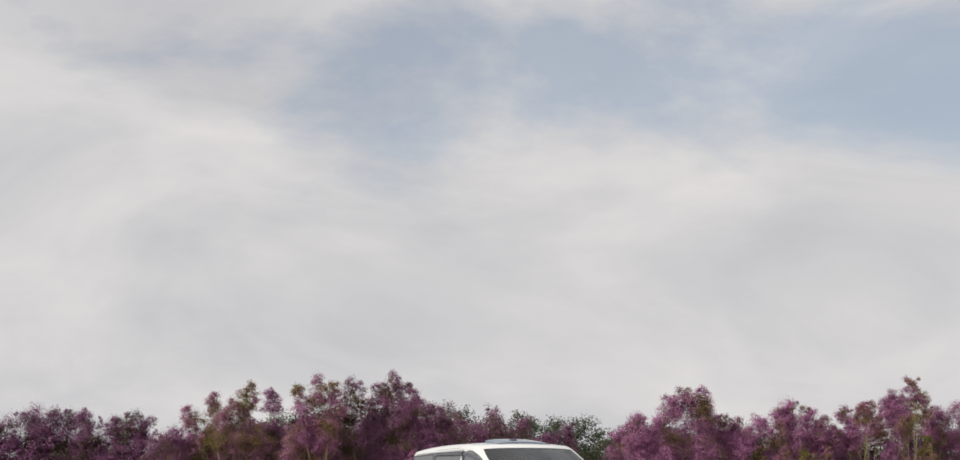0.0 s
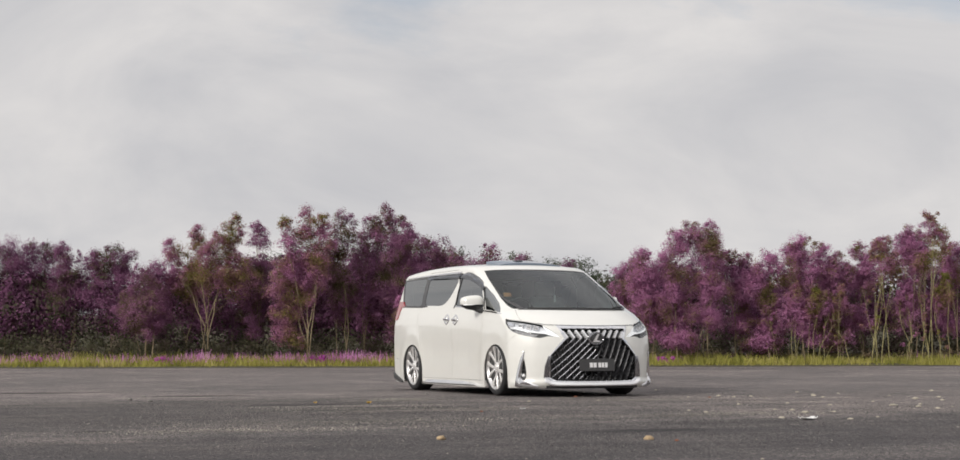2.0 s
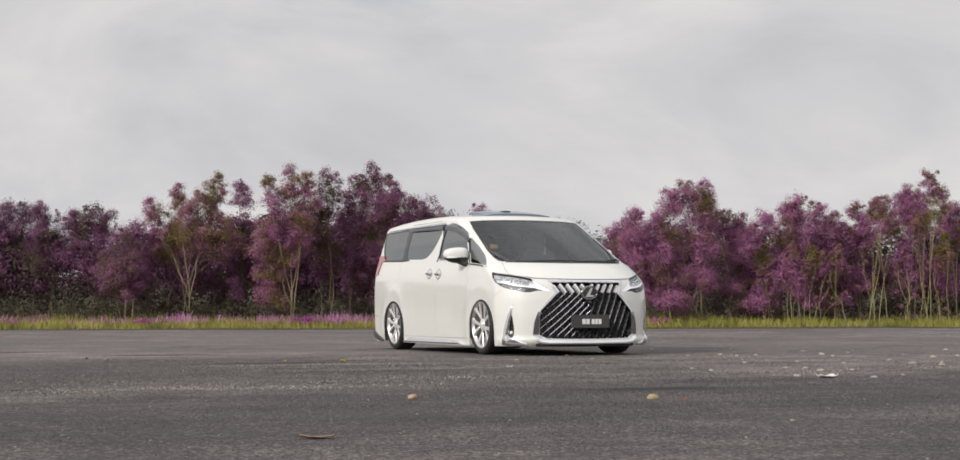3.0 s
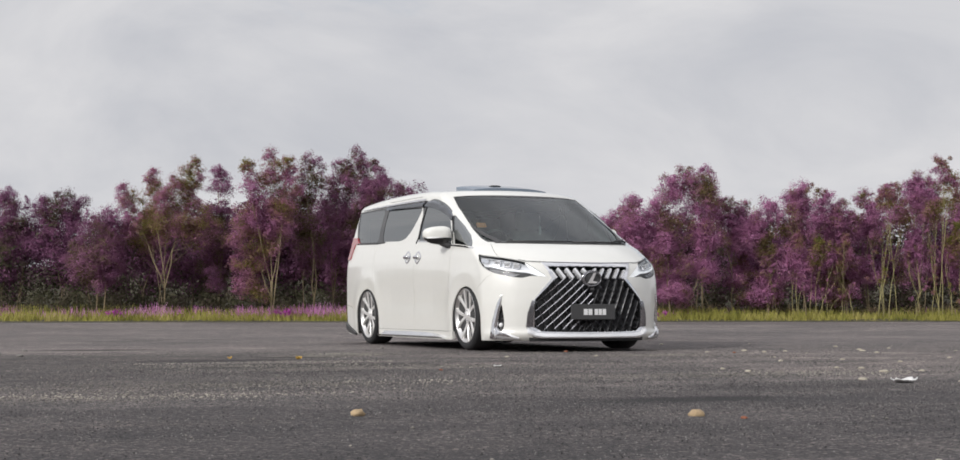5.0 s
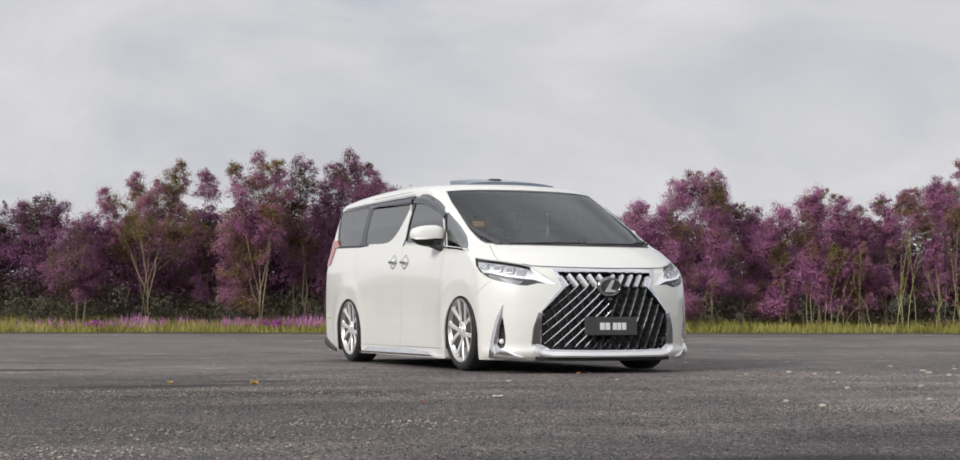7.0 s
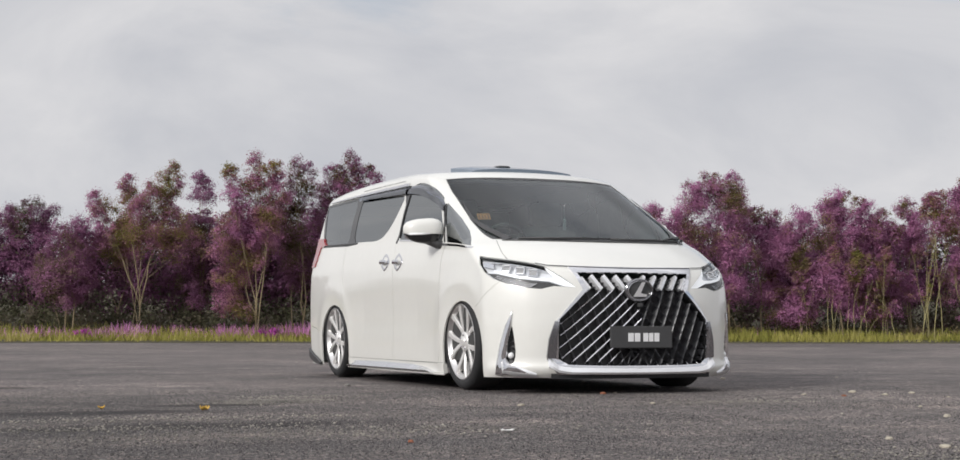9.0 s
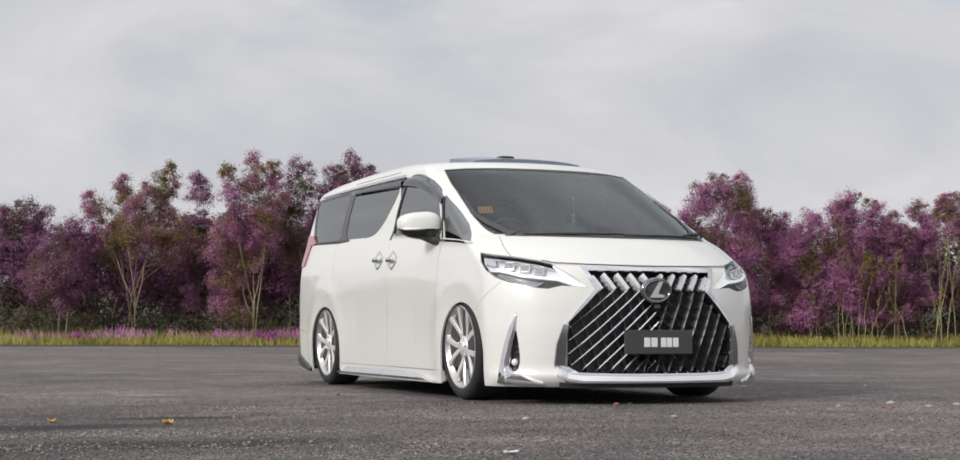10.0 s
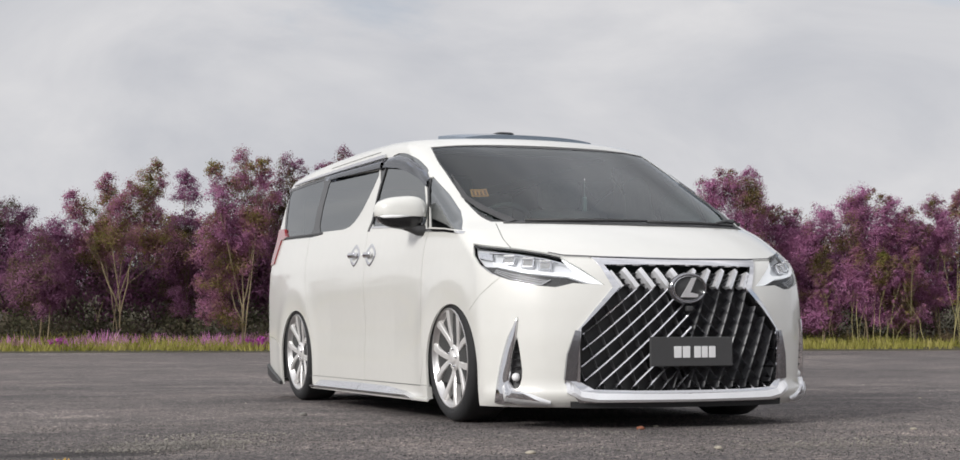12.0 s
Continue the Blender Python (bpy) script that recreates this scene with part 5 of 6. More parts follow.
for sign in (-1, 1):
    for xt in (.412, .330, .246, .162, .078):
        bar([(xt, .797), (max(xt - .070, .0), .690)], sign, .030, .003, .045, FIN, "grille_fin", .36)
    for z in (.776, .748, .720):
        bar([(.015, z), (.40, z - .012)], sign, .008, -.022, .03, RIB, "grille_rib", .34)
    for k in range(14):
        x0 = .342 - .084 * k          # where each slanting bar leaves the kink line
        if x0 >= 0:
            start = (x0, .690)
        else:
            start = (-.02, .690 + x0 * .86 + .018)
        if start[1] < .2:
            break
        slope = .80 + .018 * k
        bar([start, (start[0] + .62, start[1] - .62 * slope)], sign, .0100, -.002, .055, SATIN, crest=.27)
    for k in range(15):
        x0 = .02 + .084 * k
        bar([(x0 + .10, .69), (x0, .44), (x0 - .10, .186)], sign, .0065, -.010, .05, RIB, "grille_rib", .26, -1)
for side in ("right", "left"):
    part("grille_corner", ribbon("grille_corner", [(-.562, -.872, .476), (-.584, -.855, .36), (-.592, -.845, .235)], [.030, .062, .066], .004, .016, side), SMOKED, van, "smoked chrome corner of the grille")

# ---- emblem and plate ----
_em = nose(0, .684, .012)


def oval(rx, rz, y, thick, inner=0.0, sides=40):
    verts, faces = [], []
    for k in range(sides):
        t = 2 * math.pi * k / sides
        c, s = math.cos(t), math.sin(t)
        tilt = lambda q: Vector((q[0], q[1] - .10 * q[2], q[2]))
        verts += [tilt((rx * c, y, rz * s)), tilt((rx * c * .94, y - thick, rz * s * .94)), tilt((rx * c * inner, y - thick * .9, rz * s * inner)), tilt((rx * c * inner, y, rz * s * inner))]
    for k in range(sides):
        a, b = 4 * k, 4 * ((k + 1) % sides)
        for i in range(3 if inner else 2):
            faces.append((a + i, b + i, b + i + 1, a + i + 1))
    me = mesh("oval", [v + Vector((0, _em.y, .684)) for v in verts], faces, True)
    bm = bmesh.new()
    bm.from_mesh(me)
    bmesh.ops.recalc_face_normals(bm, faces=bm.faces)
    bm.to_mesh(me)
    bm.free()
    return me


emblem = part("emblem", oval(.106, .078, .0, .012), BLACK, van, "dark oval emblem with chrome ring")
part("ring", oval(.104, .076, -.006, .014, .86), SMOKED, emblem)
part("ring", oval(.088, .064, -.010, .010, .93), CHROME, emblem)
_e = lambda x, z: (x, _em.y - .016 - .1 * z, .684 + z)
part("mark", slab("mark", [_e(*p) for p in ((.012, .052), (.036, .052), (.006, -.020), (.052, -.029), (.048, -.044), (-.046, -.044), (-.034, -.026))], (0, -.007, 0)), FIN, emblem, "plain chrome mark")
part("nose_camera", box_bm((.035, .03, .026), (0.01, _em.y + .002, .585), .006), BLACK, van)
plate = part("number_plate", box_bm((.458, .014, .144), (0, -.981, .374), .004), PLATEBLACK, van, "black number plate with white bars")
part("plate_bracket", box_bm((.30, .05, .10), (0, -.955, .374), .004), BLACK, van)
for cx, w in ((-.080, .040), (-.032, .040), (.030, .036), (.070, .032), (.112, .036)):
    part("bar", box_bm((w, .004, .056), (cx, -.9895, .372), .001), PLATEWHITE, plate)

# ---- lower nose ----


def shade_strip_mesh():
    """A black strip standing in for the shade under the bumper, all round the nose."""
    xs = np.linspace(-.59, .59, 61)
    top = [nose(x, .128, .006) for x in xs]
    low = [nose(x, .128, .002) for x in xs]
    back = [nose(x, .128, -.10) for x in xs]
    n = len(xs)
    v = [(p.x, p.y, .138) for p in top] + [(p.x, p.y, .102) for p in low] + [(p.x, p.y, .098) for p in back]
    f = [(i, i + 1, n + i + 1, n + i) for i in range(n - 1)] + [(n + i, n + i + 1, 2 * n + i + 1, 2 * n + i) for i in range(n - 1)]
    return mesh("shade_strip", v, f)


# added dark strip: below the blade there is only shade
part("shade_strip", shade_strip_mesh(), RUBBER, van, "black strip under the bumper standing in for shade")
def lower_blade(side):
    """The chrome blade under the grille; its face leans back to the sky."""
    k = -1 if side == "right" else 1
    xs = np.linspace(0, .612, 40)
    rise = np.interp(xs, [0, .47, .55, .612], [0, .004, .022, .075])
    rows = [[nose(-x, .188 + r, -.014) for x, r in zip(xs, rise)], [nose(-x, .184 + r, -.002) for x, r in zip(xs, rise)], [nose(-x, .152 + r * .5, .026) for x, r in zip(xs, rise)],
            [nose(-x, .142 + r * .45, .025) for x, r in zip(xs, rise)], [nose(-x, .138 + r * .45, -.01) for x, r in zip(xs, rise)]]
    n = len(xs)
    v = [(abs(p.x) * k, p.y, p.z) for r in rows for p in r]
    f = [(r * n + i, r * n + i + 1, (r + 1) * n + i + 1, (r + 1) * n + i) for r in range(4) for i in range(n - 1)] + [tuple(r * n + n - 1 for r in range(5))]
    me = mesh("lower_blade", v, f)
    bm = bmesh.new()
    bm.from_mesh(me)
    bmesh.ops.recalc_face_normals(bm, faces=bm.faces)
    bm.to_mesh(me)
    bm.free()
    return me


for side in ("right", "left"):
    part("lower_blade", lower_blade(side), FIN, van, "bright chrome lower blade")
def track(points, count=22):
    """Points (x, y, z) spaced evenly along a broken line."""
    p = np.array(points, float)
    run = np.concatenate([[0], np.cumsum(np.linalg.norm(np.diff(p, axis=0), axis=1))])
    return np.stack([np.interp(np.linspace(0, run[-1], count), run, p[:, i]) for i in range(3)], 1)


def skin_rows(name, rows, side):
    """A shell over rows of points near the skin, each row with its height above it."""
    n = len(rows[0][0])
    v = np.concatenate([lie(p, off) for p, off in rows]) * np.array((1 if side == "right" else -1, 1, 1))
    f = [(r * n + i, r * n + i + 1, (r + 1) * n + i + 1, (r + 1) * n + i) for r in range(len(rows) - 1) for i in range(n - 1)]
    bm = bmesh.new()
    bm.from_mesh(mesh(name, v, f))
    bmesh.ops.recalc_face_normals(bm, faces=bm.faces)
    return bm


FOG_OUTER = track([(-.806, -.693, .543), (-.842, -.654, .443), (-.863, -.625, .329), (-.876, -.601, .209), (-.879, -.584, .127)])
FOG_RIDGE = track([(-.805, -.695, .538), (-.817, -.684, .445), (-.833, -.664, .355), (-.841, -.652, .270), (-.853, -.636, .200), (-.846, -.648, .127)])
FOG_INNER = track([(-.804, -.696, .532), (-.812, -.688, .430), (-.825, -.673, .350), (-.831, -.662, .270), (-.836, -.655, .225), (-.822, -.672, .180)])
FOOT_TOP = track([(-.840, -.652, .232), (-.819, -.680, .192), (-.751, -.756, .166), (-.676, -.799, .134)])
FOOT_LOW = track([(-.853, -.636, .195), (-.846, -.648, .140), (-.768, -.720, .127), (-.672, -.800, .127)])


def fog_edge(side):
    """The chrome blade that stands along the outer side of the fog lamp recess."""
    return skin_rows("fog_lamp_blade", [(FOG_OUTER, -.004), (FOG_OUTER, .004), (FOG_RIDGE, .016), (FOG_INNER, .010), (FOG_INNER, -.025)], side)


def fog_blade(side):
    """The chrome foot of the fog lamp trim; its face leans back."""
    return skin_rows("fog_lamp_foot", [(FOOT_TOP, -.020), (FOOT_TOP, .001), (FOOT_LOW, .020), (FOOT_LOW, .010)], side)


for side in ("right", "left"):
    part("fog_lamp_blade", fog_edge(side), CHROME, van, "bright chrome blade beside the fog lamp", smooth=True)
    part("bonnet_joint", ribbon("bonnet_joint", [(-.640, -.695, .858), (-.585, -.750, .843), (-.397, -.825, .834), (-.163, -.862, .829), (-.001, -.867, .828)], .009, .0065, .001, side), BLACK, van)
    part("fog_lamp_foot", fog_blade(side), FIN, van, "bright chrome foot of the fog lamp trim", smooth=True)
# floor pan, wheel houses and sills under the body
part("floor_pan", box_bm((1.50, 3.9, .10), (0, 1.55, .21), .01), BLACK, van)
part("engine_bay", box_bm((1.28, .66, .60), (0, -.42, .44), .02), BLACK, van)
part("exhaust", box_bm((.40, .5, .07), (-.45, 2.35, .125), .02), BLACK, van)
for side, k in (("right", -1), ("left", 1)):
    for c in (-.085, 2.94):
        v, f = [], []
        ts = np.linspace(-.35, math.pi + .35, 26)
        for t in ts:
            y, z = c - .43 * math.cos(t), .285 + .40 * math.sin(t)
            v += [(k * .895, y, z), (k * .58, y, z)]
        v += [(k * .58, c, .285)]
        n = len(ts)
        f = [(2 * i, 2 * i + 1, 2 * i + 3, 2 * i + 2) for i in range(n - 1)] + [(2 * i + 1, 2 * n, 2 * i + 3) for i in range(n - 1)]
        part("wheel_house", mesh("wheel_house", v, f), BLACK, van)
    for ends in ((2.50, 1.47), (1.46, .48)):
        ys = np.linspace(*ends, 24)
        hi = np.interp(-ys, [-2.50, -2.36, -1.6, -.95, -.62, -.48], [.126, .160, .166, .160, .142, .114])
        up, dn = lie([(-.91, y, z) for y, z in zip(ys, hi)], .004), lie([(-.91, y, .122) for y in ys], .010)
        dn[:, 0] -= .034
        dn[:, 2] = np.minimum(.124, hi - .004)
        v = np.concatenate([up, dn, dn - np.array((0, 0, .006)), up - np.array((0, 0, .03))]) * np.array((1 if k < 0 else -1, 1, 1))
        f = [(r * 24 + i, r * 24 + i + 1, (r + 1) % 4 * 24 + i + 1, (r + 1) % 4 * 24 + i) for r in range(4) for i in range(23)] + [(0, 24, 48, 72), (23, 95, 71, 47)]
        bm = bmesh.new()
        bm.from_mesh(mesh("skirt_insert", v, f))
        bmesh.ops.recalc_face_normals(bm, faces=bm.faces)
        part("skirt_insert", bm, SATIN, van, "brushed metal skirt insert")
    part("skirt_joint", ribbon("skirt_joint", [(-.91, 2.58, .1835), (-.91, 1.5, .1835), (-.91, .30, .1835)], .0022, .0035, .0006, side), GAP, van)
    part("skirt_lip", ribbon("skirt_lip", [(-.90, 2.52, .112), (-.90, 1.4, .109), (-.90, .27, .108)], .016, .010, .012, side), PAINT, van)
    part("rear_spat", ribbon("rear_spat", [(-.90, 3.34, .115), (-.90, 3.6, .15), (-.88, 3.78, .21)], [.03, .07, .08], .004, .02, side), BLACK, van, "black lower rear corner")

# ---- lamps ----
for side, k in (("right", -1), ("left", 1)):
    lamp = part("headlamp", panel("headlamp", "headlamp+light_guide", side, -.036, 0), LAMPBED, van, "headlamp with three projectors and white light guide")
    part("lamp_mask", panel("lamp_mask", "lamp_black", side, -.020, .01), BLACK, lamp, "gloss black lower mask")
    part("light_guide", panel("light_guide", "light_guide", side, -.008, .012), LITGUIDE, lamp, "lit white light guide")
    lens = part("lens", panel("lens", "headlamp+light_guide+lamp_black", side, .001, 0), CLEAR, lamp, "clear lens")
    lens.visible_shadow = False

    def tile(name, pts, off, thick, material, label=""):
        q = lie(pts, off)
        n = upright(q).mean(0) * thick
        if side == "left":
            q, n = q * np.array((-1, 1, 1)), n * np.array((-1, 1, 1))
        part(name, slab(name, q, n), material, lamp, label)
    part("upper_trim", ribbon("upper_trim", [(-.860, -.46, .874), (-.76, -.60, .856), (-.67, -.70, .836), (-.60, -.765, .812)], [.006, .008, .008, .006], -.016, .008, side), CHROME, lamp)
    part("upper_mask", ribbon("upper_mask", [(-.895, -.34, .908), (-.847, -.43, .897), (-.759, -.565, .880), (-.653, -.68, .856), (-.60, -.75, .836)], [.012, .013, .013, .014, .010], -.006, .004, side), GLOSSBLACK, lamp)
    part("lower_edge", ribbon("lower_edge", [(-.905, -.470, .802), (-.886, -.545, .765), (-.836, -.634, .722), (-.775, -.700, .706), (-.708, -.763, .704), (-.667, -.781, .728)], .0040, -.012, .004, side), LOUVRE, lamp)
    for t in (.22, .44, .66):
        hi, lo = np.array([(-.866, -.560, .792), (-.802, -.651, .768), (-.713, -.748, .741), (-.672, -.780, .732)]), np.array([(-.886, -.545, .765), (-.836, -.634, .722), (-.741, -.738, .700), (-.695, -.768, .706)])
        part("louvre", ribbon("louvre", hi * (1 - t) + lo * t, .0030, -.022, .003, side), LOUVRE, lamp)
    tile("side_marker", [(-.893, -.395, .886), (-.850, -.485, .873), (-.866, -.520, .838), (-.905, -.432, .846)], -.022, .010, SATIN, "side marker reflector")
    for c in ((-.809, -.593, .834), (-.744, -.676, .818), (-.678, -.740, .802)):
        q = lie([c], -.024)[0]
        n = Vector(upright(q[None])[0])
        if side == "left":
            q, n = q * np.array((-1, 1, 1)), Vector((-n.x, n.y, n.z))
        frame_turn = n.to_track_quat("Y", "Z").to_matrix().to_4x4()
        unit = part("projector", box_bm((.068, .026, .050), tuple(q), .008, 2, frame_turn), SATIN, lamp, "bright projector housing")
        part("projector_glass", box_bm((.050, .008, .034), tuple(Vector(q) + n * .011), .004, 2, frame_turn), LENSGREY, unit, "dark projector glass")
        bm = bmesh.new()
        bmesh.ops.create_uvsphere(bm, u_segments=16, v_segments=10, radius=.014)
        bmesh.ops.translate(bm, vec=tuple(Vector(q) + n * .012), verts=bm.verts)
        part("bulb_lens", bm, CLEAR, lamp, smooth=True)
        part("eyebrow", box_bm((.058, .010, .006), tuple(Vector(q) + n * .012 + Vector((0, 0, .022))), .003, 2, frame_turn), LEDWHITE, lamp)
    # fog lamp in its dark recess
    recess = part("fog_recess", panel("fog_recess", "fog_recess", side, -.030, 0), BLACK, van)
    q = lie([(-.813, -.681, .250)], -.012)[0] * np.array((1 if k < 0 else -1, 1, 1))
    bm = bmesh.new()
    bmesh.ops.create_uvsphere(bm, u_segments=18, v_segments=12, radius=.021)
    bmesh.ops.translate(bm, vec=tuple(q), verts=bm.verts)
    part("fog_lamp", bm, LEDWHITE, van, "small round white fog lamp", smooth=True)
    for zz in (.30, .335, .37, .405):
        q = lie([(-.812 + (zz - .3) * .02, -.69, zz)], -.014)[0] * np.array((1 if k < 0 else -1, 1, 1))
        part("fog_slat", box_bm((.034, .014, .007), tuple(q), .002), GLOSSBLACK, van)

# ---- door handles, mirrors, deflectors ----
for side, k in (("right", -1), ("left", 1)):
    for y0, z0, w in ((1.615, .948, 1), (1.300, .938, -1)):
        cup = []
        for t in np.linspace(0, 2 * math.pi, 28, endpoint=False):
            cup.append((y0 + .104 * math.copysign(abs(math.cos(t)) ** 1.5, math.cos(t)), z0 + .070 * math.copysign(abs(math.sin(t)) ** 1.35, math.sin(t))))
        p = pin_side(cup)
        rows = [p + upright(p) * .001, None, None]
        mid = pin_side([(y0, z0)])[0]
        rows[1] = mid + (p - mid) * .88 + upright(p) * .005
        rows[2] = mid + (p - mid) * .55 - upright(p) * .002
        v = np.concatenate(rows + [mid[None] - upright(mid[None]) * .006]) * np.array((-k, 1, 1))
        n = len(p)
        f = [(r * n + i, r * n + (i + 1) % n, (r + 1) * n + (i + 1) % n, (r + 1) * n + i) for r in range(2) for i in range(n)] + [(2 * n + i, 2 * n + (i + 1) % n, 3 * n) for i in range(n)]
        handle = part("door_handle", mesh("door_handle", v, f, True), CHROME, van, "chrome door handle in a polished cup")
        bm = box_bm((.018, .130, .034), (k * (abs(mid[0]) + .022), y0 + .005, z0 + .002), .0095, 3)
        part("grip", bm, CHROME, handle, smooth=True)
        part("grip_foot", box_bm((.035, .035, .030), (k * (abs(mid[0]) + .008), y0 - w * .050, z0 + .002), .008), CHROME, handle)

    def mirror_shell(shrink, z0, z1, squash):
        bm = bmesh.new()
        bmesh.ops.create_uvsphere(bm, u_segments=32, v_segments=20, radius=1)
        for q in bm.verts:
            x, y, z = q.co
            sq = lambda a, e: math.copysign(abs(a) ** e, a)
            x, y, z = sq(x, .72), sq(y, .80), sq(z, .72)
            taper = 1 - .16 * x * 1
            q.co = Vector((k * (1.015 + .140 * shrink * x), .46 + .085 * shrink * y * (1 if y < 0 else .55) + .03 * x, 1.140 + squash * .082 * shrink * z * taper))
            if k > 0:      # folded against the door
                q.co = Vector((.925 + (q.co.y - .46) * -.35, .50 + (q.co.x - 1.015) * 1.0, q.co.z))
        bmesh.ops.bisect_plane(bm, geom=list(bm.verts) + list(bm.edges) + list(bm.faces), plane_co=(0, 0, z0), plane_no=(-.0, 0, -1), clear_outer=True)
        bmesh.ops.bisect_plane(bm, geom=list(bm.verts) + list(bm.edges) + list(bm.faces), plane_co=(0, 0, z1), plane_no=(0, 0, 1), clear_outer=True)
        bmesh.ops.recalc_face_normals(bm, faces=bm.faces)
        return bm
    mirror = part("wing_mirror", mirror_shell(1.0, 1.108, 1.3, 1.0), PAINT, van, "white wing mirror with dark lower half", smooth=True)
    part("lower_shell", mirror_shell(.90, 1.0, 1.107, 1.36), GLOSSBLACK, mirror, smooth=True)
    fold = Matrix.Identity(4) if k < 0 else Matrix.Translation((.925, .50, 0)) @ Matrix(((0, -.35, 0, 0), (1, 0, 0, 0), (0, 0, 1, 0), (0, 0, 0, 1))) @ Matrix.Translation((-1.015, -.46, 0))
    pts = [(k * x, y, z) for x, y, z in ((1.155, .455, 1.104), (1.13, .40, 1.103), (1.06, .368, 1.104), (.99, .362, 1.108))]
    v, f = tube([fold @ Vector(p) for p in pts], [.006, .0085, .008, .004], 6)
    part("indicator", mesh("indicator", v, f, True), LEDWHITE, mirror, "clear mirror indicator strip")
    pts = [(k * x, y, z) for x, y, z in ((1.02, .46, 1.085), (.955, .44, 1.060), (.915, .42, 1.035), (.880, .40, 1.030))]
    v, f = tube([(k * abs(p[0]) if k < 0 else min(p[0], .93), p[1], p[2]) for p in pts], [.040, .038, .034, .034], 10)
    part("arm", mesh("arm", v, f, True), BLACK, mirror)
    if k < 0:
        part("mirror_glass", box_bm((.22, .006, .13), (k * 1.015, .520, 1.140), .03, 3), CHROME, mirror)

    def deflector(name, low, high, out):
        a, b = pin_side(low), pin_side(high)
        na, nb = upright(a), upright(b)
        rows = [a + na * out, (a + b) / 2 + (na + nb) / 2 * (out + .006), b + nb * .006, b + nb * .002, a + na * (out - .004)]
        n = len(a)
        v = np.concatenate(rows) * np.array((-k, 1, 1))
        f = [(r * n + i, r * n + i + 1, (r + 1) * n + i + 1, (r + 1) * n + i) for r in range(4) for i in range(n - 1)]
        me = mesh(name, v, f, True)
        bm = bmesh.new()
        bm.from_mesh(me)
        bmesh.ops.recalc_face_normals(bm, faces=bm.faces)
        bm.to_mesh(me)
        bm.free()
        return part(name, me, VISOR, van, "smoked rain deflector over the window")
    t = np.linspace(0, 1, 28)
    arc = np.array([np.interp(t, [0, .12, .3, .5, .7, .85, 1], [1.37, 1.30, 1.12, .90, .70, .56, .50]), np.interp(t, [0, .12, .3, .5, .7, .85, 1], [1.508, 1.532, 1.528, 1.490, 1.430, 1.366, 1.330])]).T
    low = np.array([np.interp(t, [0, .15, .4, .65, .85, 1], [1.36, 1.29, 1.06, .80, .58, .455]), np.interp(t, [0, .15, .4, .65, .85, 1], [1.475, 1.470, 1.443, 1.390, 1.330, 1.275])]).T
    deflector("rain_deflector", low, arc, .012)
    deflector("rain_deflector", np.stack([np.linspace(2.60, 1.385, 28), np.linspace(1.505, 1.474, 28)], 1), np.stack([np.linspace(2.60, 1.365, 28), np.linspace(1.545, 1.532, 28)], 1), .020)
    part("drip_moulding", ribbon("drip_moulding", [(-.77, 3.50, 1.552), (-.77, 2.7, 1.556), (-.77, 2.0, 1.556), (-.77, 1.38, 1.550)], [.008, .020, .026, .028], .004, .008, side), SATIN, van, "bright roof moulding")
    part("roof_seam", ribbon("roof_seam", [(-.745, 2.55, 1.592), (-.745, 1.9, 1.592), (-.745, 1.52, 1.590)], .005, .0005, .001, side), GAP, van)
    # window frame uprights
    for a, b, w in (((.33, 1.045), (.505, 1.335), .024), ((1.385, 1.115), (1.325, 1.50), .03)):
        part("window_upright", ribbon("window_upright", pin_side([a, b]), w, -.003, .006, side), GLOSSBLACK, van)
    part("belt_strip", ribbon("belt_strip", pin_side([(3.42, 1.160), (2.6, 1.140), (2.45, 1.138)]), .014, .0, .006, side), BLACK, van)
    part("belt_strip", ribbon("belt_strip", pin_side([(1.36, 1.108), (.9, 1.085), (.36, 1.046)]), .014, .0, .006, side), CHROME, van)

# ---- roof glass ----
def roof_glass():
    """A raised pane that follows the roof's curve, higher towards its rear edge."""
    nx, ny = 25, 13
    xs, ys = np.linspace(-.415, .415, nx), np.linspace(.98, 1.46, ny)
    g = np.array([(x, y) for y in ys for x in xs])
    top = reach(np.concatenate([g, np.full((len(g), 1), 1.3)], 1), np.tile((0, 0, 1.0), (len(g), 1)), 1.0)
    lift = .024 + .026 * (g[:, 1] - .98) / .48 - .016 * np.abs(g[:, 0] / .415) ** 4
    up, low = top + np.stack([0 * lift, 0 * lift, lift], 1), top + np.stack([0 * lift, 0 * lift, 0 * lift - .006], 1)
    n = len(g)
    f = [(j * nx + i, j * nx + i + 1, (j + 1) * nx + i + 1, (j + 1) * nx + i) for j in range(ny - 1) for i in range(nx - 1)]
    f += [tuple(q + n for q in a[::-1]) for a in f]
    rim = [i for i in range(nx)] + [j * nx + nx - 1 for j in range(1, ny)] + [(ny - 1) * nx + i for i in range(nx - 2, -1, -1)] + [j * nx for j in range(ny - 2, 0, -1)]
    f += [(rim[i], n + rim[i], n + rim[(i + 1) % len(rim)], rim[(i + 1) % len(rim)]) for i in range(len(rim))]
    return mesh("sunroof", np.concatenate([up, low]), f)


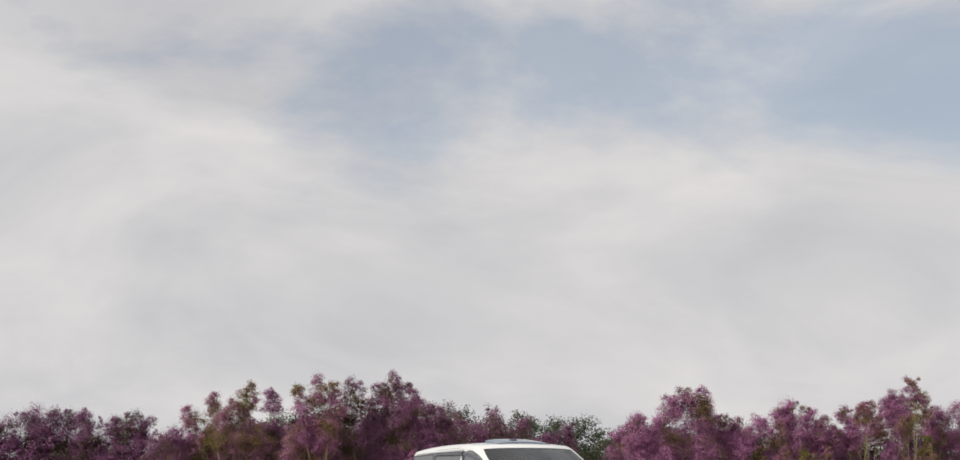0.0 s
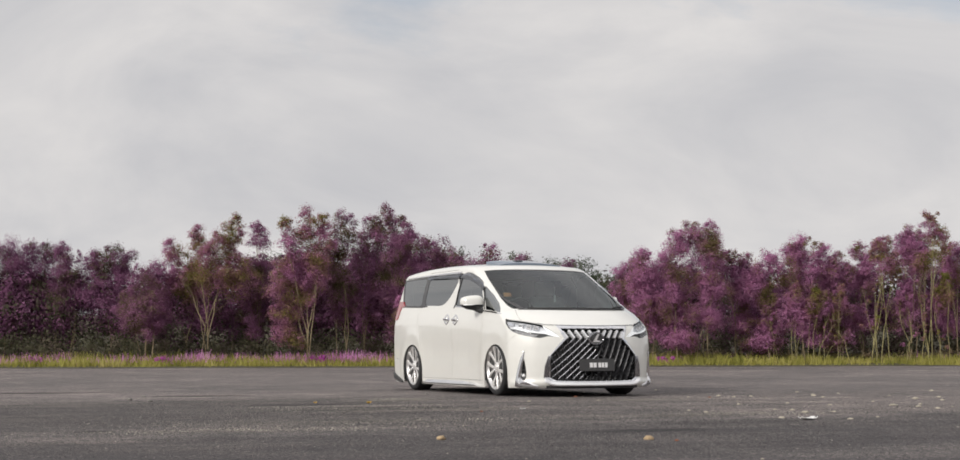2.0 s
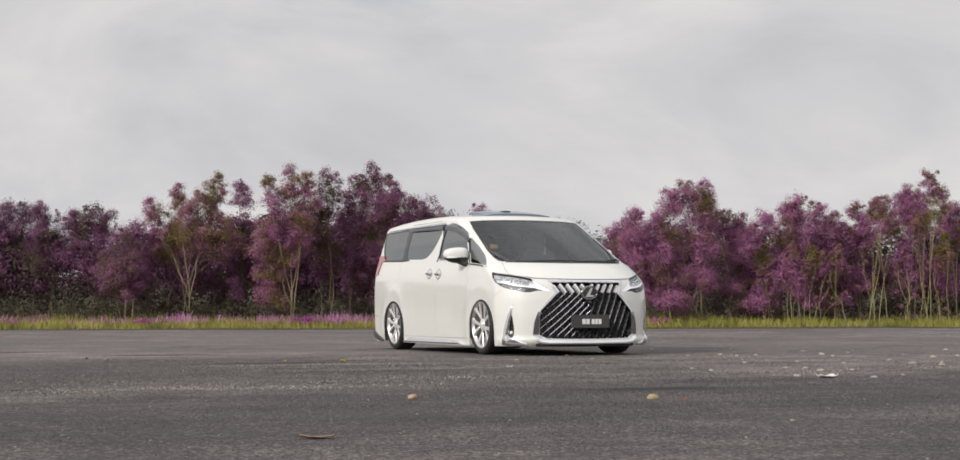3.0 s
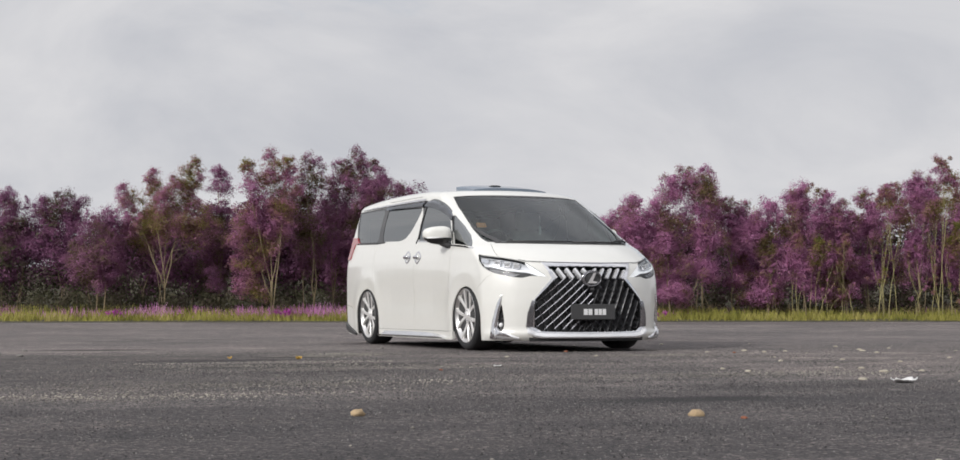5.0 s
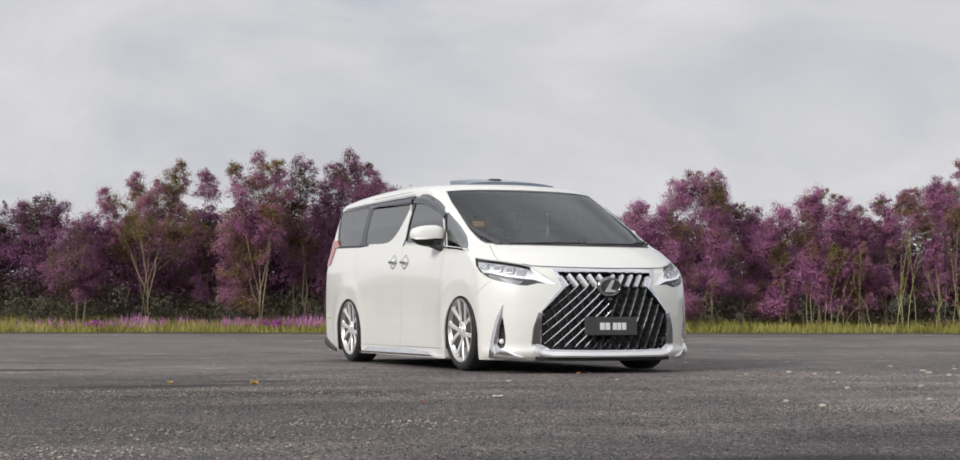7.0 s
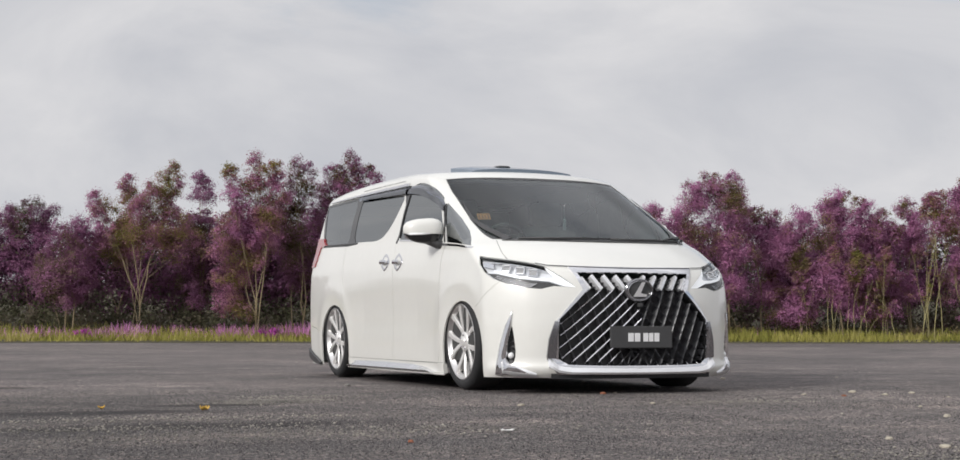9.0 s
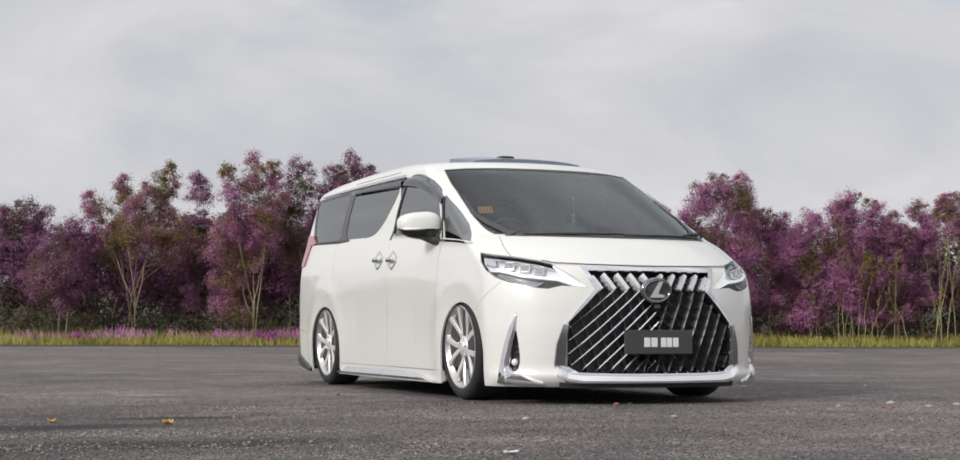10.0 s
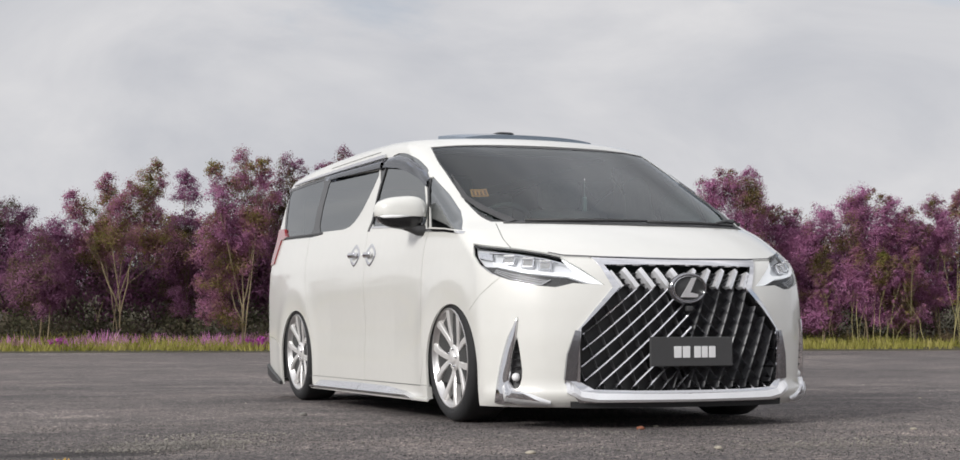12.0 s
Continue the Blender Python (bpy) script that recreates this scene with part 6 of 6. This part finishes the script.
sunroof = part("sunroof", roof_glass(), ROOFGLASS, van, "raised dark glass sunroof panel")
_pod = bmesh.new()
bmesh.ops.create_uvsphere(_pod, u_segments=24, v_segments=12, radius=1)
for _v in _pod.verts:
    _v.co = Vector((math.copysign(abs(_v.co.x) ** .55, _v.co.x) * .062 - .06, math.copysign(abs(_v.co.y) ** .6, _v.co.y) * .07 + 1.26, 1.704 + _v.co.z * .012))
part("roof_aerial_pod", _pod, BLACK, van, "small black pod on the roof", smooth=True)

# ---- wipers ----
for pts in ([(-.60, -.32, 1.038), (-.20, -.43, 1.040), (.10, -.44, 1.041)], [(.05, -.445, 1.037), (.40, -.385, 1.040), (.64, -.29, 1.040)]):
    q = [Vector((math.copysign(a[0], p[0]), a[1], a[2])) for p, a in zip(pts, lie([(-abs(p[0]), p[1], p[2]) for p in pts], .012))]
    v, f = tube(q, [.008, .009, .006], 6)
    part("wiper", mesh("wiper", v, f, True), BLACK, van)
for side in ("right", "left"):
    part("cowl", ribbon("cowl", [(-.70, -.27, 1.033), (-.4, -.395, 1.027), (-.001, -.455, 1.024)], .014, .001, .003, side), BLACK, van)
    part("windscreen_corner", ribbon("windscreen_corner", [(-.655, -.288, 1.042), (-.728, -.050, 1.128), (-.762, .127, 1.203), (-.725, .42, 1.352)], [.060, .042, .026, .006], .002, .003, side), BLACK, van, "black corner of the windscreen")
q = [Vector((-a[0], a[1], a[2])) for a in lie([(-.50, -.375, 1.038), (-.619, -.273, 1.060), (-.70, -.20, 1.066), (-.715, -.25, 1.044)], .018)]
v, f = tube(q, [.007, .011, .013, .012], 6)
part("wiper_arm", mesh("wiper_arm", v, f, True), BLACK, van)

# ---- cabin ----


def lining():
    us = np.linspace(0, _round[-1], 90)
    zs = np.linspace(.2, .97, 10)
    p = onskin(np.array([(u, z) for z in zs for u in us]))
    p = p - upright(p) * .05
    p[:, 1] = np.maximum(p[:, 1], -.20)
    n = len(us)
    f = [(j * n + i, j * n + i + 1, (j + 1) * n + i + 1, (j + 1) * n + i) for j in range(len(zs) - 1) for i in range(n - 1)]
    v = np.concatenate([p, p * np.array((-1, 1, 1))])
    k = len(p)
    return mesh("lining", v, f + [tuple(i + k for i in q[::-1]) for q in f])


part("cabin_lining", lining(), CABIN, van, "dark door trim and cabin lining")
part("headliner", box_bm((1.24, 2.4, .02), (0, 2.40, 1.565), .008), CABIN, van)
part("dashboard", box_bm((1.50, .62, .30), (0, .12, .88), .08, 3), CABIN, van, smooth=True)
part("rear_partition", box_bm((1.45, .04, 1.2), (0, 3.45, .85), .01), CABIN, van)
for row, ys in (("front", .95), ("rear", 2.05)):
    for x in (-.37, .37):
        seat = part("seat", box_bm((.50, .50, .20), (x, ys, .55), .06, 3), LEATHER, van, "grey leather seat", smooth=True)
        part("backrest", box_bm((.50, .16, .66), (0, 0, 0), .06, 3, None), LEATHER, seat, smooth=True).matrix_basis = pose(x, ys + .30, .92, -12, 0, 0)
        part("headrest", box_bm((.27, .10, .19), (x, ys + .40, 1.345), .04, 3), LEATHER, seat, smooth=True)
v, f = tube([(-.37 + .19 * math.cos(t), .50 - .06 * math.sin(t), 1.02 + .17 * math.sin(t)) for t in np.linspace(0, 2 * math.pi, 25)], [.016] * 25, 8)
part("steering_wheel", mesh("steering_wheel", v, f, True), CABIN, van)
v, f = tube([(-.02, .17, 1.33), (-.02, .17, 1.24), (-.02, .17, 1.23)], [.002, .002, .003], 5)
cord = part("hanging_tassel", mesh("hanging_tassel", v, f), PLATEWHITE, van, "white tassel hanging behind the windscreen")
part("tassel", box_bm((.022, .022, .085), (-.02, .17, 1.185), .006), PLATEWHITE, cord)
_st = lie([(-.730, .135, 1.256), (-.642, .105, 1.256), (-.642, .070, 1.208), (-.730, .100, 1.208)], -.008)
sticker = part("sticker", slab("sticker", _st, (0, .001, 0)), STICKERBASE, van, "small brown and orange windscreen sticker")
_sa, _sb, _sc, _sd = (Vector(p) for p in _st)
for u0, u1, v0, v1 in ((0, 1, 0, .10), (0, 1, .90, 1), (0, .07, .1, .9), (.93, 1, .1, .9), (.22, .32, .25, .8), (.46, .54, .25, .8), (.68, .78, .25, .8), (.22, .78, .18, .28)):
    q = [(_sa.lerp(_sb, u)).lerp(_sd.lerp(_sc, u), w) + Vector((0, -.0015, .001)) for u, w in ((u0, v0), (u1, v0), (u1, v1), (u0, v1))]
    part("bar", slab("bar", q, (0, .001, 0)), STICKER, sticker)

# ---- wheels ----
RIM_R = .266


def spoke_bm(mid):
    """A forked spoke: two flat arms that leave the hub together and part towards the rim, dished inward at the hub."""
    bm = bmesh.new()
    for s in (-1, 1):
        centre, rows = [], []
        for t in np.linspace(0, 1, 9):
            r, a = .046 + .209 * t, mid + s * (.05 + .295 * t ** .7)
            centre.append((Vector((0, math.cos(a), math.sin(a))) * r, r, t))
        for i, (p, r, t) in enumerate(centre):
            along = (centre[min(i + 1, 8)][0] - centre[max(i - 1, 0)][0]).normalized()
            e = Vector((1, 0, 0)).cross(along)
            x = float(np.interp(r, [.045, .10, .18, .255], [.026, .022, .010, .002]))
            w, d = float(np.interp(t, [0, .3, .8, 1], [.0165, .0170, .0185, .0230])), float(np.interp(t, [0, 1], [.045, .030]))
            rows.append([bm.verts.new(p + e * (w * q) + Vector((h, 0, 0))) for q, h in ((-.92, x + d), (-1, x + .005), (-.72, x), (.72, x), (1, x + .005), (.92, x + d))])
        for a, b in zip(rows, rows[1:]):
            for i in range(5):
                bm.faces.new((a[i], a[i + 1], b[i + 1], b[i]))
            bm.faces.new((a[5], a[0], b[0], b[5]))
        bm.faces.new(rows[0][::-1])
        bm.faces.new(rows[-1])
    bmesh.ops.recalc_face_normals(bm, faces=bm.faces)
    return bm


def to_mesh(bm, name, material, smooth=False):
    me = bpy.data.meshes.new(name)
    bm.to_mesh(me)
    bm.free()
    me.materials.append(material)
    if smooth:
        me.polygons.foreach_set("use_smooth", [True] * len(me.polygons))
    return me


W_RIM = lathe([(.000, RIM_R), (-.004, RIM_R - .003), (-.004, RIM_R - .010), (.002, RIM_R - .013), (.016, RIM_R - .018), (.020, RIM_R - .026), (.030, RIM_R - .032)], 72)
W_BARREL = lathe([(.030, RIM_R - .032), (.050, RIM_R - .040), (.10, RIM_R - .044), (.20, RIM_R - .030), (.215, RIM_R - .004)], 72)
W_TYRE = lathe([(.004, RIM_R - .004), (-.006, RIM_R + .006), (-.010, .292), (-.006, .312), (.006, .326), (.022, .3335), (.12, .335), (.20, .3335), (.225, .318), (.228, .285), (.215, RIM_R - .004)], 72)
W_DISC = lathe([(.095, .05), (.095, .175), (.118, .175), (.118, .05)], 48)
W_HUB = lathe([(.055, .072), (.024, .070), (.018, .062), (.018, .036), (.012, .033), (.008, .026), (.007, .0005)], 40)
W_BACK = lathe([(.19, .245), (.192, .001)], 32)
W_NUT = lathe([(.020, .0075), (.008, .0075), (.006, .001)], 8)
# back plate takes the rubber black to stand for shade between the spokes
for me, mt in ((W_RIM, LIP), (W_BARREL, BARREL), (W_TYRE, RUBBER), (W_DISC, DISC), (W_HUB, ALLOY), (W_BACK, RUBBER), (W_NUT, CHROME)):
    me.materials.append(mt)
W_SPOKES = [to_mesh(spoke_bm(radians(-7 + 72 * j)), "spoke", ALLOY) for j in range(5)]
W_CALIPER = to_mesh(box_bm((.06, .10, .20), (.105, .16, .02), .02), "caliper", BARREL)
for y0 in (0.0, 3.0):
    for k in (-1, 1):
        place = pose(k * .893, y0, .335, 0, 0, 0) @ (Matrix.Identity(4) if k < 0 else Matrix.Rotation(math.pi, 4, "Z")) @ pose(0, 0, 0, 0, -2.2, 0)
        wheel = part("wheel", W_RIM, None, van, "polished alloy wheel with five forked spokes")
        wheel.matrix_basis = place
        part("tyre", W_TYRE, None, wheel, "thin black low-profile tyre")
        part("barrel", W_BARREL, None, wheel, "inner barrel of the rim, colour darkened for shade")
        part("brake_disc", W_DISC, None, wheel)
        part("hub", W_HUB, None, wheel)
        part("back_plate", W_BACK, None, wheel)
        part("caliper", W_CALIPER, None, wheel)
        for me in W_SPOKES:
            part("spoke", me, None, wheel)
        for j in range(5):
            nut = part("wheel_nut", W_NUT, None, wheel)
            nut.matrix_basis = pose(0, .048 * math.cos(radians(29 + 72 * j)), .048 * math.sin(radians(29 + 72 * j)))


# ---- loose things on the asphalt ----
def pebble(rng, size, flat=.6):
    bm = bmesh.new()
    bmesh.ops.create_icosphere(bm, subdivisions=2, radius=1)
    sx, sy = size * rng.uniform(.8, 1.25), size * rng.uniform(.6, .9)
    k = rng.uniform(0, 50)
    for v in bm.verts:
        n = 1 + .35 * noise.noise(v.co * 1.3 + Vector((k, 0, 0))) + .12 * noise.noise(v.co * 3.5 + Vector((0, k, 0)))
        v.co = Vector((v.co.x * sx * n, v.co.y * sy * n, max(v.co.z, -.55) * size * flat * n))
    return bm


def loose_stone(x, y, size, material, label, flat=.6, name="stone", category="stone"):
    rng = np.random.default_rng(int(abs(x * 1000) + abs(y * 77)))
    ob = part(name, pebble(rng, size, flat), material, smooth=True)
    ob.location = (x, y, size * flat * .45)
    ob.rotation_euler = (0, 0, rng.uniform(0, 6))
    tagged(ob, label, category, "loose stones" if name == "stone" else "")


PALE = worn(shade("pale_stone", (0.40, 0.36, 0.29), 0.9), 9.0, 0.25, bump=0.4)
RUST = worn(shade("red_brown_chip", (0.24, 0.09, 0.05), 0.85), 9.0, 0.3)
YELLOW = worn(shade("yellow_leaf", (0.55, 0.34, 0.06), 0.7), 9.0, 0.25)
BROWN = worn(shade("dry_leaf", (0.24, 0.16, 0.10), 0.8), 12.0, 0.3)
GREY = worn(shade("grey_stone", (0.20, 0.19, 0.175), 0.9), 9.0, 0.3, bump=0.4)
for x, y, s in ((-4.75, -8.56, .036), (-3.57, -9.05, .034)):
    loose_stone(x, y, s, STONE, "buff fist-sized stone lying on the asphalt", .5)
for x, y, s in ((-1.17, -6.77, .036), (-.17, -5.37, .034), (-1.09, -5.11, .030), (-1.16, -5.54, .034), (.15, -3.90, .034), (-.38, -5.90, .040), (-.07, -5.88, .032), (-.80, -7.18, .030), (1.38, -4.76, .046), (1.39, -5.14, .036)):
    loose_stone(x, y, s * .85, PALE, "pale flat stone lying on the asphalt", .34)
for x, y, s in ((2.85, -3.15, .050), (1.44, -1.29, .036), (1.72, -1.56, .030), (2.73, -1.32, .032), (-.60, -2.25, .028), (-1.39, -2.18, .030), (-.37, -6.94, .024), (.79, -3.79, .028), (.92, -4.35, .026), (2.84, -3.64, .032), (5.11, -.50, .05), (.91, -1.51, .026), (-3.87, -10.84, .014)):
    loose_stone(x, y, s * .8, PALE, "small pale stone lying on the asphalt", .4)
_rng = np.random.default_rng(63)
for _ in range(30):
    loose_stone(_rng.uniform(-.6, 6.2), _rng.uniform(-5.8, 1.5), _rng.uniform(.012, .030), PALE, "small pale stone lying on the asphalt", .4)
for x, y, s in ((-5.24, .05, .045), (-5.11, -.48, .036), (-1.42, .95, .032), (-5.91, -4.63, .022), (-4.89, 1.17, .03), (-4.13, -5.11, .022)):
    loose_stone(x, y, s * .75, GREY, "grey stone lying on the asphalt", .6)
for x, y, s in ((-3.48, -9.24, .014), (-.28, -.98, .024), (1.05, -1.75, .016), (-2.9, -4.6, .016)):
    loose_stone(x, y, s, RUST, "small red-brown chip on the asphalt", .5, "chip", "debris")


def flat_scrap(name, x, y, length, width, material, label, category, lift=.02, turn=0.0):
    """A curled thin sheet lying on the ground."""
    rng = np.random.default_rng(int(abs(x * 531) + abs(y * 97)))
    n, m = 13, 7
    v = []
    for j in range(m):
        for i in range(n):
            s, t = i / (n - 1) * 2 - 1, j / (m - 1) * 2 - 1
            w = width * math.sqrt(max(.04, 1 - s * s * .92)) * (1 + .2 * noise.noise((s * 3, x, 1)))
            v.append((s * length / 2, t * w / 2, .004 + lift * (s * s * .7 + t * t * .5 + .4 * noise.noise((s * 2, t * 2, x)))))
    f = [(j * n + i, j * n + i + 1, (j + 1) * n + i + 1, (j + 1) * n + i) for j in range(m - 1) for i in range(n - 1)]
    me = mesh(name, v, f, True)
    bm = bmesh.new()
    bm.from_mesh(me)
    bmesh.ops.solidify(bm, geom=list(bm.faces), thickness=.0012)
    bm.to_mesh(me)
    bm.free()
    lowest = min(q.co.z for q in me.vertices)
    ob = part(name, me, material)
    ob.location, ob.rotation_euler = (x, y, -lowest + .001), (0, 0, turn)
    tagged(ob, label, category)


flat_scrap("paper_scrap", -1.16, -7.13, .19, .10, PAPER, "crumpled white paper scrap on the asphalt", "litter", .022, .3)
flat_scrap("paper_scrap", -2.34, -4.22, .06, .04, PAPER, "small shiny white wrapper on the asphalt", "litter", .012, .2)
flat_scrap("dry_leaf", -5.98, -10.99, .13, .06, BROWN, "curled brown dry leaf on the asphalt", "leaf", .012, -.3)
flat_scrap("yellow_leaf", -3.14, -2.06, .058, .045, YELLOW, "fallen yellow leaf on the asphalt", "leaf", .02, .8)
flat_scrap("yellow_leaf", -3.62, -1.73, .035, .025, YELLOW, "fallen yellow leaf on the asphalt", "leaf", .015, .1)


def gravel():
    """Fine pale chippings, thick in some streaks and thin elsewhere."""
    rng = np.random.default_rng(41)
    spots = [(-2.52, -1.08, .20, .09, 1100), (-2.25, -.63, .30, .12, 500), (-.12, -2.19, .42, .20, 1000), (-.31, -1.25, .3, .1, 140), (-1.55, -5.90, .75, .22, 1800), (-3.0, -3.95, .85, .20, 1700),
             (-3.9, -3.38, .5, .14, 800), (-2.68, -1.36, .20, .07, 800), (-4.9, -5.92, .8, .3, 1200), (-5.6, -6.95, .75, .22, 1500), (-4.4, -6.1, .6, .2, 900), (-3.4, -2.75, .8, .12, 900), (-.9, -1.2, .5, .12, 160), (1.6, -4.4, 1.6, .8, 420), (3.6, -2.2, 1.6, .8, 380)]
    pts = [np.stack([rng.normal(x, a, n), rng.normal(y, b, n)], 1) for x, y, a, b, n in spots]
    wide = np.stack([rng.uniform(-11, 11, 9000), rng.uniform(-14, 9, 9000)], 1)
    thick = np.array([noise.noise((x * .5, y * .8, 3)) + .6 * noise.noise((x * 1.7, y * 2.4, 8)) for x, y in wide])
    wide = wide[(thick > .18) | (rng.random(len(wide)) < .10)]
    p = np.concatenate(pts + [wide])
    n = len(p)
    s = .0026 + .0065 * rng.random(n) ** 3
    base = np.array([(1, 0, 0), (0, 1, 0), (-1, 0, 0), (0, -1, 0), (0, 0, .55), (0, 0, -.4)])
    tri = np.array([(0, 1, 4), (1, 2, 4), (2, 3, 4), (3, 0, 4), (1, 0, 5), (2, 1, 5), (3, 2, 5), (0, 3, 5)])
    a = rng.uniform(0, 6.28, n)
    shape = base[None] * s[:, None, None] * rng.uniform(.7, 1.4, (n, 6, 1))
    c, d = np.cos(a)[:, None], np.sin(a)[:, None]
    v = np.stack([shape[..., 0] * c - shape[..., 1] * d, shape[..., 0] * d + shape[..., 1] * c, shape[..., 2]], 2)
    v[..., 0] += p[:, 0:1]
    v[..., 1] += p[:, 1:2]
    v[..., 2] += (s * .35)[:, None]
    me = bpy.data.meshes.new("gravel")
    f = (tri[None] + (np.arange(n) * 6)[:, None, None]).reshape(-1, 3)
    me.vertices.add(6 * n)
    me.vertices.foreach_set("co", v.astype(np.float32).ravel())
    me.loops.add(3 * len(f))
    me.loops.foreach_set("vertex_index", f.astype(np.int32).ravel())
    me.polygons.add(len(f))
    me.polygons.foreach_set("loop_start", np.arange(0, 3 * len(f), 3, dtype=np.int32))
    me.update()
    m = leaf_material("pale_chippings", [(0.1, (0.13, 0.123, 0.115)), (0.6, (0.30, 0.278, 0.245)), (1.0, (0.50, 0.46, 0.39))], 0.0)
    tagged(part("gravel", me, m), "loose pale stone chippings on the asphalt", "gravel", kind="stuff")


gravel()


def aggregate():
    """Small dark stones standing out of the worn surface, closest together where it is most eroded."""
    rng = np.random.default_rng(90)
    n = 255000
    y = rng.normal(-5.0, 3.6, n)
    x = -2.4 + y * .18 + rng.normal(0, 2.6, n) + 1.0
    thick = np.array([noise.noise((a * .9, b * 1.6, 1)) for a, b in zip(x, y)])
    keep = (rng.random(n) < np.clip(.55 + thick * .9, .15, 1)) & (y < .5)
    for px, py, rx, ry in HOLLOWS:
        keep &= np.hypot((x - px) / rx, (y - py) / ry) > .55 + .45 * rng.random(n)
    x, y = x[keep], y[keep]
    n = len(x)
    s = rng.uniform(.0022, .0055, n)
    a = rng.uniform(0, 6.28, n)
    v = np.zeros((n, 4, 3))
    for k in range(3):
        r = s * rng.uniform(.7, 1.3, n)
        v[:, k, 0], v[:, k, 1], v[:, k, 2] = x + r * np.cos(a + k * 2.094), y + r * np.sin(a + k * 2.094), -.001
    v[:, 3, 0], v[:, 3, 1], v[:, 3, 2] = x + rng.normal(0, .2, n) * s, y + rng.normal(0, .2, n) * s, s * rng.uniform(.5, 1.2, n)
    f = (np.array([(0, 1, 3), (1, 2, 3), (2, 0, 3)])[None] + (np.arange(n) * 4)[:, None, None]).reshape(-1, 3)
    me = bpy.data.meshes.new("aggregate")
    me.vertices.add(4 * n)
    me.vertices.foreach_set("co", v.astype(np.float32).ravel())
    me.loops.add(3 * len(f))
    me.loops.foreach_set("vertex_index", f.astype(np.int32).ravel())
    me.polygons.add(len(f))
    me.polygons.foreach_set("loop_start", np.arange(0, 3 * len(f), 3, dtype=np.int32))
    me.update()
    m = leaf_material("grey_aggregate", [(0.0, (0.027, 0.025, 0.0255)), (0.55, (0.092, 0.086, 0.087)), (0.88, (0.165, 0.154, 0.152)), (1.0, (0.24, 0.225, 0.215))], 0.0, 1.2, 1.2)
    tagged(part("aggregate", me, m), "small grey stones standing out of the worn asphalt", "gravel", kind="stuff")


aggregate()
